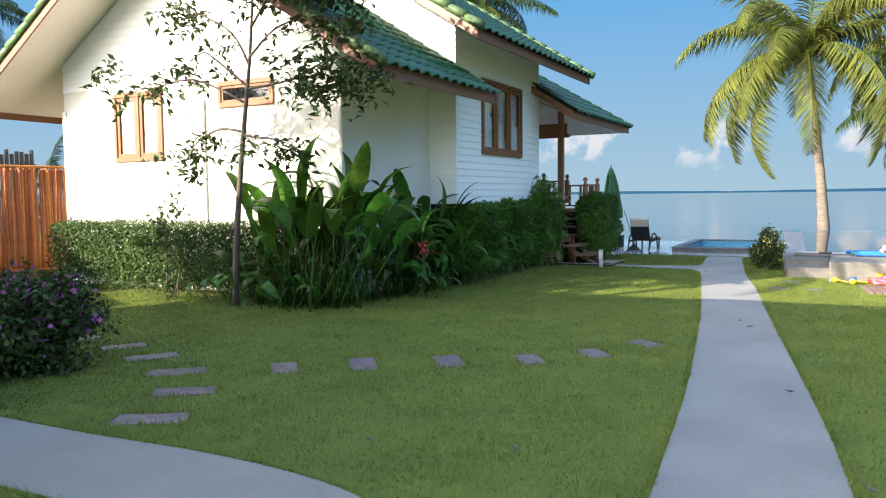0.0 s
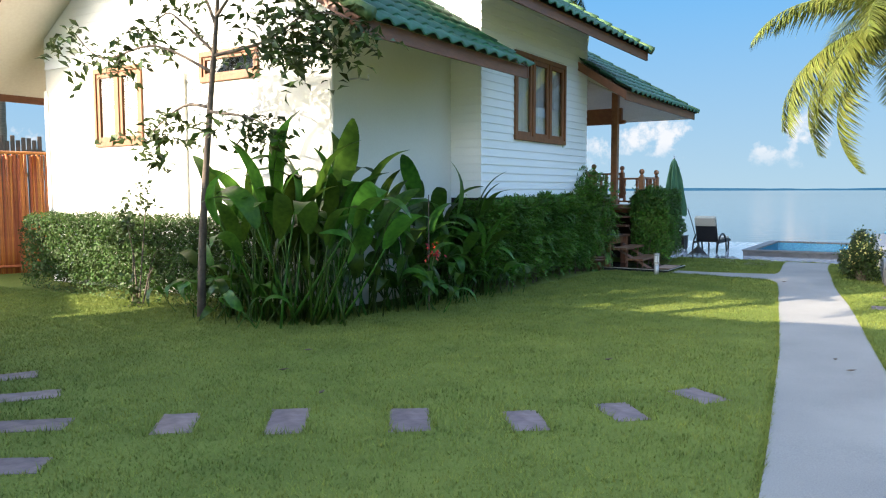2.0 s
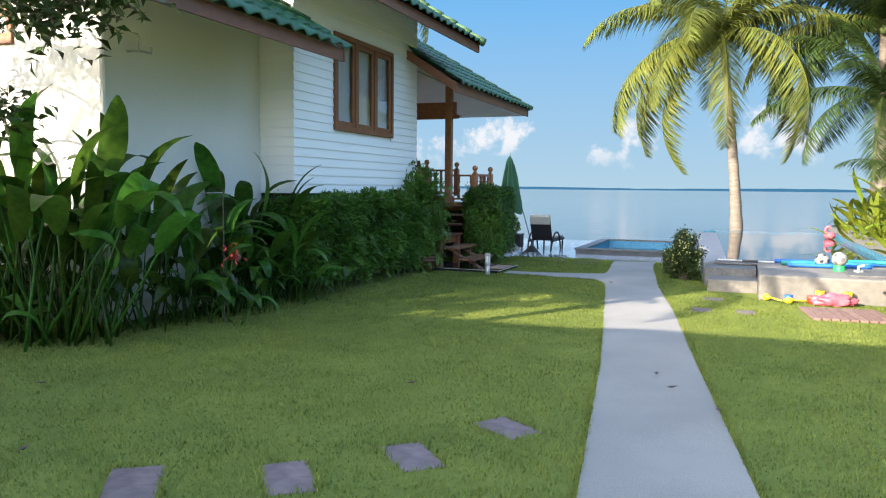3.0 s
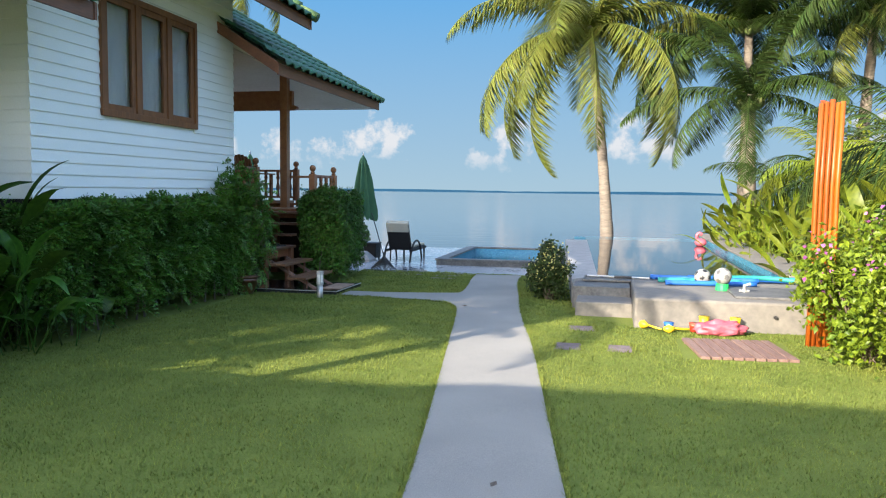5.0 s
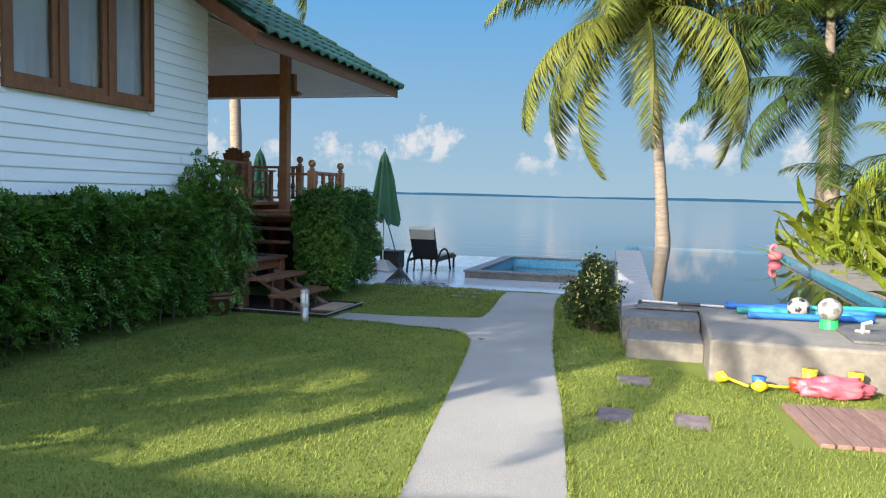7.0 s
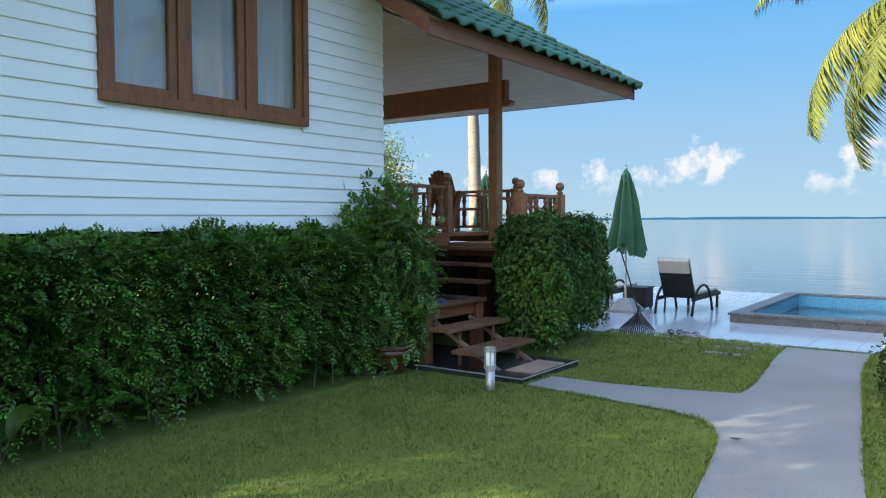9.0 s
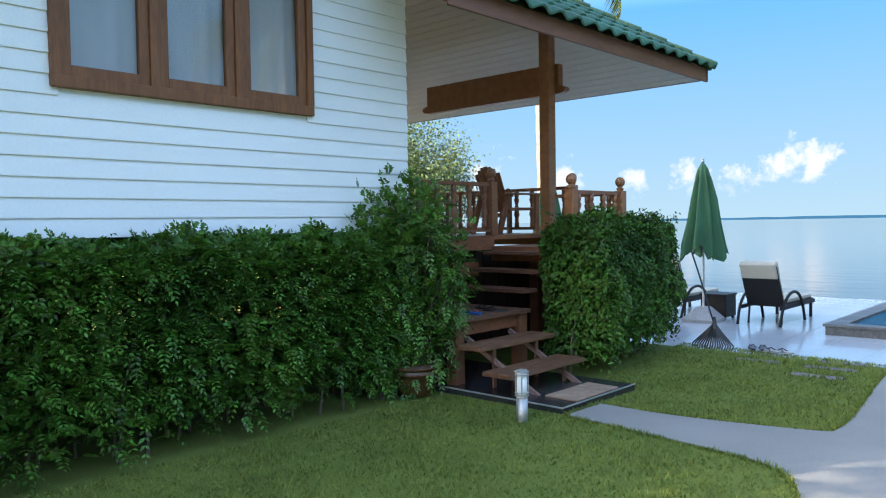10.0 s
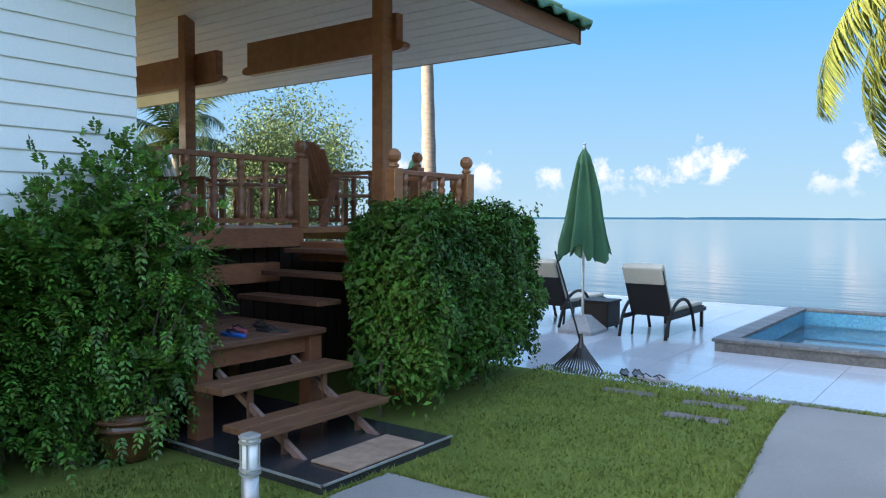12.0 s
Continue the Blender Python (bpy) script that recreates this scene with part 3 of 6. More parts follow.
part("wall", box_bm(BACK_X - 0.15, BACK_X, BACK_Y + 0.15, BAY_Y, -0.3, 4.0), M_CREAM, house, "smooth cream side wall")
part("wall", box_bm(-13.49, -13.34, BACK_Y + 0.15, BAY_Y, -0.3, 4.0), M_CREAM, house, "smooth cream side wall")
part("corner_pipe", tube_bm([(BACK_X + 0.03, BACK_Y - 0.04, 0.1), (BACK_X + 0.03, BACK_Y - 0.04, 3.5)], 0.035), M_CREAM, house, "cream drain pipe")
part("wall_pipe", tube_bm([(-9.78, BACK_Y - 0.025, 0.2), (-9.78, BACK_Y - 0.025, 3.2)], 0.018), M_CREAM, house, "thin cream pipe")
part("corner_trim", box_bm(-13.53, -13.43, BACK_Y - 0.02, BACK_Y + 0.1, 0.3, 3.2), M_CREAM, house)
bm = bmesh.new()
tube(bm, [(BACK_X, 10.05, 2.92), (BACK_X + 0.16, 10.05, 2.92), (BACK_X + 0.16, 10.05, 3.02)], 0.014)
tube(bm, [(BACK_X + 0.16, 10.05, 2.92), (BACK_X + 0.16, 10.25, 2.92), (BACK_X + 0.16, 10.25, 2.99)], 0.014)
part("wall_tap", bm, M_STEEL, house, "small metal wall tap")
bm = bmesh.new()
panel_with_hole(bm, "x", BAY_X - 0.02, 0.13, BAY_Y, FRONT_Y, BASE_Z, 4.9, [WIN_B])
bay_wall = part("wall", bm, M_WHITE, house, "white lap-boarded side wall")
part("bay_back", box_bm(-14.0, BAY_X - 0.15, BAY_Y + 0.02, BAY_Y + 0.15, BASE_Z, 4.9), M_WHITE, house)
bay_back = part("wall", box_bm(BACK_X, BAY_X - 0.02, BAY_Y, BAY_Y + 0.02, BASE_Z, 4.9), M_WHITE, house, "white lap-boarded return wall")
part("wall", box_bm(-14.0, BAY_X - 0.15, FRONT_Y - 0.13, FRONT_Y, BASE_Z, 4.9), M_WHITE, house, "white front wall under the porch")
part("wall", box_bm(-14.1, -14.0, BAY_Y, FRONT_Y, BASE_Z, 4.9), M_WHITE, house)
part("floor_slab", box_bm(-14.0, BAY_X - 0.1, BAY_Y + 0.05, FRONT_Y - 0.05, BASE_Z - 0.14, BASE_Z), M_DARK, house)
gable_wall("wall", BAY_Y + 0.02, BAY_Y + 0.15, 3.45, 4.9, MID[2], MID[3], M_WHITE, "white boarded upper gable")
gable_wall("wall", FRONT_Y, FRONT_Y + 0.1, 3.45, 4.9, MID[2], MID[3], M_WHITE, "white boarded upper gable")
for x in (-13.3, -10.0, -7.0):
    for y in (12.8, 14.7, 16.5):
        part("pier", box_bm(x - 0.12, x + 0.12, y - 0.12, y + 0.12, -0.4, BASE_Z - 0.14), M_DARK, house)

# lap boards on the bay and the gable
LAP = 0.1315


def lap_board(parent, length, mat=M_WHITE):
    key = f"board_{round(length, 3)}"
    me = bpy.data.meshes.get(key)
    if not me:
        bm = bmesh.new()
        v = [bm.verts.new(c) for c in ((0, 0, 0), (0, -0.020, 0.0), (0, -0.020, 0.012), (0, -0.006, LAP + 0.012), (0, 0, LAP + 0.012))]
        w = [bm.verts.new((length, *u.co[1:])) for u in v]
        for i in range(5):
            j = (i + 1) % 5
            bm.faces.new((v[i], w[i], w[j], v[j]))
        bm.faces.new(v[::-1])
        bm.faces.new(w)
        bmesh.ops.recalc_face_normals(bm, faces=bm.faces)
        me = mesh_of(key, bm, mat)
    return part("board", me, None, parent)


for k in range(27):
    z = BASE_Z + k * LAP
    spans = [(BAY_Y - 0.02, FRONT_Y)]
    if WIN_B[2] - LAP * 0.6 < z < WIN_B[3] + 0.02:
        spans = [(BAY_Y - 0.02, WIN_B[0] + 0.03), (WIN_B[1] - 0.03, FRONT_Y)]
    for a0, a1 in spans:
        ob = lap_board(bay_wall, a1 - a0)
        ob.location, ob.rotation_euler = (BAY_X - 0.02, a0, z), (0, 0, radians(90))
    ob = lap_board(bay_back, BAY_X - BACK_X - 0.02)
    ob.location = (BACK_X, BAY_Y, z)
for k in range(20):
    z = 3.56 + k * LAP
    half = min(3.28, 3.28 - (z + 0.14 - 4.1) / SLOPE) if z > 3.96 else 3.28
    if half > 0.1:
        lap_board(gable, round(2 * half, 3)).location = (RX - half, BACK_Y, z)


# roofs: a slab with boarded soffit each side, fascia, verge tiles and single roof tiles on the slope that shows
def tile_mesh_of(name, w, d, mat):
    bm = bmesh.new()
    n = 8
    top, low = [], []
    for i in range(n + 1):
        x, h = w * i / n, 0.026 * math.cos(2 * math.pi * i / n)
        top.append([bm.verts.new((x, y, h + (0.030 if y == 0 else 0.0))) for y in (0, d)])
        low.append(bm.verts.new((x, 0.0, h + 0.004)))
    for i in range(n):
        bm.faces.new((top[i][0], top[i + 1][0], top[i + 1][1], top[i][1]))
        bm.faces.new((low[i], low[i + 1], top[i + 1][0], top[i][0]))
    return mesh_of(name, bm, mat, True)


TILE_W, TILE_D = 0.30, 0.375
tile = tile_mesh_of("roof_tile", TILE_W, TILE_D + 0.05, M_ROOF)
ANGLE = math.atan(SLOPE)


def roof(y0, y1, half, eave_z, rows, verge_rear, verge_front, hip=False):
    x1 = RX + half
    ridge_z = eave_z + half * SLOPE
    bm = bmesh.new()
    for s in (1, -1):
        inn = half - 0.08
        prof = [(RX + s * inn, eave_z - 0.05 + 0.08 * SLOPE), (RX, ridge_z - 0.05), (RX, ridge_z - 0.11), (RX + s * inn, eave_z - 0.11 + 0.08 * SLOPE)]
        a = [bm.verts.new((x, y0 + 0.03, z)) for x, z in prof]
        b = [bm.verts.new((x, y1 - 0.03 - (half if hip and x == RX else 0), z)) for x, z in prof]
        for i in range(4):
            j = (i + 1) % 4
            bm.faces.new((a[i], a[j], b[j], b[i]))
        bm.faces.new(a)
        bm.faces.new(b)
    bmesh.ops.recalc_face_normals(bm, faces=bm.faces)
    r = part("roof", bm, M_SOFFIT, house, "green tiled gable roof")
    n = round((y1 - y0) / TILE_W)
    w = (y1 - y0) / n
    for j in range(rows):
        for i in range(n):
            d = j * TILE_D - 0.06
            if hip and y0 + (i + 0.6) * w > y1 - d * math.cos(ANGLE):
                continue
            ob = part("roof_tile", tile, None, r)
            # tile's own x runs along the ridge, its y up the slope
            rot_ = Matrix(((0, -math.cos(ANGLE), math.sin(ANGLE)), (1, 0, 0), (0, math.sin(ANGLE), math.cos(ANGLE)))).to_4x4()
            ob.matrix_basis = Matrix.Translation((x1 - d * math.cos(ANGLE), y0 + i * w, eave_z + d * math.sin(ANGLE) + 0.012)) @ rot_ @ Matrix.Diagonal((w / TILE_W, 1, 1, 1))
    # the rest of the covering
    bm = bmesh.new()
    full = half / math.cos(ANGLE)
    d0 = rows * TILE_D - 0.06
    for s, da in ((1, d0), (-1, -0.06)):
        if da < full - 0.05:
            q = [(RX + s * (half - da * math.cos(ANGLE)), eave_z + da * math.sin(ANGLE)), (RX, ridge_z)]
            a = [bm.verts.new((x, y, z + dz)) for x, z in q for y in (y0, y1 - (abs(x - RX - s * half) if hip else 0)) for dz in (0.02, -0.04)]
            for f in ((0, 4, 6, 2), (1, 3, 7, 5), (0, 1, 5, 4), (2, 6, 7, 3), (0, 2, 3, 1), (4, 5, 7, 6)):
                bm.faces.new([a[i] for i in f])
    bmesh.ops.recalc_face_normals(bm, faces=bm.faces)
    if bm.faces:
        part("roof_cover", bm, M_ROOF, r)
    else:
        bm.free()
    bm = bmesh.new()
    tube(bm, [(RX, y0, ridge_z + 0.02), (RX, y1 - (half if hip else 0), ridge_z + 0.02)], 0.11, 10)
    part("ridge_cap", bm, M_ROOF, r)
    # fascia along the eaves, barge boards and verge tiles along the rakes
    for s in (1, -1):
        xe = RX + s * half
        part("fascia", box_bm(min(xe - s * 0.07, xe - s * 0.04), max(xe - s * 0.07, xe - s * 0.04), y0 + 0.02, y1 - 0.02, eave_z - 0.19, eave_z - 0.02, bevel=0.004), M_FASCIA, r, "brown fascia board")
        for y, on in ((y0, verge_rear), (y1, verge_front)):
            if hip and y == y1:
                continue
            bm = bmesh.new()
            ya, yb = (y - 0.005, y + 0.03) if y == y0 else (y - 0.03, y + 0.005)
            prof = [(xe - s * 0.03, eave_z - 0.02), (RX, ridge_z - 0.02), (RX, ridge_z - 0.19), (xe - s * 0.03, eave_z - 0.19)]
            a = [bm.verts.new((x, ya, z)) for x, z in prof]
            b = [bm.verts.new((x, yb, z)) for x, z in prof]
            for i in range(4):
                j = (i + 1) % 4
                bm.faces.new((a[i], a[j], b[j], b[i]))
            bm.faces.new(a)
            bm.faces.new(b)
            bmesh.ops.recalc_face_normals(bm, faces=bm.faces)
            part("barge_board", bm, M_FASCIA, r, "brown barge board")
            if on:
                m = int(half / math.cos(ANGLE) / 0.36)
                vm = bpy.data.meshes.get("verge_tile")
                if not vm:
                    bm = bmesh.new()
                    tube(bm, [(0, 0, 0.03), (0, 0.2, 0.018), (0, 0.42, 0.0)], [0.085, 0.08, 0.066], 8)
                    vm = mesh_of("verge_tile", bm, M_VERGE, True)
                for k in range(m + 1):
                    d = k * 0.36 - 0.06
                    rot_ = Matrix(((0, -s * math.cos(ANGLE), math.sin(ANGLE) * s), (1, 0, 0), (0, math.sin(ANGLE), math.cos(ANGLE)))).to_4x4()
                    part("verge_tile", vm, None, r).matrix_basis = Matrix.Translation((xe - s * d * math.cos(ANGLE), y, eave_z + d * math.sin(ANGLE) + 0.01)) @ rot_
    if hip:
        bm = bmesh.new()
        tri_ = [(RX - half, y1, eave_z), (RX + half, y1, eave_z), (RX, y1 - half, ridge_z)]
        lo = [bm.verts.new((x, y, z - 0.04)) for x, y, z in tri_]
        hi = [bm.verts.new((x, y, z + 0.03)) for x, y, z in tri_]
        bm.faces.new(lo[::-1])
        bm.faces.new(hi)
        for i in range(3):
            bm.faces.new((lo[i], lo[(i + 1) % 3], hi[(i + 1) % 3], hi[i]))
        part("roof_cover", bm, M_ROOF, r)
        part("fascia", box_bm(RX - half + 0.04, RX + half - 0.04, y1 - 0.07, y1 - 0.04, eave_z - 0.17, eave_z - 0.02), M_FASCIA, r, "brown fascia board")
        hm = bpy.data.meshes["verge_tile"]
        m = int(half * math.sqrt(2 + SLOPE ** 2) / 0.36)
        for s in (1, -1):
            way = Vector((-s, -1, SLOPE)).normalized()
            side_ = Vector((0, 0, 1)).cross(way).normalized()
            rot_ = Matrix((-side_, way, -side_.cross(way))).transposed().to_4x4()
            for k in range(m):
                part("verge_tile", hm, None, r).matrix_basis = Matrix.Translation(Vector((RX + s * half, y1, eave_z + 0.02)) + way * (0.36 * k - 0.05)) @ rot_ @ Matrix.Diagonal((0.62, 1, 0.62, 1))
    return r


roof(*REAR, 15, True, False)
roof(*MID, 13, True, True)
porch_roof = roof(*PORCH, 15, False, True, True)
bm = bmesh.new()
q = [(BAY_X - 0.2, 3.21 + (RX + PORCH[2] - BAY_X + 0.2) * 0.46), (RX + PORCH[2] - 0.12, 3.24), (BAY_X - 0.2, PORCH[3] + (RX + PORCH[2] - BAY_X + 0.2) * SLOPE - 0.12)]
f = bm.faces.new([bm.verts.new((x, FRONT_Y + 0.11, z)) for x, z in q])
e = bmesh.ops.extrude_face_region(bm, geom=[f])
bmesh.ops.translate(bm, vec=(0, 0.03, 0), verts=[v for v in e["geom"] if isinstance(v, bmesh.types.BMVert)])
bmesh.ops.recalc_face_normals(bm, faces=bm.faces)
part("eave_panel", bm, M_SOFFIT, house)

# windows: frame, mullions, sashes with panes, a curtain, a near-black sheet for the unlit room
def window(axis, at, a0, a1, z0, z1, lights, curtain, label):
    w = part("window", box_bm(0, 0.001, 0, 0.001, 0, 0.001), M_WOOD, house, label)
    w.location = (at, a0, z0) if axis == "x" else (a0, at, z0)
    if axis == "x":
        w.rotation_euler = (0, 0, radians(90))
    # local: x along the wall, -y outwards
    L, H, fr = a1 - a0, z1 - z0, 0.06
    bm = bmesh.new()
    for q in ((-0.02, L + 0.02, -0.02, fr), (-0.02, L + 0.02, H - fr, H + 0.02)):
        box(bm, q[0], q[1], -0.035, 0.10, q[2], q[3], bevel=0.006)
    for q in (-0.02, L - fr + 0.02):
        box(bm, q, q + fr, -0.034, 0.10, fr, H - fr)
    for k in range(1, lights):
        x = L * k / lights
        box(bm, x - 0.034, x + 0.034, -0.030, 0.09, fr, H - fr)
    part("frame", bm, M_WOOD, w)
    for k in range(lights):
        x0, x1 = L * k / lights + (0.042 if k == 0 else 0.035), L * (k + 1) / lights - (0.042 if k == lights - 1 else 0.035)
        bm = bmesh.new()
        s = 0.072 if lights > 1 else 0.045
        for q in ((x0, x0 + s, fr, H - fr), (x1 - s, x1, fr, H - fr), (x0 + s, x1 - s, fr, fr + s), (x0 + s, x1 - s, H - fr - s, H - fr)):
            box(bm, q[0], q[1], -0.012, 0.04, q[2], q[3], bevel=0.005)
        part("sash", bm, M_WOOD, w)
        ob = part("pane", box_bm(x0 + s - 0.005, x1 - s + 0.005, 0.010, 0.015, fr + s - 0.005, H - fr - s + 0.005), M_GLASS, w)
        ob.visible_shadow = False
    if curtain:
        bm = bmesh.new()
        n = 160
        rows = [[bm.verts.new((0.04 + (L - 0.08) * i / n, 0.07 + 0.006 * math.sin(i * 0.55 + 0.8 * math.sin(i * 0.13)) + 0.008 * math.sin(i * 0.21), z)) for i in range(n + 1)] for z in (0.0, H)]
        for i in range(n):
            bm.faces.new((rows[0][i], rows[0][i + 1], rows[1][i + 1], rows[1][i]))
        part("curtain", bm, curtain, w, "gathered pale curtain", smooth=True)
    # flat dark sheet, painted in place of the room's shade
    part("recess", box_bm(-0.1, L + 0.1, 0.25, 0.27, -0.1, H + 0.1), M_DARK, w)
    return w


M_YCURTAIN = material("yellow_green_curtain", (0.075, 0.062, 0.014), 0.9, second=(0.04, 0.035, 0.012), grain=6, blotch=2, bump=0.1, stretch=(8, 1, 0.3))
window("x", BAY_X, *WIN_B, 3, M_CURTAIN, "three-light brown wooden window with white curtains")
window("y", BACK_Y, *WIN_A, 2, M_YCURTAIN, "two-light brown wooden window with yellow curtains")
window("y", BACK_Y, *VENT, 1, None, "narrow horizontal brown vent window")

# ---- porch deck, posts, railings ----
DECK_Z = 1.25
LANDING = 0.13  # the landing lies a low step under the deck
bm = bmesh.new()
slab(bm, [(-14, FRONT_Y + 0.1), (-7.0, FRONT_Y + 0.1), (-7.0, 20.55), (-14, 20.55)], DECK_Z, 0.05)
slab(bm, [(-7.0, 18.85), (-5.80, 18.85), (-5.80, 20.02), (-7.0, 20.02)], DECK_Z - LANDING, 0.05)
porch = thing("porch_deck", "raised red-brown wooden porch deck with turned railings", "porch")
part("floor", bm, M_STAIN, porch)
bm = bmesh.new()
for q in ((-7.0, -6.96, FRONT_Y, 18.85, 0), (-6.96, -5.78, 18.81, 18.848, LANDING), (-5.798, -5.76, 18.85, 20.02, LANDING), (-14, -7.0, 20.552, 20.59, 0)):
    box(bm, *q[:4], DECK_Z - 0.17 - q[4], DECK_Z - 0.002 - q[4])
part("edge_beam", bm, M_STAIN, porch, "red-brown edge beam")
bm = bmesh.new()
box(bm, -7.12, -7.02, FRONT_Y + 0.1, 18.62, 0.77, 0.94)
part("lower_beam", bm, M_STAIN, porch)
for x, y in ((-7.1, 17.05), (-7.1, 19.9), (-5.95, 18.95), (-5.95, 19.9), (-10.5, 20.4), (-13.5, 20.4), (-7.2, 20.4)):
    part("support", box_bm(x - 0.07, x + 0.07, y - 0.07, y + 0.07, -0.4, DECK_Z - 0.17 - (LANDING if x > -6.5 else 0)), M_STAIN, porch)
for x, y in ((-6.87, 19.85), (-10.17, 19.85)):
    part("roof_post", box_bm(x - 0.075, x + 0.075, y - 0.075, y + 0.075, DECK_Z - (LANDING if x > -7 else 0) - 0.01, 4.02, bevel=0.008), M_STAIN, porch, "square red-brown roof post")


def nosed_beam(x0, x1, y0, y1, z0, z1):
    """A deep beam whose lower corners run out into rounded noses."""
    bm = bmesh.new()
    nose = [(0.10 * math.sin(a), 0.05 - 0.05 * math.cos(a)) for a in np.linspace(0, math.pi, 7)]
    outline = [(x0, z1)] + [(x0 - dx, z0 + 0.10 - dz) for dx, dz in nose] + [(x1 + dx, z0 + dz) for dx, dz in nose] + [(x1, z1)]
    f = bm.faces.new([bm.verts.new((x, y0, z)) for x, z in outline])
    e = bmesh.ops.extrude_face_region(bm, geom=[f])
    bmesh.ops.translate(bm, vec=(0, y1 - y0, 0), verts=[v for v in e["geom"] if isinstance(v, bmesh.types.BMVert)])
    bmesh.ops.recalc_face_normals(bm, faces=bm.faces)
    return part("roof_beam", bm, M_STAIN, porch, "deep brown beam with rounded noses under the ceiling")


nosed_beam(-9.08, -6.75, 19.93, 20.03, 3.04, 3.42)
nosed_beam(-12.4, -9.68, 19.93, 20.03, 3.02, 3.42)
# boarded ceiling: a hip under the rafters, lowest along the eaves
CEIL = 0.46
ceiling = tagged(new("ceiling"), "pale boarded porch ceiling", "ceiling", kind="structure")
cx0, cx1, cy0, cy1 = RX - PORCH[2] + 0.06, RX + PORCH[2] - 0.06, FRONT_Y + 0.11, PORCH[1] - 0.06
bm = bmesh.new()
n = 24
for k in range(n):
    # strips parallel to the eaves, climbing inwards
    a0, a1 = k * 0.118, (k + 1) * 0.118 - 0.007
    z0, z1 = 3.19 + CEIL * a0, 3.19 + CEIL * a1
    for strip in (((cx1 - a0, cy0), (cx1 - a0, cy1 - a0), (cx1 - a1, cy1 - a1), (cx1 - a1, cy0)), ((cx1 - a0, cy1 - a0), (cx0 + a0, cy1 - a0), (cx0 + a1, cy1 - a1), (cx1 - a1, cy1 - a1))):
        lo = [bm.verts.new((x, y, z)) for (x, y), z in zip(strip, (z0, z0, z1, z1))]
        hi = [bm.verts.new((x, y, z + 0.02)) for (x, y), z in zip(strip, (z0, z0, z1, z1))]
        bm.faces.new(lo)
        bm.faces.new(hi[::-1])
        for i in range(4):
            j = (i + 1) % 4
            bm.faces.new((lo[j], lo[i], hi[i], hi[j]))
inset = n * 0.118
y = cy0
while y < cy1 - inset:
    box(bm, cx0, cx1 - inset, y, min(y + 0.11, cy1 - inset), 3.19 + CEIL * inset, 3.21 + CEIL * inset)
    y += 0.118
bmesh.ops.recalc_face_normals(bm, faces=bm.faces)
part("ceiling_boards", bm, M_SOFFIT, ceiling)

newel = bmesh.new()
box(newel, -0.055, 0.055, -0.055, 0.055, 0, 0.64, bevel=0.006)
turned(newel, [(0.03, 0.64), (0.045, 0.655), (0.045, 0.67), (0.03, 0.68), (0.03, 0.69), (0.055, 0.715), (0.062, 0.745), (0.055, 0.775), (0.03, 0.80), (0.0, 0.805)], 8)
newel_mesh = mesh_of("newel_post", newel, M_STAIN)
bal = bmesh.new()
turned(bal, [(0.034, 0.0), (0.034, 0.08), (0.022, 0.09), (0.038, 0.11), (0.022, 0.125), (0.042, 0.18), (0.034, 0.24), (0.020, 0.29), (0.032, 0.305), (0.020, 0.32), (0.030, 0.36), (0.040, 0.40), (0.024, 0.43), (0.034, 0.44), (0.034, 0.52)], 10)
baluster_mesh = mesh_of("baluster", bal, M_STAIN, True)


def railing(p0, p1, n0=True, n1=True, drop=0.0):
    (x0, y0), (x1, y1) = p0, p1
    L, a = math.hypot(x1 - x0, y1 - y0), math.atan2(y1 - y0, x1 - x0)
    r = part("railing", box_bm(0, L, -0.03, 0.03, 0.585, 0.63, bevel=0.008), M_STAIN, porch, "turned baluster railing")
    r.location, r.rotation_euler = (x0, y0, DECK_Z - drop), (0, 0, a)
    part("bottom_rail", box_bm(0, L, -0.025, 0.025, 0.045, 0.085), M_STAIN, r)
    n = max(1, round(L / 0.272))
    for k in range(n):
        part("baluster", baluster_mesh, None, r).location = ((k + 0.5) * L / n, 0, 0.075)
    for on, x in ((n0, 0), (n1, L)):
        if on:
            part("newel_post", newel_mesh, None, r).location = (x, 0, 0)


railing((-7.0, FRONT_Y + 0.12), (-7.0, 18.85), False, True)
railing((-5.88, 18.87), (-5.88, 19.93), True, True, LANDING)
railing((-5.88, 19.93), (-6.8, 19.93), False, False, LANDING)
railing((-6.9, 20.46), (-13.9, 20.46), True, True)

# ---- stairs and the pad before them ----
stairs = thing("porch_stairs", "open wooden stairs with worn treads turning up to the porch", "stairs")
g = ground_z(-5.2, 17.3)
rise = (DECK_Z - g - 0.05) / 8


def tread(x0, x1, y0, y1, z, split):
    t = part("tread", box_bm(x0, x0 + 0.001, y0, y0 + 0.001, z - 0.03, z - 0.029), M_TREAD, stairs, "worn brown tread")
    if split == "x":
        n = max(2, round((x1 - x0) / 0.15))
        w = (x1 - x0) / n
        for k in range(n):
            part("plank", box_bm(x0 + k * w, x0 + (k + 1) * w - 0.008, y0, y1, z - 0.04, z, bevel=0.005), M_TREAD, t)
    else:
        n = max(2, round((y1 - y0) / 0.15))
        w = (y1 - y0) / n
        for k in range(n):
            part("plank", box_bm(x0, x1, y0 + k * w, y0 + (k + 1) * w - 0.008, z - 0.04, z, bevel=0.005), M_TREAD, t)


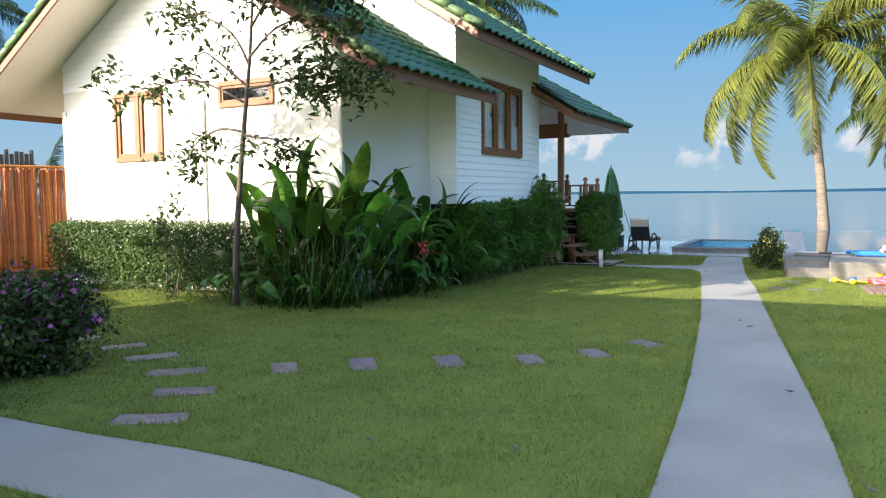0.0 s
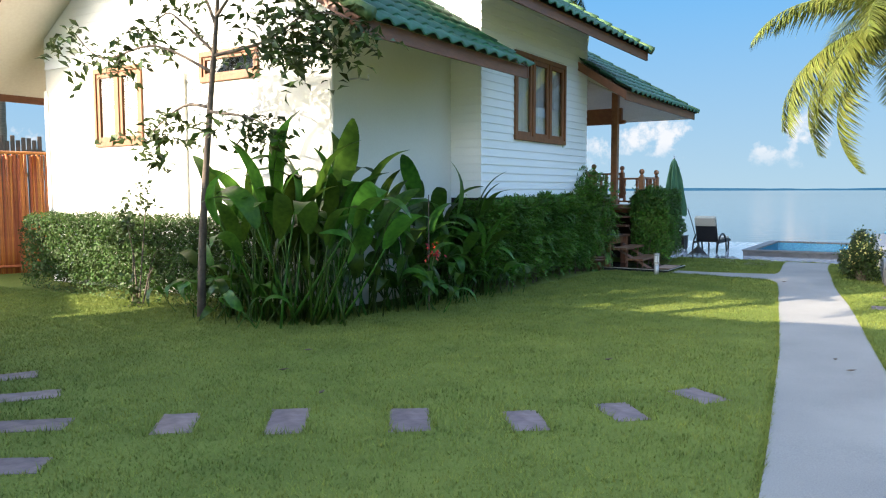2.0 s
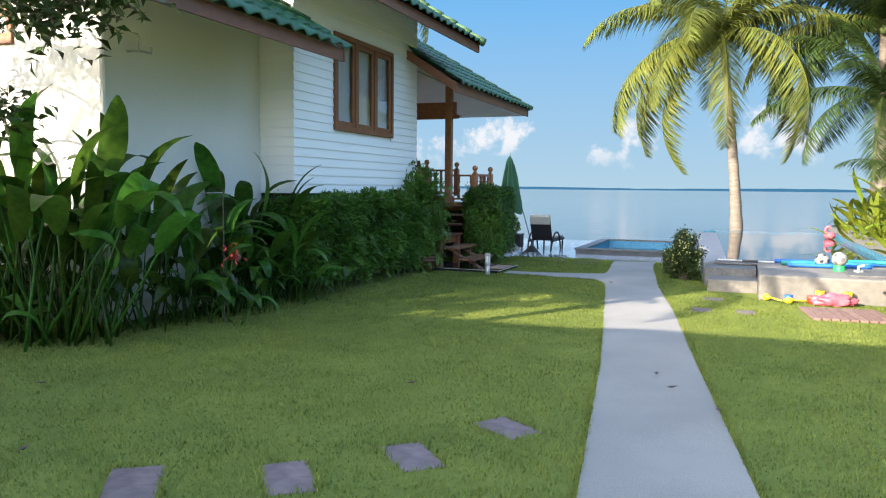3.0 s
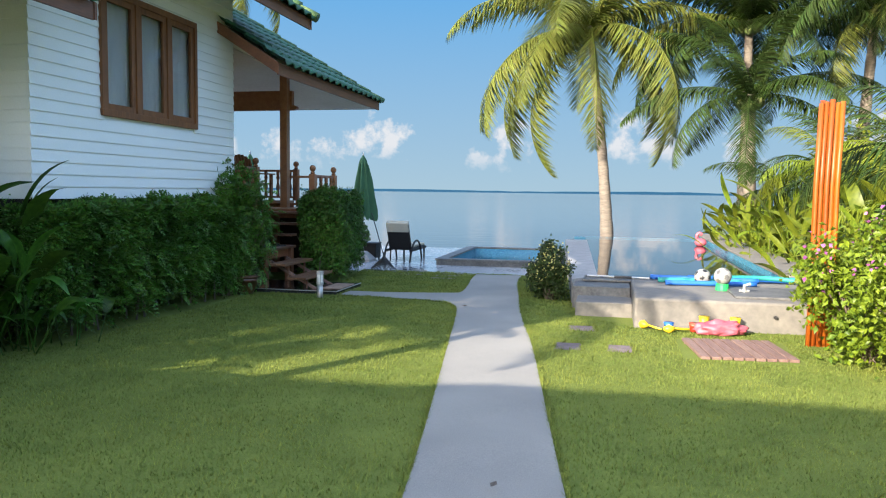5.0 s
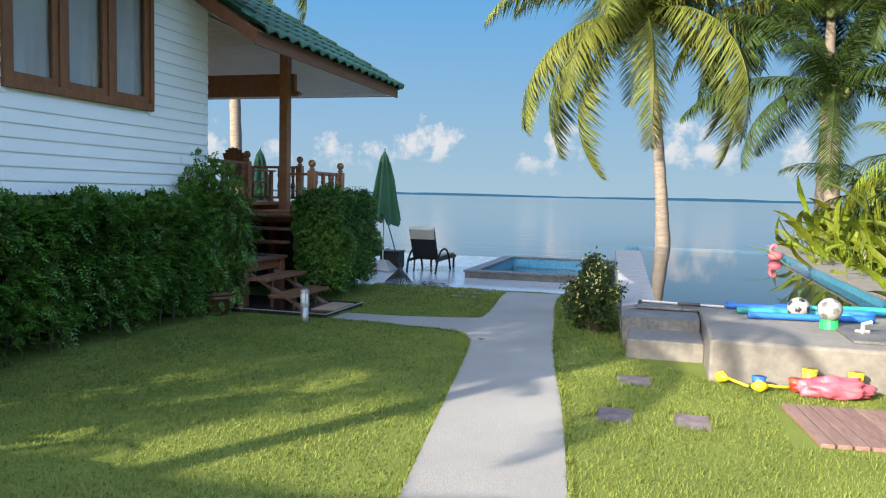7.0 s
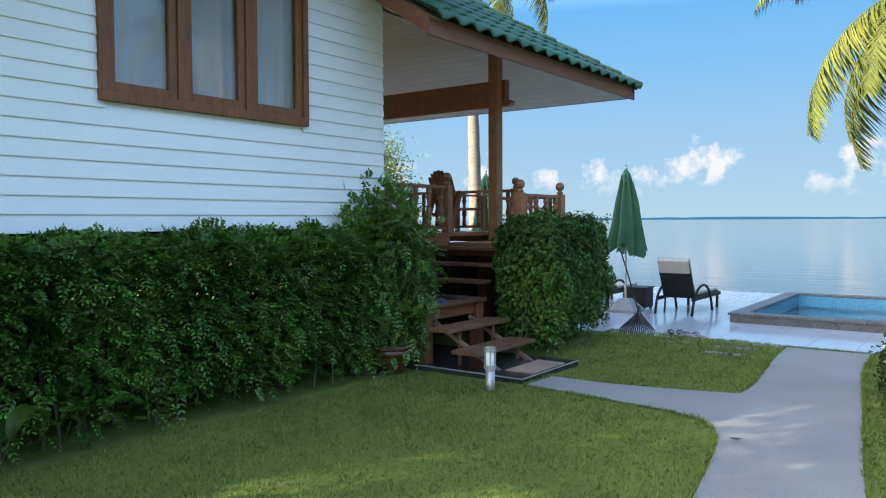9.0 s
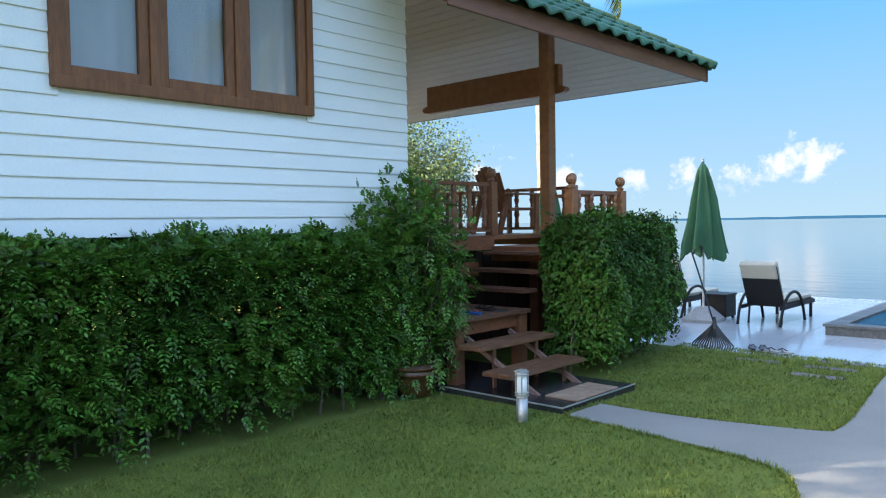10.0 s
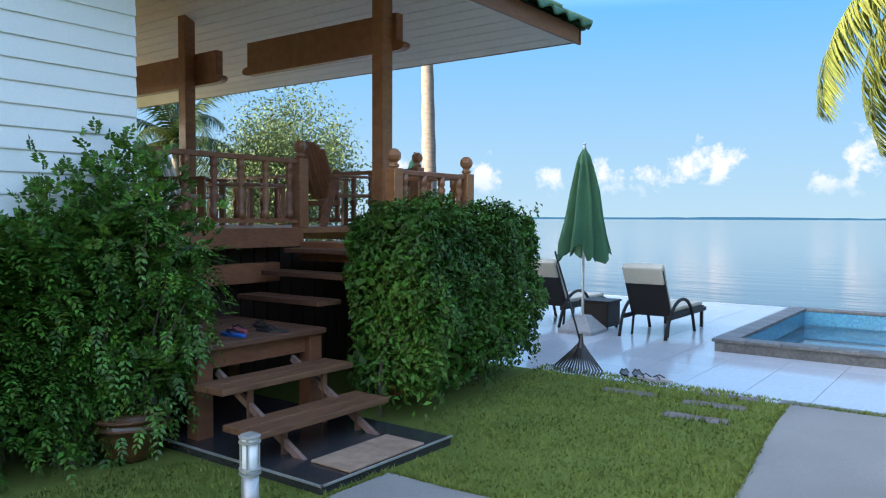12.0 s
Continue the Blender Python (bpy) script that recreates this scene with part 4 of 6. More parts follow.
tread(-5.48, -5.15, 16.82, 17.97, 0.10, "x")
tread(-5.80, -5.50, 16.84, 17.98, 0.30, "x")
tread(-7.0, -5.84, 16.90, 18.05, 0.515, "x")
for k, z in enumerate((0.70, 0.885, 1.07)):
    tread(-6.92, -5.95, 18.06 + 0.26 * k, 18.32 + 0.26 * k, z, "y")
for y in (17.1, 17.75):
    part("stringer", box_bm(-0.022, 0.022, -0.015, 0.015, 0, 0.95), M_DECK, stairs, "thin weathered wooden stringer").matrix_basis = Matrix.Translation((-5.06, y, g + 0.03)) @ Matrix.Rotation(radians(-62), 4, "Y")
    part("bracket", box_bm(-5.26, -5.24, y - 0.02, y + 0.02, g + 0.035, 0.06), M_TREAD, stairs)
    part("bracket", box_bm(-5.58, -5.56, y - 0.02, y + 0.02, g + 0.035, 0.26), M_TREAD, stairs)
part("landing_rim", box_bm(-5.98, -5.94, 17.06, 17.92, 0.34, 0.472), M_STAIN, stairs)
for x, y in ((-5.95, 17.0), (-5.95, 17.98), (-6.95, 17.0), (-6.95, 18.0)):
    part("leg", box_bm(x - 0.06, x + 0.06, y - 0.06, y + 0.06, g + 0.02, 0.472, bevel=0.005), M_FASCIA, stairs)
# near-black slatted panels behind the stairs, added for the darkness under the deck
skirt = part("skirting", box_bm(-7.24, -7.22, FRONT_Y, 20.55, -0.3, 1.08), M_UNDERDECK, porch, "dark boards added for the darkness under the deck")
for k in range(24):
    part("slat", box_bm(-7.22, -7.20, FRONT_Y + 0.15 * k, FRONT_Y + 0.15 * k + 0.13, -0.3, 1.08), M_UNDERDECK, skirt)
part("skirting", box_bm(-7.2, -5.85, 19.96, 19.98, -0.3, 0.95), M_UNDERDECK, porch)
pad = thing("stair_pad", "low black polished stone pad at the foot of the stairs", "pad")
part("slab", box_bm(-7.3, -4.66, 16.84, 18.02, -0.4, g + 0.055, bevel=0.006), M_BLACKTILE, pad)
bm = bmesh.new()
box(bm, -4.668, -4.652, 16.83, 18.03, g + 0.050, g + 0.059)
box(bm, -7.3, -4.652, 16.828, 16.846, g + 0.050, g + 0.059)
part("edge_trim", bm, M_STEEL, pad, "pale metal edge strip")
mat_ = thing("door_mat", "worn brown doormat on the black stone pad", "mat")
part("pad", box_bm(-5.0, -4.68, 17.08, 17.76, g + 0.056, g + 0.072, bevel=0.006), M_MAT, mat_)


# ---- planting tools ----
def hedge(name, label, x0, x1, y0, y1, top, leaf, mat, count, seed, rough=0.06, stems=0, cat="hedge", sprigs=0, skew=0.0, feathered=0.0):
    """A clipped hedge: leaves all over its faces and into its depth, twigs inside, thin stems at its foot."""
    rng = np.random.default_rng(seed)
    h = thing(name, label, cat)
    base = ground_z((x0 + x1) / 2, (y0 + y1) / 2)
    sx, sy, sz = x1 - x0, y1 - y0, top - base
    faces = [((-1, 0, 0), sy * sz), ((1, 0, 0), sy * sz), ((0, -1, 0), sx * sz), ((0, 1, 0), sx * sz), ((0, 0, 1), sx * sy * 1.4)]
    pick = rng.choice(5, count, p=np.array([a for _, a in faces]) / sum(a for _, a in faces))
    nr = np.array([f[0] for f in faces], float)[pick]
    p = rng.random((count, 3)) * (sx, sy, sz) + (x0, y0, base)
    lo, hi = np.array((x0, y0, base)), np.array((x1, y1, top))
    for a in range(3):
        on = nr[:, a] != 0
        p[on, a] = np.where(nr[on, a] > 0, hi[a], lo[a])
    mid, half = (lo + hi) / 2, (hi - lo) / 2
    u = np.abs((p - mid) / half)
    u[:, 2] = np.where(p[:, 2] > mid[2], u[:, 2], 0)
    p = mid + (p - mid) / ((u ** 7).sum(1) ** (1 / 7)).clip(1, 2)[:, None]
    bump = np.array([0.9 * noise.noise(Vector(q) * 1.3) + noise.noise(Vector(q) * 2.6) + 0.7 * noise.noise(Vector(q) * 6.1) for q in p])
    depth = np.abs(rng.normal(0, 0.075, count)) - rough * 1.6 * bump
    p -= nr * depth[:, None]
    keep = p[:, 2] > base + (0.10 + 0.55 * rng.random(count) ** 2.2) * (stems > 0)
    if stems:
        keep &= rng.random(count) < 0.45 + 0.75 * (p[:, 2] - base) / sz
    p, nr = p[keep], nr[keep]
    p[:, 0] += skew * (p[:, 1] - y0)
    if feathered:
        me = sprays_mesh("leaves", p, nr * 0.8, feathered * rng.uniform(0.6, 1.25, len(p)), leaf, mat, rng)
    else:
        me = leaves_mesh("leaves", p, nr * 0.8 + (0, 0, 0.35), leaf * rng.uniform(0.6, 1.25, len(p)), mat, rng)
    tagged(part("leaves", me, None, h), kind="stuff")
    # dense inner growth
    n2 = count // (1 if feathered else 6 if stems else 3)
    q = rng.random((n2, 3)) * (sx - 0.2, sy - 0.2, sz - 0.3) + (x0 + 0.1, y0 + 0.1, base + 0.2)
    q[:, 0] += skew * (q[:, 1] - y0)
    tagged(part("inner_leaves", leaves_mesh("inner_leaves", q, rng.normal(0, 1, (n2, 3)), leaf * (1.5 if feathered else 1.9) * np.ones(n2), mat, rng, 0.6), None, h), kind="stuff")
    bm = bmesh.new()
    for k in range(stems):
        x, y = x0 + 0.06 + (sx - 0.12) * rng.random(), y0 + sy * (k + rng.random()) / stems
        x += skew * (y - y0)
        if sx > sy:
            x, y = x0 + sx * (k + rng.random()) / stems, y0 + 0.06 + (sy - 0.12) * rng.random()
        tube(bm, [(x, y, base - 0.05), (x + rng.normal(0, 0.03), y + rng.normal(0, 0.03), base + 0.35), (x + rng.normal(0, 0.08), y + rng.normal(0, 0.08), base + 0.8)], [0.014, 0.011, 0.007], 5)
    if stems:
        tagged(part("stem_growth", bm, M_BARK, h), kind="stuff")
    else:
        bm.free()
    if sprigs:
        pts, nrm = [], []
        for _ in range(sprigs):
            x, y = x0 + sx * rng.random(), y0 + sy * rng.random()
            x += skew * (y - y0)
            L, dx, dy = rng.uniform(0.05, 0.16), rng.normal(0, 0.05), rng.normal(0, 0.05)
            for t in np.linspace(0, 1, 7):
                pts.append((x + dx * t, y + dy * t, top - 0.05 + L * t))
                nrm.append((rng.normal(), rng.normal(), 0.6))
        tagged(part("shoot_growth", leaves_mesh("shoot_growth", pts, nrm, leaf * 0.8 * np.ones(len(pts)), mat, rng), None, h), kind="stuff")
    return h


def paddle(name, length, width, bend, stalk, mat, n=9):
    """One long paddle leaf on its stalk, rising from the origin and arching towards +x."""
    bm = bmesh.new()
    tube(bm, [(0.02 * math.sin(k), 0, stalk * k / 3) for k in range(4)], [0.016, 0.014, 0.011, 0.008], 5)
    rows = []
    for i in range(n + 1):
        t = i / n
        a = bend * t * t
        r = length * t
        x, z = r * math.sin(a * 0.75), stalk + r * math.cos(a * 0.75)
        w = width * (math.sin(math.pi * min(1, t * 0.94 + 0.05)) ** 0.65) * 0.5
        up = 0.22 * w
        wave = 0.03 * math.sin(t * 17)
        rows.append([bm.verts.new((x - up * math.cos(a) , w + wave * w, z + up * math.sin(a))), bm.verts.new((x, 0, z)), bm.verts.new((x - up * math.cos(a), -w + wave * w, z + up * math.sin(a)))])
    for r0, r1 in zip(rows, rows[1:]):
        bm.faces.new((r0[0], r0[1], r1[1], r1[0]))
        bm.faces.new((r0[1], r0[2], r1[2], r1[1]))
    return mesh_of(name, bm, mat, True)


PADDLES = [paddle("paddle_leaf", L, W, B, S, M_BIG) for L, W, B, S in ((0.85, 0.24, 0.8, 1.15), (0.75, 0.24, 1.4, 0.95), (0.95, 0.23, 0.5, 1.45), (0.65, 0.22, 1.9, 0.70), (0.55, 0.19, 1.6, 0.45))]
PADDLES_TALL = [paddle("paddle_leaf", L, W, B, S, M_BIG) for L, W, B, S in ((0.80, 0.22, 0.6, 1.2), (0.75, 0.22, 1.0, 1.0), (0.85, 0.21, 0.4, 1.4), (0.70, 0.21, 1.5, 0.95), (0.75, 0.22, 1.2, 1.25))]
PADDLES_Y = [paddle("paddle_leaf", L, W, B, S, M_BIGY) for L, W, B, S in ((0.85, 0.13, 0.8, 0.9), (0.75, 0.12, 1.3, 0.7), (0.9, 0.12, 0.4, 1.1), (0.6, 0.13, 1.6, 0.5))]


def clump(x, y, count, scale, seed, meshes, label, spread=0.22, lean=16):
    rng = random.Random(seed)
    c = thing("heliconia_plant", label, "plant", x, y, ground_z(x, y), group="broad-leaved plants by the house")
    for k in range(count):
        me = meshes[rng.randrange(len(meshes))]
        ob = part("leaf", me, None, c)
        s = scale * rng.uniform(0.75, 1.12)
        ob.location = (rng.gauss(0, spread), rng.gauss(0, spread), -0.03)
        ob.rotation_euler = (radians(rng.gauss(0, lean * 0.9)), radians(rng.gauss(10, lean * 0.8)), rng.uniform(0, 6.28))
        ob.scale = (s, s * rng.uniform(0.9, 1.25), s)
    return c


def frond_mesh(name, length, droop, leaflet, mat, seed, n=64, feather=1.0):
    """A feather palm leaf: a curved midrib with two rows of hanging leaflets, along +x."""
    rng = np.random.default_rng(seed)
    t = np.linspace(0, 1, n)
    ang = 0.75 - droop * t ** 1.25
    seg = length / (n - 1)
    x = np.concatenate([[0], np.cumsum(np.cos(ang[:-1]) * seg)])
    z = np.concatenate([[0], np.cumsum(np.sin(ang[:-1]) * seg)])
    v, f = [], []
    for i in range(2, n):
        L = leaflet * (math.sin(math.pi * (0.12 + 0.83 * t[i])) ** 0.7)
        for s in (1, -1):
            for half in (0.0, 0.5):
                xi, zi = x[i] - half * math.cos(ang[i]) * seg, z[i] - half * math.sin(ang[i]) * seg
                sweep, fall = 0.62 + rng.normal(0, 0.1), 0.55 + 0.75 * feather * rng.random()
                d = np.array((math.cos(ang[i]) * sweep, s * (0.75 + rng.normal(0, 0.08)), math.sin(ang[i]) * sweep - fall * 0.5))
                d /= np.linalg.norm(d)
                l = L * rng.uniform(0.8, 1.1)
                w = 0.011 * length / 3.2 + 0.005
                p0 = np.array((xi, 0, zi))
                p1 = p0 + d * l * 0.5
                p2 = p0 + d * l * 0.95 + (0, 0, -l * 0.30 * fall)
                wv = np.array((math.cos(ang[i]), 0, math.sin(ang[i]))) * w
                b = len(v)
                v += [p0 - wv * 0.5, p0 + wv * 0.5, p1 + wv, p1 - wv, p2]
                f += [(b, b + 1, b + 2), (b, b + 2, b + 3), (b + 3, b + 2, b + 4)]
    # midrib as a thin three-sided bar
    for i in range(0, n - 1, 3):
        j = min(i + 3, n - 1)
        r0, r1 = 0.03 * (1 - 0.85 * t[i]), 0.03 * (1 - 0.85 * t[j])
        b = len(v)
        for k, r in ((i, r0), (j, r1)):
            v += [np.array((x[k], r, z[k])), np.array((x[k], -r, z[k])), np.array((x[k], 0, z[k] - 1.6 * r))]
        f += [(b, b + 1, b + 4), (b, b + 4, b + 3), (b + 1, b + 2, b + 5), (b + 1, b + 5, b + 4), (b + 2, b, b + 3), (b + 2, b + 3, b + 5)]
    return quick_mesh(name, v, f, mat)


FRONDS = [frond_mesh("palm_frond", 4.3, d, 0.85, M_PALM, k) for k, d in enumerate((1.25, 1.6, 2.0, 0.95))]
FRONDS_Y = [frond_mesh("palm_frond", 4.3, d, 0.85, M_PALMY, k + 10) for k, d in enumerate((1.35, 1.75, 2.1))]
ARECA = [frond_mesh("palm_frond", 2.2, d, 0.55, M_BIGY if k % 2 else M_PALM, k + 20, 30) for k, d in enumerate((1.5, 1.9, 2.3))]


def palm(x, y, z, top, lean, label, seed, fronds=18, scale=1.0, sets=None, radius=0.17, name="coconut_palm", hang=()):
    """A palm: curved ringed trunk, a crown of single fronds."""
    rng = random.Random(seed)
    pt = thing(name, label, "palm tree", x, y, z, group="palms round the garden")
    H = top - z
    pts, rad = [], []
    for k in range(25):
        t = k / 24
        pts.append((lean[0] * t ** 1.4, lean[1] * t ** 1.4, H * t))
        rad.append(radius * (1.25 - 0.55 * t + 0.5 * (1 - t) ** 8) * (1.05 if k % 2 else 0.97))
    part("trunk", tube_bm(pts, rad, 12), M_TRUNK, pt, "pale ringed trunk", smooth=True)
    sets = sets or (FRONDS, FRONDS_Y)
    for k in range(fronds):
        age = k / fronds
        me = rng.choice(sets[1]) if age > 0.62 and rng.random() < 0.6 else rng.choice(sets[0])
        ob = part("frond", me, None, pt)
        ob.location = (lean[0], lean[1], H)
        ob.rotation_euler = (radians(rng.gauss(0, 10)), radians(-40 + 100 * age + rng.gauss(0, 6)), k * 2.399 + rng.gauss(0, 0.15))
        s = scale * rng.uniform(0.85, 1.1)
        ob.scale = (s, s, s)
    for az, pitch in hang:
        ob = part("frond", FRONDS_Y[1], None, pt)
        ob.location, ob.rotation_euler, ob.scale = (lean[0], lean[1], H), (0, radians(pitch), radians(az)), (scale, scale, scale)
    if radius > 0.12:
        for k in range(7):
            a = k * 0.9
            bm = bmesh.new()
            bmesh.ops.create_icosphere(bm, subdivisions=2, radius=0.13, matrix=Matrix.Translation((lean[0] + 0.28 * math.cos(a), lean[1] + 0.28 * math.sin(a), H - 0.22 - 0.06 * (k % 3))) @ Matrix.Diagonal((1, 1, 1.25, 1)))
            part("coconut", bm, M_STEM, pt, smooth=True)
    return pt


def shrub(name, label, x, y, r, h, leaf, mat, count, seed, flower=None, nflower=0, fsize=0.05, cat="bush", z=None, squash=1.0, feathered=0.0):
    """A loose bush: twigs, leaves in uneven clumps, and flowers."""
    rng = np.random.default_rng(seed)
    z = ground_z(x, y) if z is None else z
    b = thing(name, label, cat, x, y, z)
    nc = max(6, count // (26 if feathered else 160))
    cen = rng.normal(0, 1, (nc, 3))
    cen /= np.linalg.norm(cen, axis=1, keepdims=True)
    cen *= rng.uniform(0.3, 1.15, (nc, 1))
    cen = cen * (r, r * squash, h * 0.5) + (0, 0, h * 0.52)
    cen[:, 2] = np.maximum(cen[:, 2], 0.12 * h)
    pick = rng.integers(0, nc, count)
    off = rng.normal(0, 1, (count, 3)) * (r * 0.17, r * 0.17, h * 0.10)
    p = cen[pick] + off
    p[:, 2] = np.maximum(p[:, 2], 0.03)
    if feathered:
        me = sprays_mesh("leaves", p, off / (r * 0.17), feathered * rng.uniform(0.6, 1.3, count), leaf, mat, rng)
    else:
        me = leaves_mesh("leaves", p, off + (0, 0, 0.15), leaf * rng.uniform(0.6, 1.3, count), mat, rng, 0.55)
    tagged(part("leaves", me, None, b), kind="stuff")
    bm = bmesh.new()
    for c in cen[:40]:
        tube(bm, [(rng.normal(0, 0.05), rng.normal(0, 0.05), -0.03), (c[0] * 0.5, c[1] * 0.5, c[2] * 0.6), tuple(c)], [0.014, 0.009, 0.004], 5)
    tagged(part("twig_growth", bm, M_BARK, b), kind="stuff")
    if flower:
        out = cen[np.argsort(-(cen[:, 2] + np.linalg.norm(cen[:, :2], axis=1)))][:max(3, nflower // 14)]
        fp = out[rng.integers(0, len(out), nflower)] + rng.normal(0, 1, (nflower, 3)) * (r * 0.13, r * 0.13, h * 0.09) + (0, 0, h * 0.05)
        tagged(part("blossom", leaves_mesh("blossom", fp, rng.normal(0, 1, (nflower, 3)), fsize * rng.uniform(0.7, 1.2, nflower), flower, rng, 0.8), None, b), kind="stuff")
    return b


# ---- hedges and plants by the house ----
hedge("clipped_hedge", "clipped small-leaved green hedge before the cream back wall", -13.1, -7.5, 8.80, 9.45, 1.13, 0.042, M_TRIM, 26000, 3, 0.03)
hedge("side_hedge", "loose dark green hedge under the boarded side wall", -6.75, -6.0, 12.2, 16.35, 1.28, 0.052, M_SIDELEAF, 11000, 4, 0.06, stems=26, sprigs=60, feathered=0.14)
hedge("stair_hedge", "bushy rounded green hedge beside the porch stairs", -5.95, -5.02, 18.22, 20.75, 1.43, 0.058, M_LEAF, 42000, 5, 0.10, stems=8, sprigs=50, skew=-0.18)
spots = [(-6.9, 8.8, 1.0), (-6.62, 8.72, 1.06), (-6.48, 8.95, 1.04), (-6.75, 9.05, 1.02), (-7.25, 8.68, 0.84), (-7.65, 8.75, 0.62), (-6.42, 9.55, 0.82), (-6.5, 10.05, 0.74), (-6.35, 10.45, 0.72), (-6.55, 10.9, 0.74), (-6.5, 11.4, 0.78), (-6.7, 11.85, 0.92), (-6.72, 12.2, 0.98), (-6.2, 11.9, 0.58)]
for k, (x, y, size) in enumerate(spots):
    tall = k < 4 or k in (11, 12)
    clump(x, y, 17 if tall else 22, size, 30 + k, PADDLES_TALL if tall else PADDLES, "tall heliconia with long upright green paddle leaves", 0.18 if tall else 0.2, 14 if tall else 18)
for k, (x, y) in enumerate(((-8.35, 8.7), (-7.75, 8.45), (-7.1, 8.35), (-5.95, 11.2), (-5.9, 12.3), (-5.95, 10.3))):
    clump(x, y, 10, 0.62, 60 + k, PADDLES[3:], "low broad-leaved plant at the foot of the hedge", 0.16, 24)
hel = thing("heliconia_flower", "small red hanging flower among broad green leaves", "flower", -6.02, 10.70, 0.62)
tagged(part("petals", leaves_mesh("petals", np.random.default_rng(2).normal(0, 0.05, (36, 3)), np.random.default_rng(3).normal(0, 1, (36, 3)), 0.07 * np.ones(36), M_RED, np.random.default_rng(4)), None, hel), kind="stuff")
part("stalk", tube_bm([(-0.1, 0, -0.75), (-0.05, 0, -0.2), (0, 0, 0.02)], 0.008, 5), M_STEM, hel)

# potted shrub by the stairs
pot = thing("plant_pot", "brown glazed pot with ribbed rim on the lawn", "pot", -6.08, 16.58, ground_z(-6.08, 16.58))
pot.scale = (0.95, 0.95, 0.85)
bm = bmesh.new()
turned(bm, [(0.13, -0.01), (0.17, 0.06), (0.215, 0.18), (0.23, 0.24), (0.25, 0.25), (0.25, 0.275), (0.235, 0.285), (0.24, 0.30), (0.255, 0.31), (0.255, 0.335), (0.225, 0.34), (0.21, 0.30), (0.0, 0.29)], 20)
part("bowl", bm, M_POT, pot, smooth=True)
for z in (0.262, 0.322):
    part("rim_band", tube_bm([(0.252 * math.cos(q), 0.252 * math.sin(q), z) for q in np.linspace(0, 2 * math.pi, 25)], 0.010, 6), M_TREAD, pot, "ochre rim band")
shrub("potted_shrub", "tall leafy green shrub growing in a brown pot", -6.10, 16.66, 0.38, 1.42, 0.048, M_SIDELEAF, 2600, 8, z=0.10, feathered=0.13)
shrub("corner_shrub", "leafy green shrub rising beside the boarded wall corner", -6.25, 16.32, 0.27, 1.60, 0.048, M_SIDELEAF, 2800, 9, feathered=0.13)

# young tree in front of the house
tree = thing("young_tree", "slender young tree with sparse pinnate leaves", "tree", -7.98, 8.40, ground_z(-8, 8.4))
trunk = [(0, 0, -0.05), (0.06, 0, 0.9), (0.16, 0.0, 1.8), (0.30, 0.0, 2.8), (0.42, 0.0, 3.6), (0.50, 0.0, 4.4)]
part("trunk", tube_bm(smooth_line(trunk, 3), [0.055 - 0.0025 * k for k in range(16)], 8), M_BARK, tree, "thin greyish trunk", smooth=True)
rng = np.random.default_rng(12)
limbs = [((0.33, 0, 2.95), (-0.6, -0.1, 3.35), (-1.7, -0.1, 3.3), (-2.5, 0.0, 3.75)), ((0.36, 0, 3.15), (1.1, 0.1, 3.25), (1.9, 0.0, 3.45), (2.5, 0.1, 3.3)), ((0.26, 0, 2.55), (-0.3, 0.1, 2.62), (-0.75, 0.1, 2.45), (-1.0, 0.0, 2.2)),
         ((0.27, 0, 2.5), (0.6, -0.1, 2.45), (0.95, -0.1, 2.4), (1.2, 0, 2.3)), ((0.40, 0, 3.5), (0.0, 0.1, 4.0), (-0.5, 0, 4.3), (-1.1, 0, 4.5)), ((0.42, 0, 3.6), (0.9, 0, 3.95), (1.4, 0.1, 4.05), (2.2, 0, 3.9)),
         ((0.35, 0, 3.2), (-0.2, 0, 3.6), (-0.5, 0.0, 3.75), (-0.9, 0, 3.55)), ((0.48, 0, 4.2), (0.4, 0.1, 4.7), (0.2, 0, 5.1), (0.0, 0, 5.3)), ((0.45, 0, 4.0), (0.9, 0, 4.5), (1.3, 0, 4.7), (1.7, 0, 4.6))]
pts, nrm, drk = [], [], []
for k, q in enumerate(limbs):
    line = smooth_line(q, 4)
    part("branch", tube_bm(line, [0.022 - 0.0013 * i for i in range(len(line))], 6), M_BARK, tree, smooth=True)
    for i in range(3, len(line)):
        for side in range(4 if k in (0, 1, 4, 5, 7, 8) else 3):
            if rng.random() < (0.9 if i < 8 else 0.25):
                continue
            c = Vector(line[i]) + Vector(rng.normal(0, 0.06, 3))
            d = Vector((rng.normal(0, 1), rng.normal(0, 1), -0.7)).normalized()
            for t in np.linspace(0.12, 1, 5):
                for s in (1, -1):
                    w = d.cross(Vector((0, 0, 1))).normalized() * 0.05 * s
                    pts.append(c + d * 0.46 * t + w)
                    nrm.append((w.x * 3, w.y * 3, 0.8))
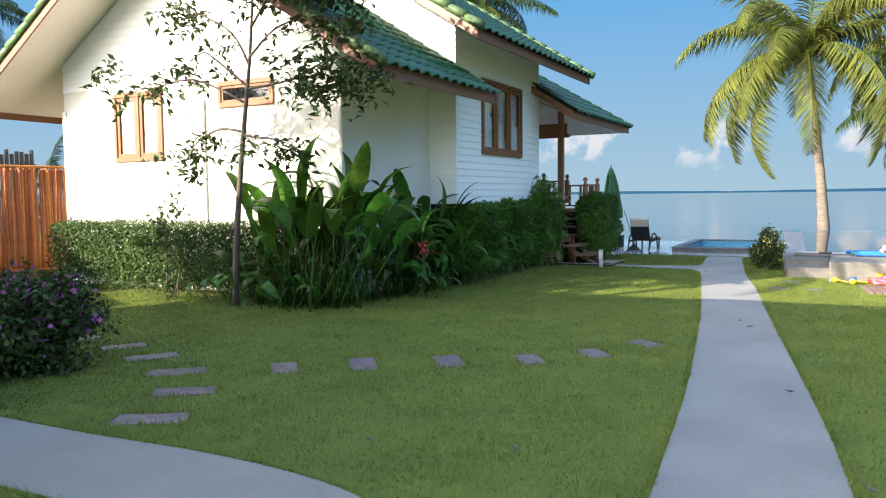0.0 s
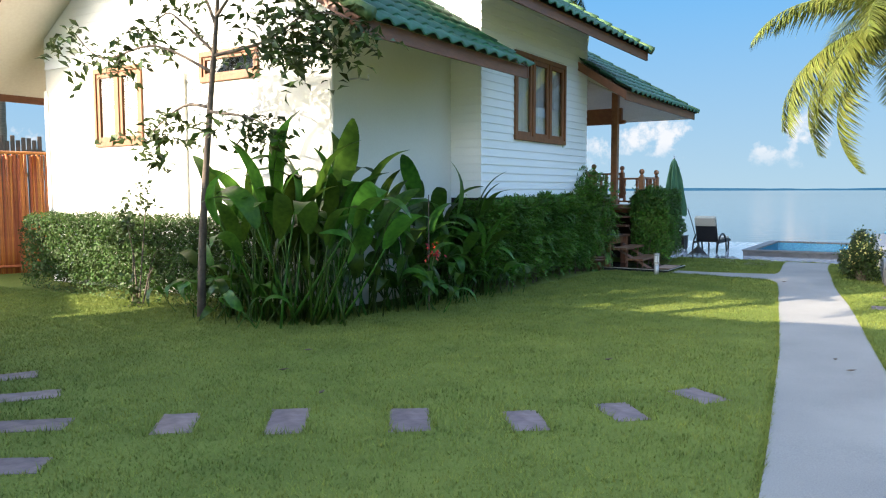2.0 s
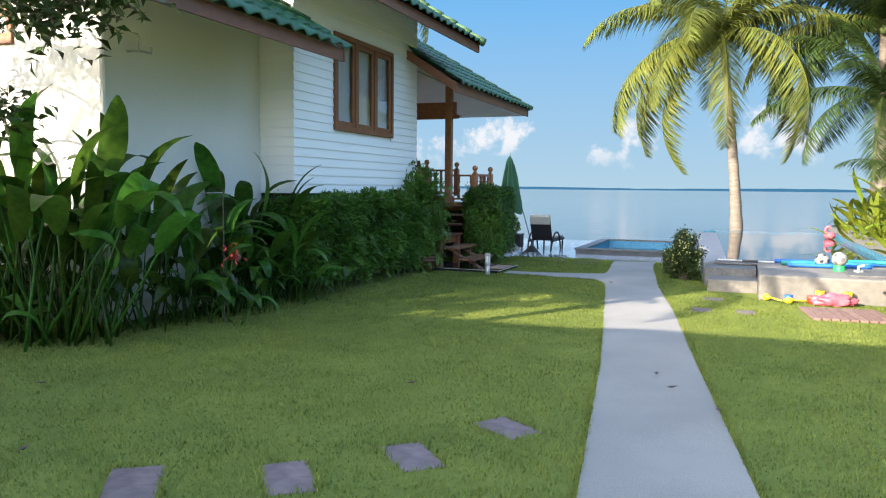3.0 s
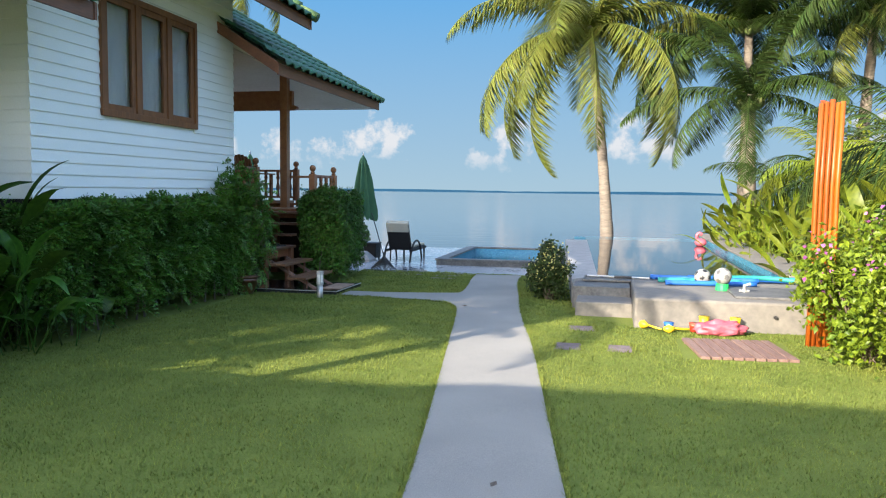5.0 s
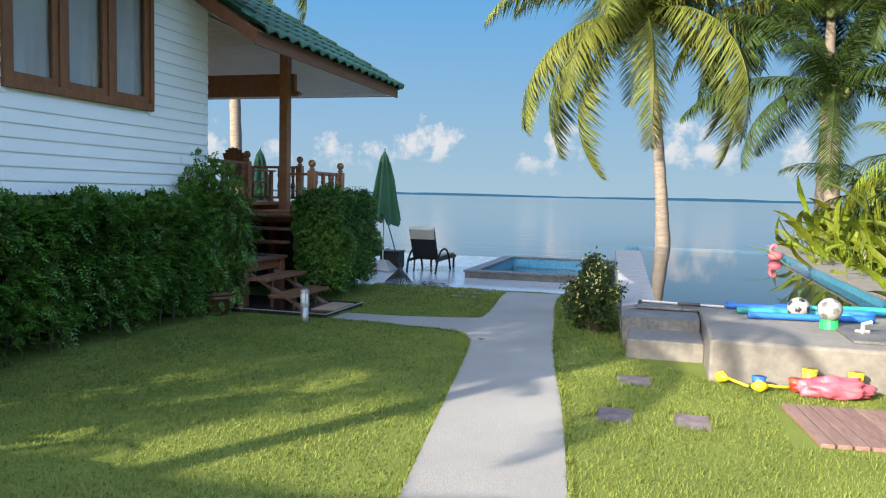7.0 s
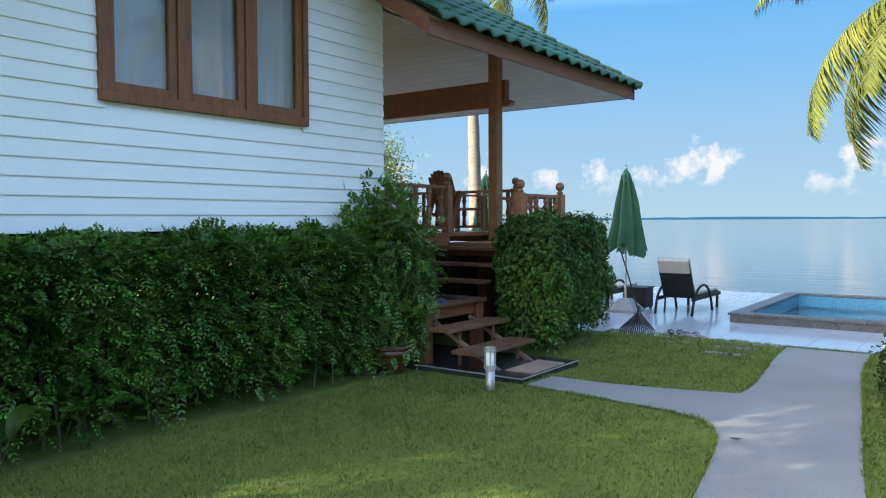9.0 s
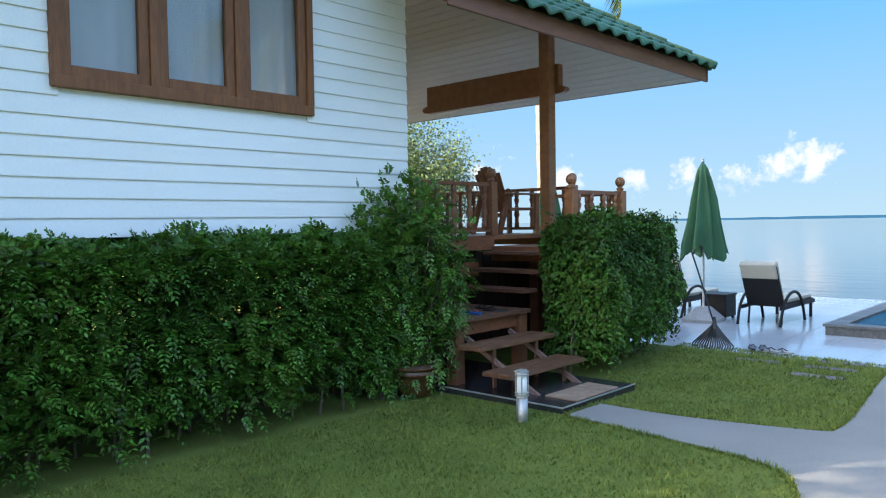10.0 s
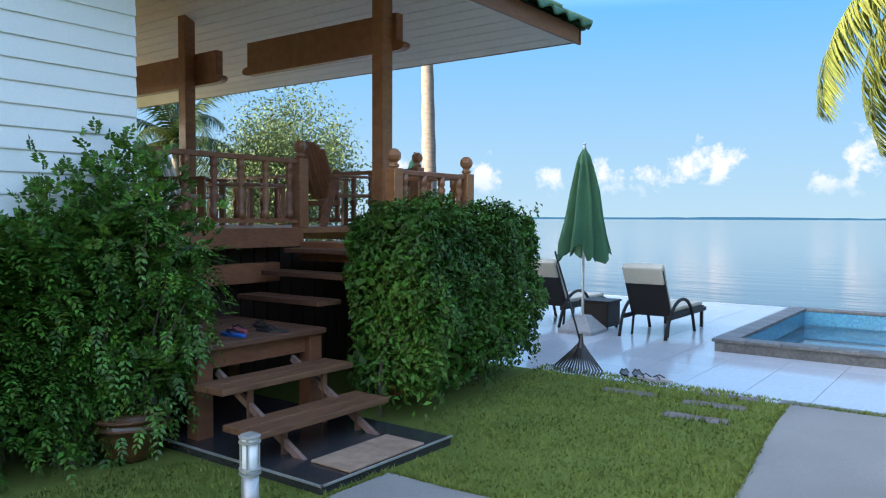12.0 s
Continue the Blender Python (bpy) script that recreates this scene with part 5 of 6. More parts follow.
# the second, larger leaf mass lies above the view, added to shade the path
for cx, cy, cz, rx, ry, rz, count in ((1.75, 0.0, 3.28, 0.80, 0.6, 0.42, 48), (1.4, 0.1, 5.1, 2.0, 1.3, 0.72, 420)):
    for _ in range(count):
        u = rng.normal(0, 1, 3)
        u *= rng.random() ** 0.4 / np.linalg.norm(u)
        c = Vector((cx + rx * u[0], cy + ry * u[1], cz + rz * u[2]))
        d = Vector((rng.normal(0, 1), rng.normal(0, 1), -0.7)).normalized()
        for t in np.linspace(0.12, 1, 5):
            for s in (1, -1):
                w = d.cross(Vector((0, 0, 1))).normalized() * 0.05 * s
                pts.append(c + d * 0.46 * t + w)
                nrm.append((w.x * 3, w.y * 3, 0.8))
tagged(part("leaves", leaves_mesh("leaves", pts, nrm, 0.165 * rng.uniform(0.7, 1.15, len(pts)), M_TREELEAF, rng, 0.42), None, tree), kind="stuff")
shrub("sparse_shrub", "sparse twiggy shrub against the white wall", -9.6, 8.7, 0.42, 1.75, 0.085, M_TREELEAF, 420, 14)

# bougainvillea and shrubs by the neighbour's stairs
shrub("bougainvillea", "dark green bougainvillea bush with mauve flowers", -6.68, 4.22, 0.62, 0.86, 0.07, M_TREELEAF, 9000, 15, M_MAUVE, 620, 0.065)
shrub("garden_shrub", "dense dark green rounded garden shrub", -8.9, 4.2, 0.6, 1.25, 0.06, M_LEAF, 7000, 16)
shrub("garden_shrub", "dense dark green rounded garden shrub", -9.9, 4.5, 0.6, 1.3, 0.06, M_LEAF, 7000, 17)

# ixora by the path, flowering bush by the bamboo post
shrub("ixora_bush", "rounded dark bush with cream-yellow flowers beside the path", -1.40, 17.3, 0.27, 0.68, 0.055, M_TREELEAF, 5600, 18, M_YELLOWFLOWER, 300, 0.048)
shrub("ixora_bush", "rounded dark bush with cream-yellow flowers beside the path", -1.55, 18.15, 0.27, 0.70, 0.055, M_TREELEAF, 4600, 19, M_YELLOWFLOWER, 260, 0.048)
shrub("flowering_bush", "sunlit yellow-green bush with small mauve flowers", 1.85, 13.6, 0.55, 1.25, 0.075, M_BIGY, 4200, 20, M_MAUVE, 90, 0.05)
shrub("flowering_bush", "sunlit yellow-green bush with small mauve flowers", 2.45, 12.9, 0.7, 1.5, 0.075, M_BIGY, 6500, 21, M_MAUVE, 90, 0.05)
shrub("flowering_bush", "sunlit yellow-green bush with small mauve flowers", 2.0, 14.6, 0.5, 1.2, 0.075, M_BIGY, 3200, 22, M_MAUVE, 50, 0.05)
for k in range(15):
    y = 15.6 + k * 0.95
    clump(3.9 + 0.3 * math.sin(k * 1.3), y + 0.4, 24, 1.25, 170 + k, PADDLES_Y, "tall sunlit yellow-green ginger with arching leaves", 0.35, 30)
    clump(3.0 + 0.25 * math.sin(k * 2.1), y, 26, 0.8 + 0.15 * math.sin(k * 1.7), 90 + k, PADDLES_Y, "sunlit yellow-green ginger with arching leaves", 0.3, 30)
for k, (x, y, h) in enumerate(((3.6, 17.4, 1.4), (4.2, 19.5, 1.9), (4.0, 22.5, 1.7), (4.4, 25.5, 2.0), (3.3, 15.2, 1.6), (3.9, 28.0, 1.6))):
    palm(x, y, ground_z(x, y), h, (0.1, 0.1), "feathery yellow-green areca palm by the pool", 120 + k, 13, 1.0, (ARECA, ARECA), 0.05, "areca_palm")
for k, (x, y, r, h) in enumerate(((5.2, 16.5, 1.4, 3.2), (5.8, 20.0, 1.6, 3.0), (6.2, 24.5, 1.8, 3.2), (4.9, 13.6, 1.3, 3.4), (5.0, 10.5, 1.4, 2.6))):
    shrub("garden_shrub", "tall sunlit yellow-green garden shrub", x, y, r, h, 0.13, M_BIGY, 9000, 140 + k)

# ---- palms ----
palm(-0.62, 30.2, -0.5, 6.8, (-0.75, 0.7), "coconut palm with drooping yellow-green fronds by the sea", 4, 24, 1.3, (FRONDS_Y, FRONDS_Y), 0.15, hang=((186, 76), (158, 56), (205, 45), (8, 62)))
palm(3.5, 31.0, -0.5, 6.9, (0.0, 0.3), "tall coconut palm with drooping dark fronds", 7, 26, 1.15, (FRONDS, FRONDS + FRONDS_Y))
palm(3.3, 28.6, -0.4, 4.3, (-0.1, 0.1), "short coconut palm with dark drooping fronds", 9, 16, 0.85, (FRONDS, FRONDS))
palm(6.4, 30.0, -0.5, 6.8, (0.3, 0.0), "tall coconut palm with drooping green fronds", 11, 22, 1.05)
palm(7.2, 25.0, -0.4, 7.2, (-0.3, 0.0), "tall coconut palm with drooping green fronds", 13, 22, 1.0)
palm(-13.75, 29.6, -0.6, 9.6, (-0.5, 0.3), "tall coconut palm behind the bungalow roof", 15, 20, 1.0)
palm(-24.5, 12.2, -0.3, 6.6, (0.3, 0.0), "tall coconut palm beyond the bamboo fence", 17, 18, 0.55, (FRONDS, FRONDS))
palm(-27.5, 12.6, -0.3, 7.4, (0.2, 0.0), "tall coconut palm beyond the bamboo fence", 19, 18, 0.6, (FRONDS, FRONDS))
palm(-26.5, 15.5, -0.3, 8.0, (0.2, 0.0), "tall coconut palm beyond the bamboo fence", 21, 18, 0.6, (FRONDS, FRONDS))
palm(-20.5, 9.6, -0.3, 3.0, (0.0, 0.0), "short palm beyond the bamboo fence", 23, 18, 0.62, (FRONDS, FRONDS))
palm(-19.5, 13.5, -0.3, 1.9, (0.0, 0.0), "young palm beyond the bamboo fence", 25, 10, 0.4, (FRONDS, FRONDS), 0.1)
# two palms out of view, added only for the dappled shade they cast
palm(-9.2, 0.9, 0.0, 6.45, (0.9, 2.3), "unseen coconut palm added to dapple the lawn and path with shade", 29, 13, 0.56, (FRONDS, FRONDS), 0.12)
palm(-10.2, 1.95, 0.0, 5.7, (0.05, 1.05), "unseen short coconut palm added to shade the lawn", 31, 20, 0.5, (FRONDS, FRONDS), 0.11)
palm(-21.0, 27.0, -0.6, 3.6, (0.0, 0.0), "sunlit palm beyond the porch", 27, 16, 0.75)
shrub("shore_tree", "airy yellow-green tree beyond the porch", -18.7, 29.0, 1.9, 4.9, 0.10, M_HAZY_LEAF, 40000, 150, cat="tree")

# ---- fence, bamboo posts ----
fence = thing("bamboo_fence", "orange-brown bamboo pole fence on a low rail", "fence")
fx0, fy0, fx1, fy1 = -17.6, 3.5, -14.5, 13.0
L = math.hypot(fx1 - fx0, fy1 - fy0)
bm = bmesh.new()
tube(bm, [(0, 0, k * 0.585) for k in range(5)], 0.027, 7)
pole_mesh = mesh_of("bamboo_pole", bm, M_BAMBOO, True)
n = int(L / 0.0385)
rg = random.Random(5)
for k in range(n):
    t = k / n
    x, y = fx0 + (fx1 - fx0) * t, fy0 + (fy1 - fy0) * t
    ob = part("pole", pole_mesh, None, fence)
    ob.location, ob.rotation_euler = (x + rg.gauss(0, 0.006), y, ground_z(x, y) - 0.02), (radians(rg.gauss(0, 0.5)), radians(rg.gauss(0, 0.5)), 0)
    ob.scale = (rg.uniform(0.85, 1.1), rg.uniform(0.85, 1.1), rg.uniform(0.985, 1.005))
for z in (0.05, 2.26):
    part("rail", tube_bm([(fx0 + 0.04, fy0 - 0.01, z), (fx1 + 0.04, fy1 - 0.01, z - 0.07)], 0.03, 7), M_BAMBOO, fence)
for k in range(5):
    t = (k + 0.5) / 5
    x, y = fx0 + (fx1 - fx0) * t, fy0 + (fy1 - fy0) * t
    part("post", tube_bm([(x + 0.06, y, -0.2), (x + 0.06, y, 2.1)], 0.032, 7), M_BAMBOO, fence)
bundle = thing("bamboo_post", "tall bundle of bright orange varnished bamboo poles", "post", 1.64, 14.35, ground_z(1.6, 14.3))
bundle.scale = (0.72, 0.8, 0.98)
for k, (x, y) in enumerate(((-0.14, 0.0), (-0.07, 0.02), (0.0, -0.01), (0.075, 0.02), (0.14, 0.0), (-0.1, 0.09), (0.03, 0.10), (0.12, 0.11))):
    part("pole", tube_bm([(x, y, -0.1), (x + 0.01, y, 0.8), (x + 0.005, y, 1.7), (x + 0.03, y, 2.58 + 0.02 * (k % 3))], 0.038, 8), M_POST, bundle, smooth=True)

gp = thing("white_gate_frame", "white painted post with an angled arm beside the fence", "post", -16.05, 7.05, ground_z(-16, 7))
part("post", box_bm(-0.05, 0.05, -0.05, 0.05, -0.1, 2.62, bevel=0.005), M_WHITE, gp)
part("arm", box_bm(-0.04, 0.04, 0.05, 0.55, 2.52, 2.60), M_WHITE, gp)
part("brace", tube_bm([(0, 0.05, 2.15), (0, 0.5, 2.42), (0, 0.52, 2.52)], 0.03, 6), M_WHITE, gp)
part("crossbar", box_bm(-0.04, 0.04, -1.6, -0.05, 2.52, 2.62), M_WHITE, gp)
hut_pole = mesh_of("hut_pole", tube_bm([(0, 0, k * 0.585) for k in range(5)], 0.027, n=7), M_BARK)
hut = thing("thatched_hut", "weathered brown pole wall of a thatched hut beyond the fence", "hut")
for k in range(46):
    y = 7.6 + 0.11 * k
    part("pole", hut_pole, None, hut).matrix_basis = Matrix.Translation((-20.6 + 0.35 * (y - 7.6), y, -0.3)) @ Matrix.Diagonal((1.9, 1.9, 1.30 + 0.03 * math.sin(k * 2.7), 1))
cord = thing("garden_wire", "thin wire stretched across the planting", "wire")
part("strand", tube_bm(smooth_line([(-8.1, 8.55, 1.36), (-6.6, 9.1, 1.33), (-5.85, 10.3, 1.36)], 5), 0.004, 5), M_STEEL, cord)
for x, y in ((-8.1, 8.55), (-5.85, 10.3)):
    part("peg", tube_bm([(x, y, -0.1), (x, y, 1.4)], 0.006, 6), M_BARK, cord)

# ---- the neighbour's bungalow behind the walk: house unseen, stairs in view ----
nb = thing("neighbour_bungalow", "unseen neighbouring bungalow, its gabled roofs shaped to shade the lawn", "house")
for x in (-12.5, -10.5, -7.6):
    for y in (-6.5, -3.0, -0.4):
        part("pier", box_bm(x - 0.12, x + 0.12, y - 0.12, y + 0.12, -0.3, 1.2), M_DARK, nb)
part("wall", box_bm(-12.9, -10.6, -7.0, 1.4, 1.2, 4.4), M_WHITE, nb)
part("wall", box_bm(-10.6, -7.2, -6.0, -0.1, 1.2, 5.2), M_WHITE, nb)
# unseen roofs, placed and lengthened so their shade falls across the lawn
for x0, x1, ridge_y, half, ez, rz in ((-14.4, -10.0, -3.0, 5.4, 4.05, 7.25), (-10.0, -2.8, -3.1, 4.0, 5.0, 7.42)):
    bm = bmesh.new()
    for s in (1, -1):
        prof = [(ridge_y + s * half, ez), (ridge_y, rz), (ridge_y, rz - 0.12), (ridge_y + s * half, ez - 0.12)]
        a = [bm.verts.new((x0, y, z)) for y, z in prof]
        b = [bm.verts.new((x1, y, z)) for y, z in prof]
        for i in range(4):
            bm.faces.new((a[i], a[(i + 1) % 4], b[(i + 1) % 4], b[i]))
        bm.faces.new(a)
        bm.faces.new(b)
    for x in (x0 + 0.5, x1 - 0.6):
        f = bm.faces.new([bm.verts.new((x, y, z)) for y, z in ((ridge_y - half + 0.5, ez), (ridge_y + half - 0.5, ez), (ridge_y, rz - 0.2))])
    bmesh.ops.recalc_face_normals(bm, faces=bm.faces)
    part("roof", bm, M_ROOF, nb)
# unseen block; its outline is set by the shade edge on hedge and lawn
bm = bmesh.new()
f = bm.faces.new([bm.verts.new((x, -2.0, z)) for x, z in ((-20.4, -0.3), (-14.0, -0.3), (-14.0, 3.8), (-16.2, 4.2), (-18.0, 5.5), (-19.3, 6.2), (-20.4, 5.4))])
e = bmesh.ops.extrude_face_region(bm, geom=[f])
bmesh.ops.translate(bm, vec=(0, 2.0, 0), verts=[v for v in e["geom"] if isinstance(v, bmesh.types.BMVert)])
bmesh.ops.recalc_face_normals(bm, faces=bm.faces)
part("wing", bm, M_WHITE, nb, "unseen white block with a stepped top, added to shade hedge and lawn")
nst = thing("neighbour_stairs", "reddish wooden stairs with a square newel post and handrail", "stairs")
part("newel_post", box_bm(-6.20, -6.08, 3.06, 3.18, 0.05, 1.02, bevel=0.006), M_FASCIA, nst, "square orange-brown newel post")
part("newel_cap", box_bm(-6.21, -6.07, 3.05, 3.19, 1.02, 1.05, bevel=0.006), M_FASCIA, nst)
part("handrail", box_bm(-1.6, 0, -0.035, 0.035, -0.05, 0.03, bevel=0.008), M_FASCIA, nst).matrix_basis = Matrix.Translation((-6.1, 3.12, 0.98)) @ Matrix.Rotation(radians(38), 4, "Y")
for k in range(4):
    part("tread", box_bm(-6.75 - 0.27 * k, -6.42 - 0.27 * k, 2.1, 3.08, 0.20 + 0.19 * k, 0.245 + 0.19 * k, bevel=0.005), M_TREAD, nst)
for y in (2.15, 3.03):
    part("stringer", box_bm(-1.5, 0, -0.02, 0.02, -0.2, 0.0), M_STAIN, nst).matrix_basis = Matrix.Translation((-6.35, y, 0.2)) @ Matrix.Rotation(radians(35), 4, "Y")
for k in range(3):
    x = -6.5 - 0.32 * k
    part("baluster", box_bm(x - 0.02, x + 0.02, 3.10, 3.14, 0.22 + 0.2 * k, 1.15 + 0.25 * k), M_STAIN, nst)
pad = thing("stair_pad", "low black polished stone pad at the neighbour's stairs", "pad")
part("slab", box_bm(-7.6, -5.36, 2.05, 3.16, -0.2, 0.10, bevel=0.006), M_BLACKTILE, pad)
bm = bmesh.new()
box(bm, -5.368, -5.352, 2.04, 3.17, 0.096, 0.104)
box(bm, -7.6, -5.352, 3.15, 3.168, 0.096, 0.104)
part("edge_trim", bm, M_STEEL, pad, "pale metal edge strip")
mat_ = thing("door_mat", "grey doormat on the black stone pad", "mat")
part("pad", box_bm(-6.4, -5.75, 2.3, 2.95, 0.101, 0.115, bevel=0.005), M_MAT, mat_)

# ---- furniture ----
def lounger(x, y, z):
    o = thing("sun_lounger", "dark wicker sun lounger with a beige cushion and raised back", "lounger", x, y, z, group="loungers on the patio")
    bm = bmesh.new()
    box(bm, -0.30, 0.30, 0.55, 1.95, 0.28, 0.33, bevel=0.012)
    part("seat", bm, M_WICKER, o)
    ob = part("backrest", box_bm(-0.29, 0.29, -0.03, 0.02, 0.0, 0.74, bevel=0.015), M_WICKER, o)
    ob.location, ob.rotation_euler = (0, 0.56, 0.30), (radians(28), 0, 0)
    part("cushion", box_bm(-0.28, 0.28, 0.58, 1.93, 0.332, 0.392, bevel=0.02), M_CUSHION, o)
    ob = part("back_cushion", box_bm(-0.28, 0.28, 0.022, 0.085, 0.05, 0.77, bevel=0.02), M_CUSHION, o)
    ob.location, ob.rotation_euler = (0, 0.56, 0.30), (radians(28), 0, 0)
    ob = part("head_roll", box_bm(-0.285, 0.285, -0.05, 0.09, 0.52, 0.79, bevel=0.025), M_CUSHION, o, "beige cushion flap over the back")
    ob.location, ob.rotation_euler = (0, 0.56, 0.30), (radians(28), 0, 0)
    for s in (-1, 1):
        part("arm", tube_bm(smooth_line([(s * 0.33, 0.22, 0.0), (s * 0.34, 0.36, 0.30), (s * 0.34, 0.62, 0.48), (s * 0.34, 0.95, 0.50), (s * 0.34, 1.22, 0.34), (s * 0.34, 1.38, 0.0)], 4), 0.024, 8), M_WICKER, o, smooth=True)
        part("side_rail", box_bm(s * 0.31 - 0.018, s * 0.31 + 0.018, 0.32, 1.95, 0.25, 0.31), M_WICKER, o)
        part("leg", box_bm(s * 0.28 - 0.02, s * 0.28 + 0.02, 1.86, 1.91, 0.0, 0.28), M_WICKER, o)
        part("leg", tube_bm([(s * 0.26, 0.55, 0.28), (s * 0.26, 0.50, 0.0)], 0.018, 8), M_WICKER, o)
    return o


first = lounger(-5.72, 23.72, PATIO_Z)
copy_thing(first, pose(-7.45, 23.95, PATIO_Z))
tb = thing("side_table", "square dark wicker side table between the loungers", "table", -6.62, 24.55, PATIO_Z)
part("body", box_bm(-0.22, 0.22, -0.22, 0.22, 0.04, 0.40, bevel=0.01), M_WICKER, tb)
part("tabletop", box_bm(-0.24, 0.24, -0.24, 0.24, 0.40, 0.43, bevel=0.008), M_WICKER, tb)
for x in (-0.18, 0.18):
    for y in (-0.18, 0.18):
        part("foot", box_bm(x - 0.02, x + 0.02, y - 0.02, y + 0.02, 0, 0.04), M_BLACK, tb)


def umbrella(x, y, z, top, label):
    o = thing("parasol", label, "parasol", x, y, z, group="closed parasols")
    H = top - z
    bm = bmesh.new()
    w = [bm.verts.new((sx * a, sy * a, h)) for h, a in ((0, 0.26), (0.05, 0.26), (0.25, 0.09)) for sx, sy in ((-1, -1), (1, -1), (1, 1), (-1, 1))]
    for r in (0, 4):
        for i in range(4):
            bm.faces.new((w[r + i], w[r + (i + 1) % 4], w[r + 4 + (i + 1) % 4], w[r + 4 + i]))
    bm.faces.new(w[8:])
    bm.faces.new(w[3::-1])
    part("base", bm, M_GREY, o, "grey concrete pyramid base")
    part("pole", tube_bm([(0, 0, 0.2), (0, 0, H - 0.04)], 0.019, 8), M_STEEL, o, "pale metal pole")
    bm = bmesh.new()
    bm2 = []
    rows = [(H, 0.02), (H - 0.10, 0.075), (H - 0.22, 0.11), (H - 0.24, 0.10), (H - 0.6, 0.17), (H - 1.0, 0.22), (H - 1.35, 0.28), (H - 1.5, 0.29)]
    n = 48
    for k, (h, r) in enumerate(rows):
        ring = []
        for i in range(n):
            q = 2 * math.pi * i / n
            deep = (0.34 + 0.20 * math.sin(3 * q + 1.3 + x)) if k > 2 else 0.08
            rr = r * (1 + deep * math.cos(8 * q + 0.9 * math.sin(2 * q + 0.7) + 0.35 * math.sin(k * 0.9)) + 0.10 * math.sin(q * 2 + k * 0.8))
            hem = -0.09 * math.cos(8 * q + 0.9) + 0.07 * math.sin(3 * q + x) if k == len(rows) - 1 else 0.0
            ring.append(bm.verts.new((math.cos(q) * rr, math.sin(q) * rr, h + hem)))
        bm2.append(ring)
    for a, b in zip(bm2, bm2[1:]):
        for i in range(n):
            bm.faces.new((a[i], b[i], b[(i + 1) % n], a[(i + 1) % n]))
    bm.faces.new(bm2[0])
    part("canopy", bm, M_CANVAS, o, "folded green canvas canopy", smooth=True)
    bm = bmesh.new()
    turned(bm, [(0.02, H), (0.03, H + 0.02), (0.018, H + 0.05), (0.025, H + 0.07), (0.0, H + 0.10)], 8)
    part("finial", bm, M_STEEL, o)
    return o


umbrella(-6.62, 23.95, PATIO_Z, 2.34, "closed green canvas parasol on a grey base by the loungers")
umbrella(-9.62, 23.8, PATIO_Z, 2.36, "closed green canvas parasol beyond the porch railing")

rake = thing("leaf_rake", "black plastic leaf rake leaning against the hedge", "rake", -5.10, 20.80, ground_z(-5, 20.8))
rake.scale = (0.78, 0.78, 0.92)
part("handle", tube_bm([(0.0, 0.02, 0.30), (-0.20, -0.06, 0.95), (-0.32, -0.1, 1.3)], 0.013, 7), M_BLACK, rake)
for k in range(17):
    a = (k - 8) / 8
    part("tine", tube_bm([(0.02 * a, 0.02, 0.32), (0.13 * a, -0.01, 0.22), (0.33 * a, -0.05, 0.035 + 0.02 * abs(a)), (0.31 * a, -0.09, 0.0)], 0.012, 5), M_BLACK, rake)
part("socket", tube_bm([(0, 0.02, 0.42), (0, 0.02, 0.33), (0, 0.012, 0.26)], [0.02, 0.035, 0.05], 8), M_BLACK, rake)
for z, w in ((0.235, 0.115), (0.16, 0.20)):
    part("brace", tube_bm([(w * q, 0.004 - 0.15 * (0.24 - z), z - 0.012 * (1 - abs(q))) for q in (-1, -0.5, 0, 0.5, 1)], 0.011, 5), M_BLACK, rake)

bol = thing("bollard_light", "short brushed steel garden bollard light", "garden light", -4.77, 16.45, ground_z(-4.8, 16.5) - 0.02)
bol.scale.z = 0.88
bm = bmesh.new()
turned(bm, [(0.045, -0.05), (0.045, 0.24)], 16)
part("post", bm, M_STEEL, bol, smooth=True)
bm = bmesh.new()
turned(bm, [(0.040, 0.24), (0.040, 0.46)], 16)
part("lens", bm, M_CURTAIN, bol, "frosted white lens", smooth=True)
for z in (0.25, 0.275, 0.43, 0.46):
    bm = bmesh.new()
    turned(bm, [(0.045, z), (0.056, z + 0.003), (0.056, z + 0.011), (0.045, z + 0.014)], 16)
    part("ring", bm, M_STEEL, bol)
for a in range(4):
    part("rod", tube_bm([(0.048 * math.cos(a * 1.571 + 0.6), 0.048 * math.sin(a * 1.571 + 0.6), 0.26), (0.048 * math.cos(a * 1.571 + 0.6), 0.048 * math.sin(a * 1.571 + 0.6), 0.46)], 0.005, 5), M_STEEL, bol)
part("cap", box_bm(-0.03, 0.03, -0.03, 0.03, 0.474, 0.484), M_STEEL, bol)


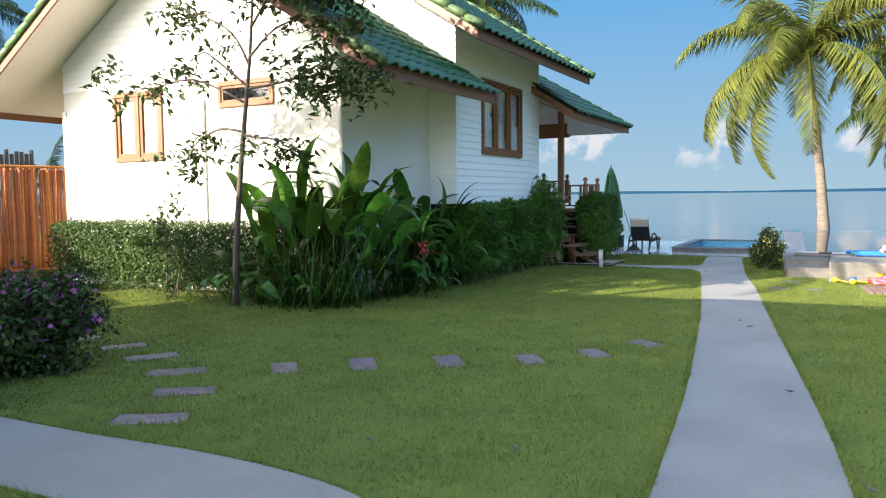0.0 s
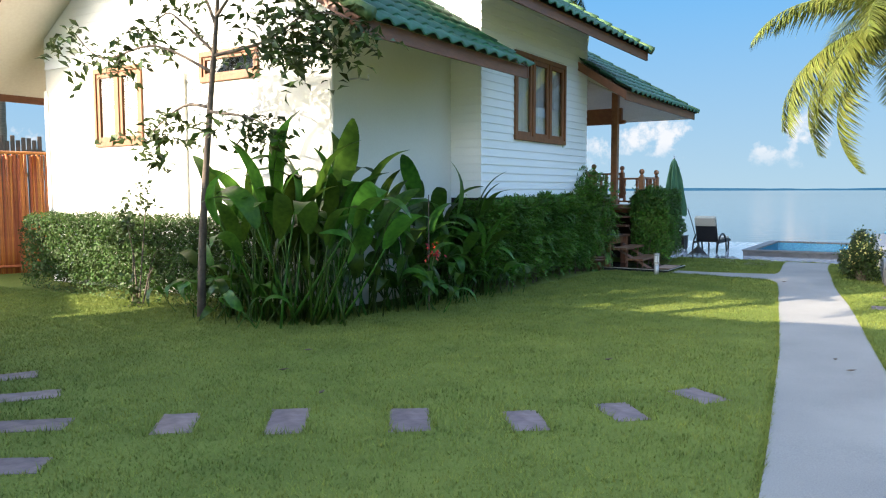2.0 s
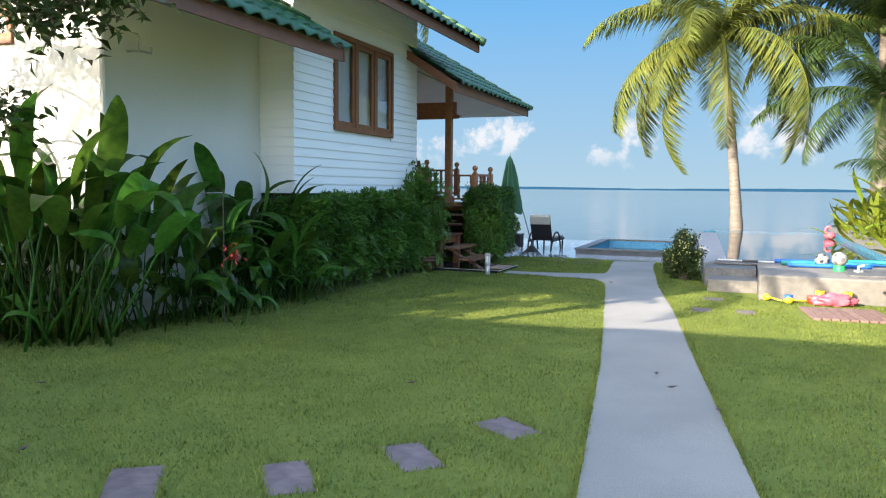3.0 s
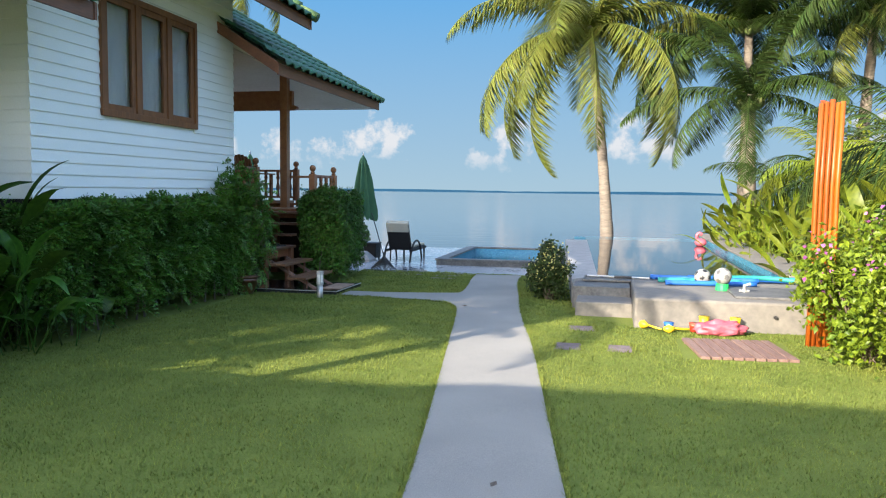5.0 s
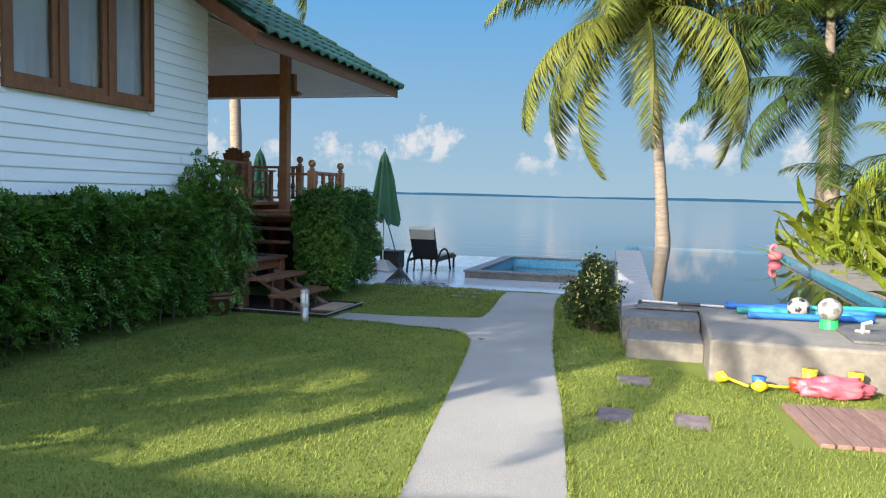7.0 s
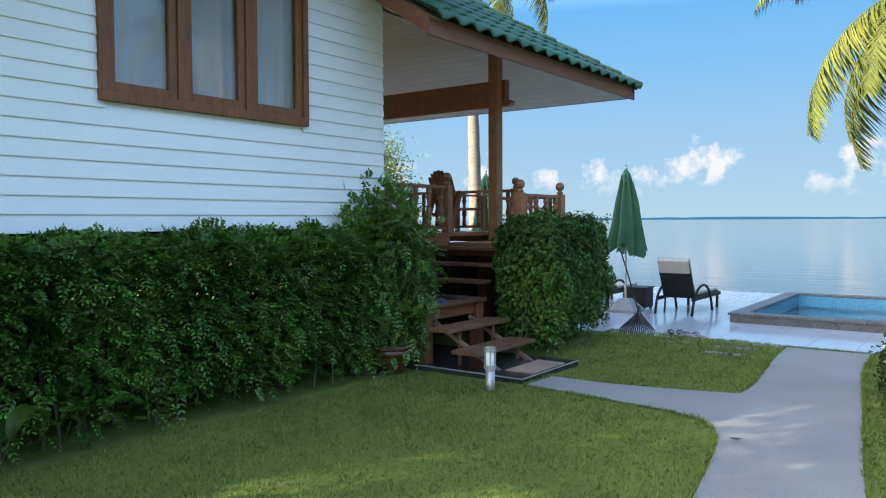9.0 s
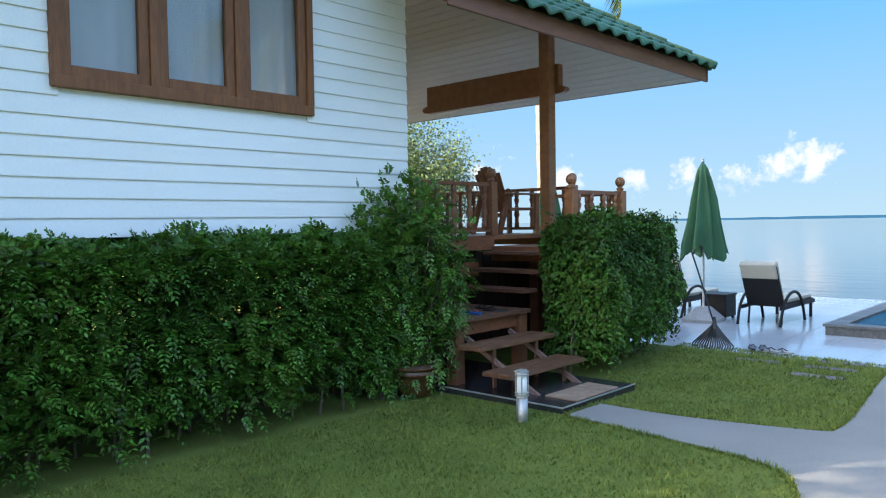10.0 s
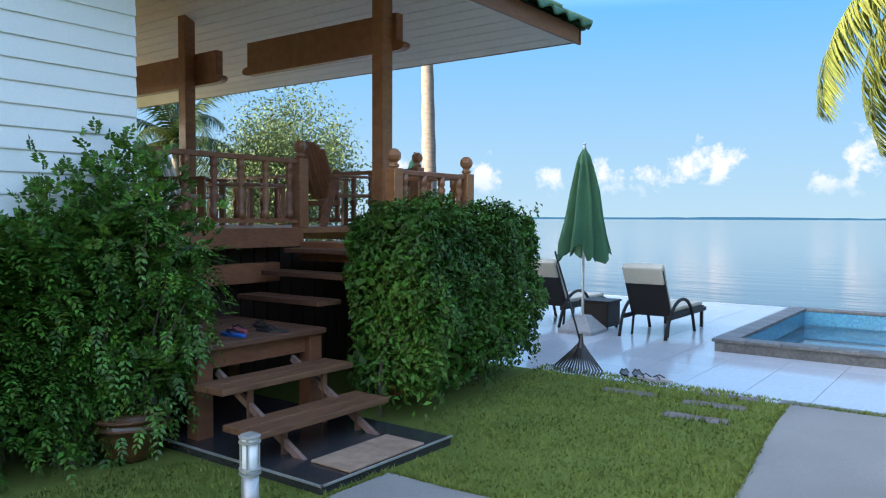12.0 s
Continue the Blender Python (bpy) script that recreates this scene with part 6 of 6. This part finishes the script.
def chair(x, y, turn, label, seat_mat):
    o = thing("porch_chair", label, "chair", x, y, DECK_Z, group="chairs on the porch", turn=turn)
    part("seat", box_bm(-0.27, 0.27, -0.25, 0.28, 0.34, 0.38, bevel=0.01), seat_mat, o)
    for k in range(7):
        ob = part("back_slat", box_bm(-0.265 + 0.078 * k, -0.20 + 0.078 * k, -0.012, 0.012, 0, 0.70 - 0.012 * (k - 3) ** 2, bevel=0.004), M_STAIN if seat_mat == M_STAIN or k % 2 else seat_mat, o)
        ob.location, ob.rotation_euler = (0, -0.24, 0.32), (radians(20), 0, 0)
    for s in (-1, 1):
        part("armrest", box_bm(s * 0.32 - 0.05, s * 0.32 + 0.05, -0.38, 0.33, 0.56, 0.59, bevel=0.01), M_STAIN, o)
        part("leg", box_bm(s * 0.30 - 0.025, s * 0.30 + 0.025, 0.22, 0.29, 0, 0.56), M_STAIN, o)
        ob = part("leg", box_bm(s * 0.30 - 0.025, s * 0.30 + 0.025, -0.04, 0.04, -0.02, 0.65), M_STAIN, o)
        ob.location, ob.rotation_euler = (0, -0.48, 0.02), (radians(-18), 0, 0)
    o.scale = (0.93, 0.93, 0.93)
    part("cross_bar", box_bm(-0.3, 0.3, -0.33, -0.28, 0.24, 0.30), M_STAIN, o)
    return o


chair(-7.70, 20.12, -10, "reddish slatted wooden armchair on the porch", M_STAIN)
chair(-9.35, 19.35, -60, "wooden armchair with white and purple striped cushion", M_CURTAIN)
pt = thing("porch_table", "low dark wooden table between the porch chairs", "table", -9.2, 20.0, DECK_Z)
part("tabletop", box_bm(-0.35, 0.35, -0.35, 0.35, 0.46, 0.50, bevel=0.008), M_STAIN, pt)
for x in (-0.3, 0.3):
    for y in (-0.3, 0.3):
        part("leg", box_bm(x - 0.03, x + 0.03, y - 0.03, y + 0.03, 0, 0.46), M_STAIN, pt)


def sandal(x, y, z, turn, mat, label):
    o = thing("flip_flop", label, "sandal", x, y, z, turn=turn, group="sandals")
    bm = bmesh.new()
    out = [(0.045 * math.cos(a) * (1.0 if math.sin(a) > 0 else 0.8), 0.13 * math.sin(a)) for a in np.linspace(0, 2 * math.pi, 17)[:-1]]
    slab(bm, out, 0.018, 0.018)
    part("sole", bm, mat, o)
    part("strap", tube_bm([(-0.042, -0.02, 0.018), (-0.02, 0.03, 0.045), (0.0, 0.08, 0.02), (0.02, 0.03, 0.045), (0.042, -0.02, 0.018)], 0.006, 5), M_BLACK, o)


gs = ground_z(-4.5, 20.8) + 0.03
for x, y, a in ((-4.66, 20.86, 30), (-4.55, 20.90, 20), (-4.40, 20.76, 60), (-4.27, 20.78, 75)):
    sandal(x, y, gs, a, M_BLACK if x < -4.5 else M_GREY, "dark rubber flip-flop on the grass edge")
for x, y, a, m in ((-6.05, 17.35, 90, M_PLAINBLUE), (-6.2, 17.5, 80, M_PINK), (-6.0, 17.65, 110, M_BLACK), (-6.25, 17.75, 70, M_BLACK)):
    sandal(x, y, 0.516, a, m, "rubber flip-flop on the stair landing")

# ---- pool-side toys ----
def noodle(pts, mat, label):
    o = thing("pool_noodle", label, "pool noodle", group="foam noodles on the pool edge")
    part("foam", tube_bm(smooth_line(pts, 5), 0.035, 10), mat, o, smooth=True)


noodle([(0.05, 17.05, 0.285), (0.7, 17.0, 0.285), (1.5, 16.95, 0.285)], M_PLAINBLUE, "blue foam pool noodle on the pool edge")
noodle([(0.14, 16.72, 0.285), (0.7, 16.75, 0.285), (1.25, 16.72, 0.285)], M_AQUA, "aqua foam pool noodle on the plinth")
noodle([(0.22, 16.40, 0.285), (0.8, 16.46, 0.285), (1.4, 16.55, 0.285)], M_PLAINBLUE, "blue foam pool noodle on the plinth")
noodle([(0.6, 17.35, 0.262), (1.4, 17.38, 0.262), (2.2, 17.3, 0.262)], M_PLAINBLUE, "blue foam pool noodle on the pool edge")
noodle([(0.9, 16.9, 0.315), (1.6, 17.1, 0.315), (2.3, 16.9, 0.285)], M_AQUA, "aqua foam pool noodle on the pool edge")
pp = thing("telescopic_pole", "grey telescopic pool pole on the coping", "pool pole")
part("shaft", tube_bm([(-0.85, 17.35, 0.238), (0.05, 17.25, 0.238)], 0.016, 8), M_STEEL, pp)
part("grip", tube_bm([(-0.45, 17.306, 0.238), (-0.2, 17.278, 0.238)], 0.022, 8), M_BLACK, pp)


def football(x, y, z, spots, label, turn):
    o = thing("football", label, "ball", x, y, z, turn=turn, group="balls on the pool plinth")
    bm = bmesh.new()
    bmesh.ops.create_uvsphere(bm, u_segments=24, v_segments=14, radius=0.11)
    part("skin", bm, M_BALL, o, smooth=True)
    ph = (1 + 5 ** 0.5) / 2
    for v in [(0, s, t * ph) for s in (1, -1) for t in (1, -1)] + [(s, t * ph, 0) for s in (1, -1) for t in (1, -1)] + [(t * ph, 0, s) for s in (1, -1) for t in (1, -1)]:
        c = Vector(v).normalized()
        u = c.orthogonal().normalized()
        w = c.cross(u)
        bm = bmesh.new()
        ring = [bm.verts.new((c * 0.97 + (u * math.cos(k * 1.2566) + w * math.sin(k * 1.2566)) * 0.34).normalized() * 0.1115) for k in range(5)]
        mid = bm.verts.new(c * 0.1125)
        for k in range(5):
            bm.faces.new((ring[k], ring[(k + 1) % 5], mid))
        part("patch", bm, spots, o)
    return o


football(0.72, 16.62, 0.355, M_BLACK, "white football with black patches on the plinth", 20)
football(0.90, 16.05, 0.43, M_DARKSTONE, "white ball with pale grey patches", 50)
cup = thing("green_cup", "small green plastic ring under a ball", "toy", 0.90, 16.05, 0.245)
bm = bmesh.new()
turned(bm, [(0.07, 0.0), (0.085, 0.005), (0.08, 0.09), (0.075, 0.09)], 14)
part("wall", bm, M_GREEN, cup)
tap = thing("pool_tap", "small chrome tap fitting on the plinth", "tap", 1.12, 15.75, 0.245)
part("stem", tube_bm([(0, 0, 0), (0, 0, 0.11), (0.07, 0, 0.13)], 0.022, 8), M_STEEL, tap)
part("valve", tube_bm([(-0.06, 0.02, 0.04), (0.06, 0.02, 0.04)], 0.016, 8), M_STEEL, tap)
inlet = thing("overflow_pipe", "small dark pipe end in the plinth face", "pipe", 1.35, 15.03, 0.08)
part("pipe", tube_bm([(0, 0.02, 0), (0, -0.03, 0)], 0.022, 10), M_BLACK, inlet)


def sand_toy(name, label, x, y, build, mat, turn=0):
    o = thing(name, label, "toy", x, y, ground_z(x, y) + 0.02, turn=turn, group="beach toys on the lawn")
    bm = bmesh.new()
    build(bm)
    part("body", bm, mat, o, smooth=True)


def bucket(bm):
    turned(bm, [(0.04, 0), (0.055, 0.09), (0.062, 0.095), (0.058, 0.10), (0.04, 0.015), (0.0, 0.015)], 16)


def tall_bucket(bm):
    turned(bm, [(0.04, 0), (0.055, 0.155), (0.064, 0.16), (0.06, 0.168), (0.04, 0.015), (0.0, 0.015)], 16)


def spade(bm):
    tube(bm, [(0, -0.15, 0.02), (0, 0.02, 0.03), (0, 0.1, 0.04)], 0.012, 6)
    tube(bm, [(0, 0.08, 0.03), (0, 0.15, 0.03), (0, 0.21, 0.03)], [0.02, 0.055, 0.02], 8)


def folded(bm):
    """A slack, crumpled heap of soft plastic."""
    bmesh.ops.create_icosphere(bm, subdivisions=4, radius=1)
    for v in bm.verts:
        k = 1 + 0.35 * noise.noise(v.co * 2.1) + 0.2 * noise.noise(v.co * 5.3)
        v.co = Vector((v.co.x * 0.27 * k, v.co.y * 0.13 * k, max(-0.01, 0.05 + v.co.z * 0.10 * k)))


sand_toy("toy_spade", "yellow plastic toy spade on the grass", -0.02, 14.88, spade, M_YELLOW, 40)
sand_toy("toy_bucket", "small blue plastic toy bucket", 0.16, 14.80, bucket, M_PLAINBLUE)
sand_toy("toy_spade", "yellow plastic toy rake on the grass", 0.30, 14.80, spade, M_YELLOW, 110)
sand_toy("toy_bucket", "small red plastic toy bucket", 0.44, 14.82, bucket, M_RED)
sand_toy("pink_beach_bag", "crumpled pink plastic inflatable on the grass", 0.72, 14.78, folded, M_PINK, 5)
sand_toy("toy_bucket", "tall yellow plastic toy bucket behind a pink heap", 0.90, 14.92, tall_bucket, M_YELLOW)
sand_toy("toy_bucket", "tall yellow plastic toy bucket behind a pink heap", 0.56, 14.93, tall_bucket, M_YELLOW)
fl = thing("pool_float", "pink inflatable ring float by the pool edge", "float", 1.72, 26.0, POOL_Z - 0.06)
bm = bmesh.new()
bmesh.ops.create_uvsphere(bm, u_segments=20, v_segments=12, radius=0.15, matrix=Matrix.Translation((0, 0, 0.1)) @ Matrix.Diagonal((1, 1, 0.7, 1)))
part("ring", bm, M_PINK, fl, smooth=True)
part("neck", tube_bm(smooth_line([(-0.05, 0, 0.14), (-0.10, 0, 0.26), (-0.04, 0, 0.34), (0.03, 0, 0.30)], 5), 0.04, 10), M_PINK, fl, smooth=True)

# duck board in the lawn
db = thing("duck_board", "weathered reddish-brown slatted wooden deck mat in the lawn", "deck mat", 0.26, 14.28, ground_z(0.6, 13.9) + 0.005, turn=6)
for k in range(9):
    part("slat", box_bm(0.102 * k, 0.102 * k + 0.086, -0.95, 0.0, 0.0, 0.03, bevel=0.004), M_DECK, db)
for y in (-0.15, -0.8):
    part("bearer", box_bm(0.0, 0.9, y - 0.03, y + 0.03, -0.05, -0.002), M_DECK, db)

# ---- stepping stones ----
def stone(x, y, L, W, turn, seed):
    rg = random.Random(seed)
    o = thing("stepping_stone", "flat purple-grey slate stepping stone set in grass", "stepping stone", x, y, ground_z(x, y), group="stepping stones", turn=turn)
    bm = bmesh.new()
    out = []
    for (ax, ay), (bx, by) in zip(((-1, -1), (1, -1), (1, 1), (-1, 1)), ((1, -1), (1, 1), (-1, 1), (-1, -1))):
        for k in range(4):
            t = k / 4
            out.append(((ax + (bx - ax) * t) * L / 2 + rg.gauss(0, 0.006), (ay + (by - ay) * t) * W / 2 + rg.gauss(0, 0.006)))
    slab(bm, out, 0.003, 0.06)
    part("slab", bm, M_SLATE, o)


k = 0
for quad in (((-4.45, 5.1), (-4.26, 5.25), (-4.55, 5.57), (-4.74, 5.43)), ((-3.86, 5.48), (-3.66, 5.63), (-4.0, 6.07), (-4.19, 5.9)), ((-3.21, 5.93), (-3.02, 6.11), (-3.32, 6.52), (-3.52, 6.35)),
             ((-2.54, 6.38), (-2.38, 6.53), (-2.65, 6.87), (-2.87, 6.7)), ((-2.06, 6.89), (-1.94, 7.09), (-2.23, 7.39), (-2.37, 7.26)), ((-1.71, 7.65), (-1.59, 7.85), (-1.91, 8.07), (-2.03, 7.89))):
    (ax, ay), (bx, by), (cx, cy), (dx, dy) = quad
    stone((ax + bx + cx + dx) / 4, (ay + by + cy + dy) / 4, math.hypot(cx - bx, cy - by), max(0.25, math.hypot(bx - ax, by - ay)), math.degrees(math.atan2(cy - by, cx - bx)), k)
    k += 1
for x, y, a, L in ((-4.28, 3.63, 30, 0.53), (-4.66, 4.30, 37, 0.5), (-5.27, 4.78, 43, 0.52), (-6.02, 5.16, 55, 0.5), (-6.75, 5.42, 62, 0.46), (-7.60, 5.50, 80, 0.46), (-8.3, 5.58, 85, 0.4)):
    stone(x, y, L, 0.26, a, k)
    k += 1
for x, y, L, W, a in ((-4.36, 20.25, 0.5, 0.16, 3), (-3.62, 20.22, 0.5, 0.16, 4), (-3.6, 19.72, 0.5, 0.16, 5), (-3.62, 20.62, 0.5, 0.14, 4), (-0.92, 13.65, 0.26, 0.36, 0), (-0.40, 13.66, 0.25, 0.36, 0), (-0.83, 14.79, 0.3, 0.34, 5)):
    stone(x, y, L, W, a, k)
    k += 1
rg = random.Random(9)
for k in range(14):
    x, y = rg.uniform(-6, 1.0), rg.uniform(3.5, 17)
    o = thing("fallen_leaf", "curled brown fallen leaf on the lawn", "leaf", x, y, ground_z(x, y) + 0.035, turn=rg.uniform(0, 360), group="fallen leaves")
    bm = bmesh.new()
    v = [bm.verts.new(c) for c in ((-0.05, 0, 0.01), (0, 0.02, 0.012), (0.05, 0, 0.015), (0, -0.02, 0.014), (0, 0, 0.0))]
    for a, b in ((0, 1), (1, 2), (2, 3), (3, 0)):
        bm.faces.new((v[a], v[b], v[4]))
    part("blade", bm, M_BARK, o)

# ---- grass ----
rng = np.random.default_rng(1)
LAWN = [(-17, 3.3), (-5.3, 3.3), (-5.3, 0.0), (0.3, -0.5), (3.6, -0.5), (3.6, 15.05), (-0.2, 15.05), (-0.9, 15.8), (-0.95, 17), (-1.5, 20.6), (-5.6, 21.0), (-5.1, 18.0), (-5.9, 16.4), (-5.9, 12.3), (-7.0, 9.0), (-13.8, 8.7), (-15.9, 9.2)]
N = 1500000
x, y = rng.uniform(-17, 3.6, N), rng.uniform(-0.5, 21.0, N)
ok = inside(x, y, LAWN) & ~inside(x, y, PATH)
near = np.hypot(x + 1.5, y - 8.0)
ok &= rng.random(N) < np.clip(1.65 - near / 13, 0.35, 1)
ok &= ~((x > -7.4) & (x < -4.64) & (y > 16.8) & (y < 18.05)) & ~((x > 0.2) & (x < 1.3) & (y > 13.3) & (y < 14.4))
lip = np.zeros(N, bool)
for o in [o for o in scene.objects if o.name.startswith("stepping_stone")]:
    dx, dy = x - o.location.x, y - o.location.y
    c, s = math.cos(-o.rotation_euler.z), math.sin(-o.rotation_euler.z)
    me = next(q for q in scene.objects if q.parent == o).data
    hx, hy = max(v.co.x for v in me.vertices), max(v.co.y for v in me.vertices)
    ok &= ~((np.abs(dx * c - dy * s) < hx - 0.018) & (np.abs(dx * s + dy * c) < hy - 0.018))
    lip |= (np.abs(dx * c - dy * s) < hx + 0.035) & (np.abs(dx * s + dy * c) < hy + 0.035)
x, y, near, lip = x[ok], y[ok], near[ok], lip[ok]
inner = len(x)
ring = np.array(PATH + PATH[:1])
seg = np.hypot(*np.diff(ring, axis=0).T)
at = rng.uniform(0, seg.sum(), 60000)
cum = np.concatenate([[0], np.cumsum(seg)])
ex = np.interp(at, cum, ring[:, 0]) + rng.normal(0, 0.022, len(at))
ey = np.interp(at, cum, ring[:, 1]) + rng.normal(0, 0.022, len(at))
ok = inside(ex, ey, LAWN) & ~inside(ex, ey, PATH) & ~((ex > -7.4) & (ex < -4.64) & (ey > 16.8) & (ey < 18.05))
x, y = np.concatenate([x, ex[ok]]), np.concatenate([y, ey[ok]])
near = np.concatenate([near, np.hypot(ex[ok] + 1.5, ey[ok] - 8.0)])
n = len(x)
zb = 0.0040 * x - 0.00776 * y - 0.004
tuft = np.array([noise.noise((a * 1.7, b * 1.7, 0)) + 0.9 * noise.noise((a * 6.5, b * 6.5, 4)) for a, b in zip(x, y)])
hgt = rng.uniform(0.014, 0.032, n) * np.clip(1 + 0.38 * tuft, 0.6, 1.4)
hgt[inner:] *= 1.35
hgt[:inner][lip] *= 1.9
ang = rng.uniform(0, 6.283, n)
lean = rng.uniform(0.2, 1.3, n) * hgt
wid = rng.uniform(0.0025, 0.005, n) * (1 + np.clip(near - 5, 0, 12) * 0.13)
cx, sx = np.cos(ang), np.sin(ang)
v = np.stack([np.stack([x - sx * wid, y + cx * wid, zb], 1), np.stack([x + sx * wid, y - cx * wid, zb], 1), np.stack([x + cx * lean, y + sx * lean, zb + hgt], 1)], 1).reshape(-1, 3)
tagged(part("grass", quick_mesh("grass", v, np.arange(3 * n).reshape(-1, 3), M_GRASS), None), "short green lawn grass blades", "grass", kind="stuff")
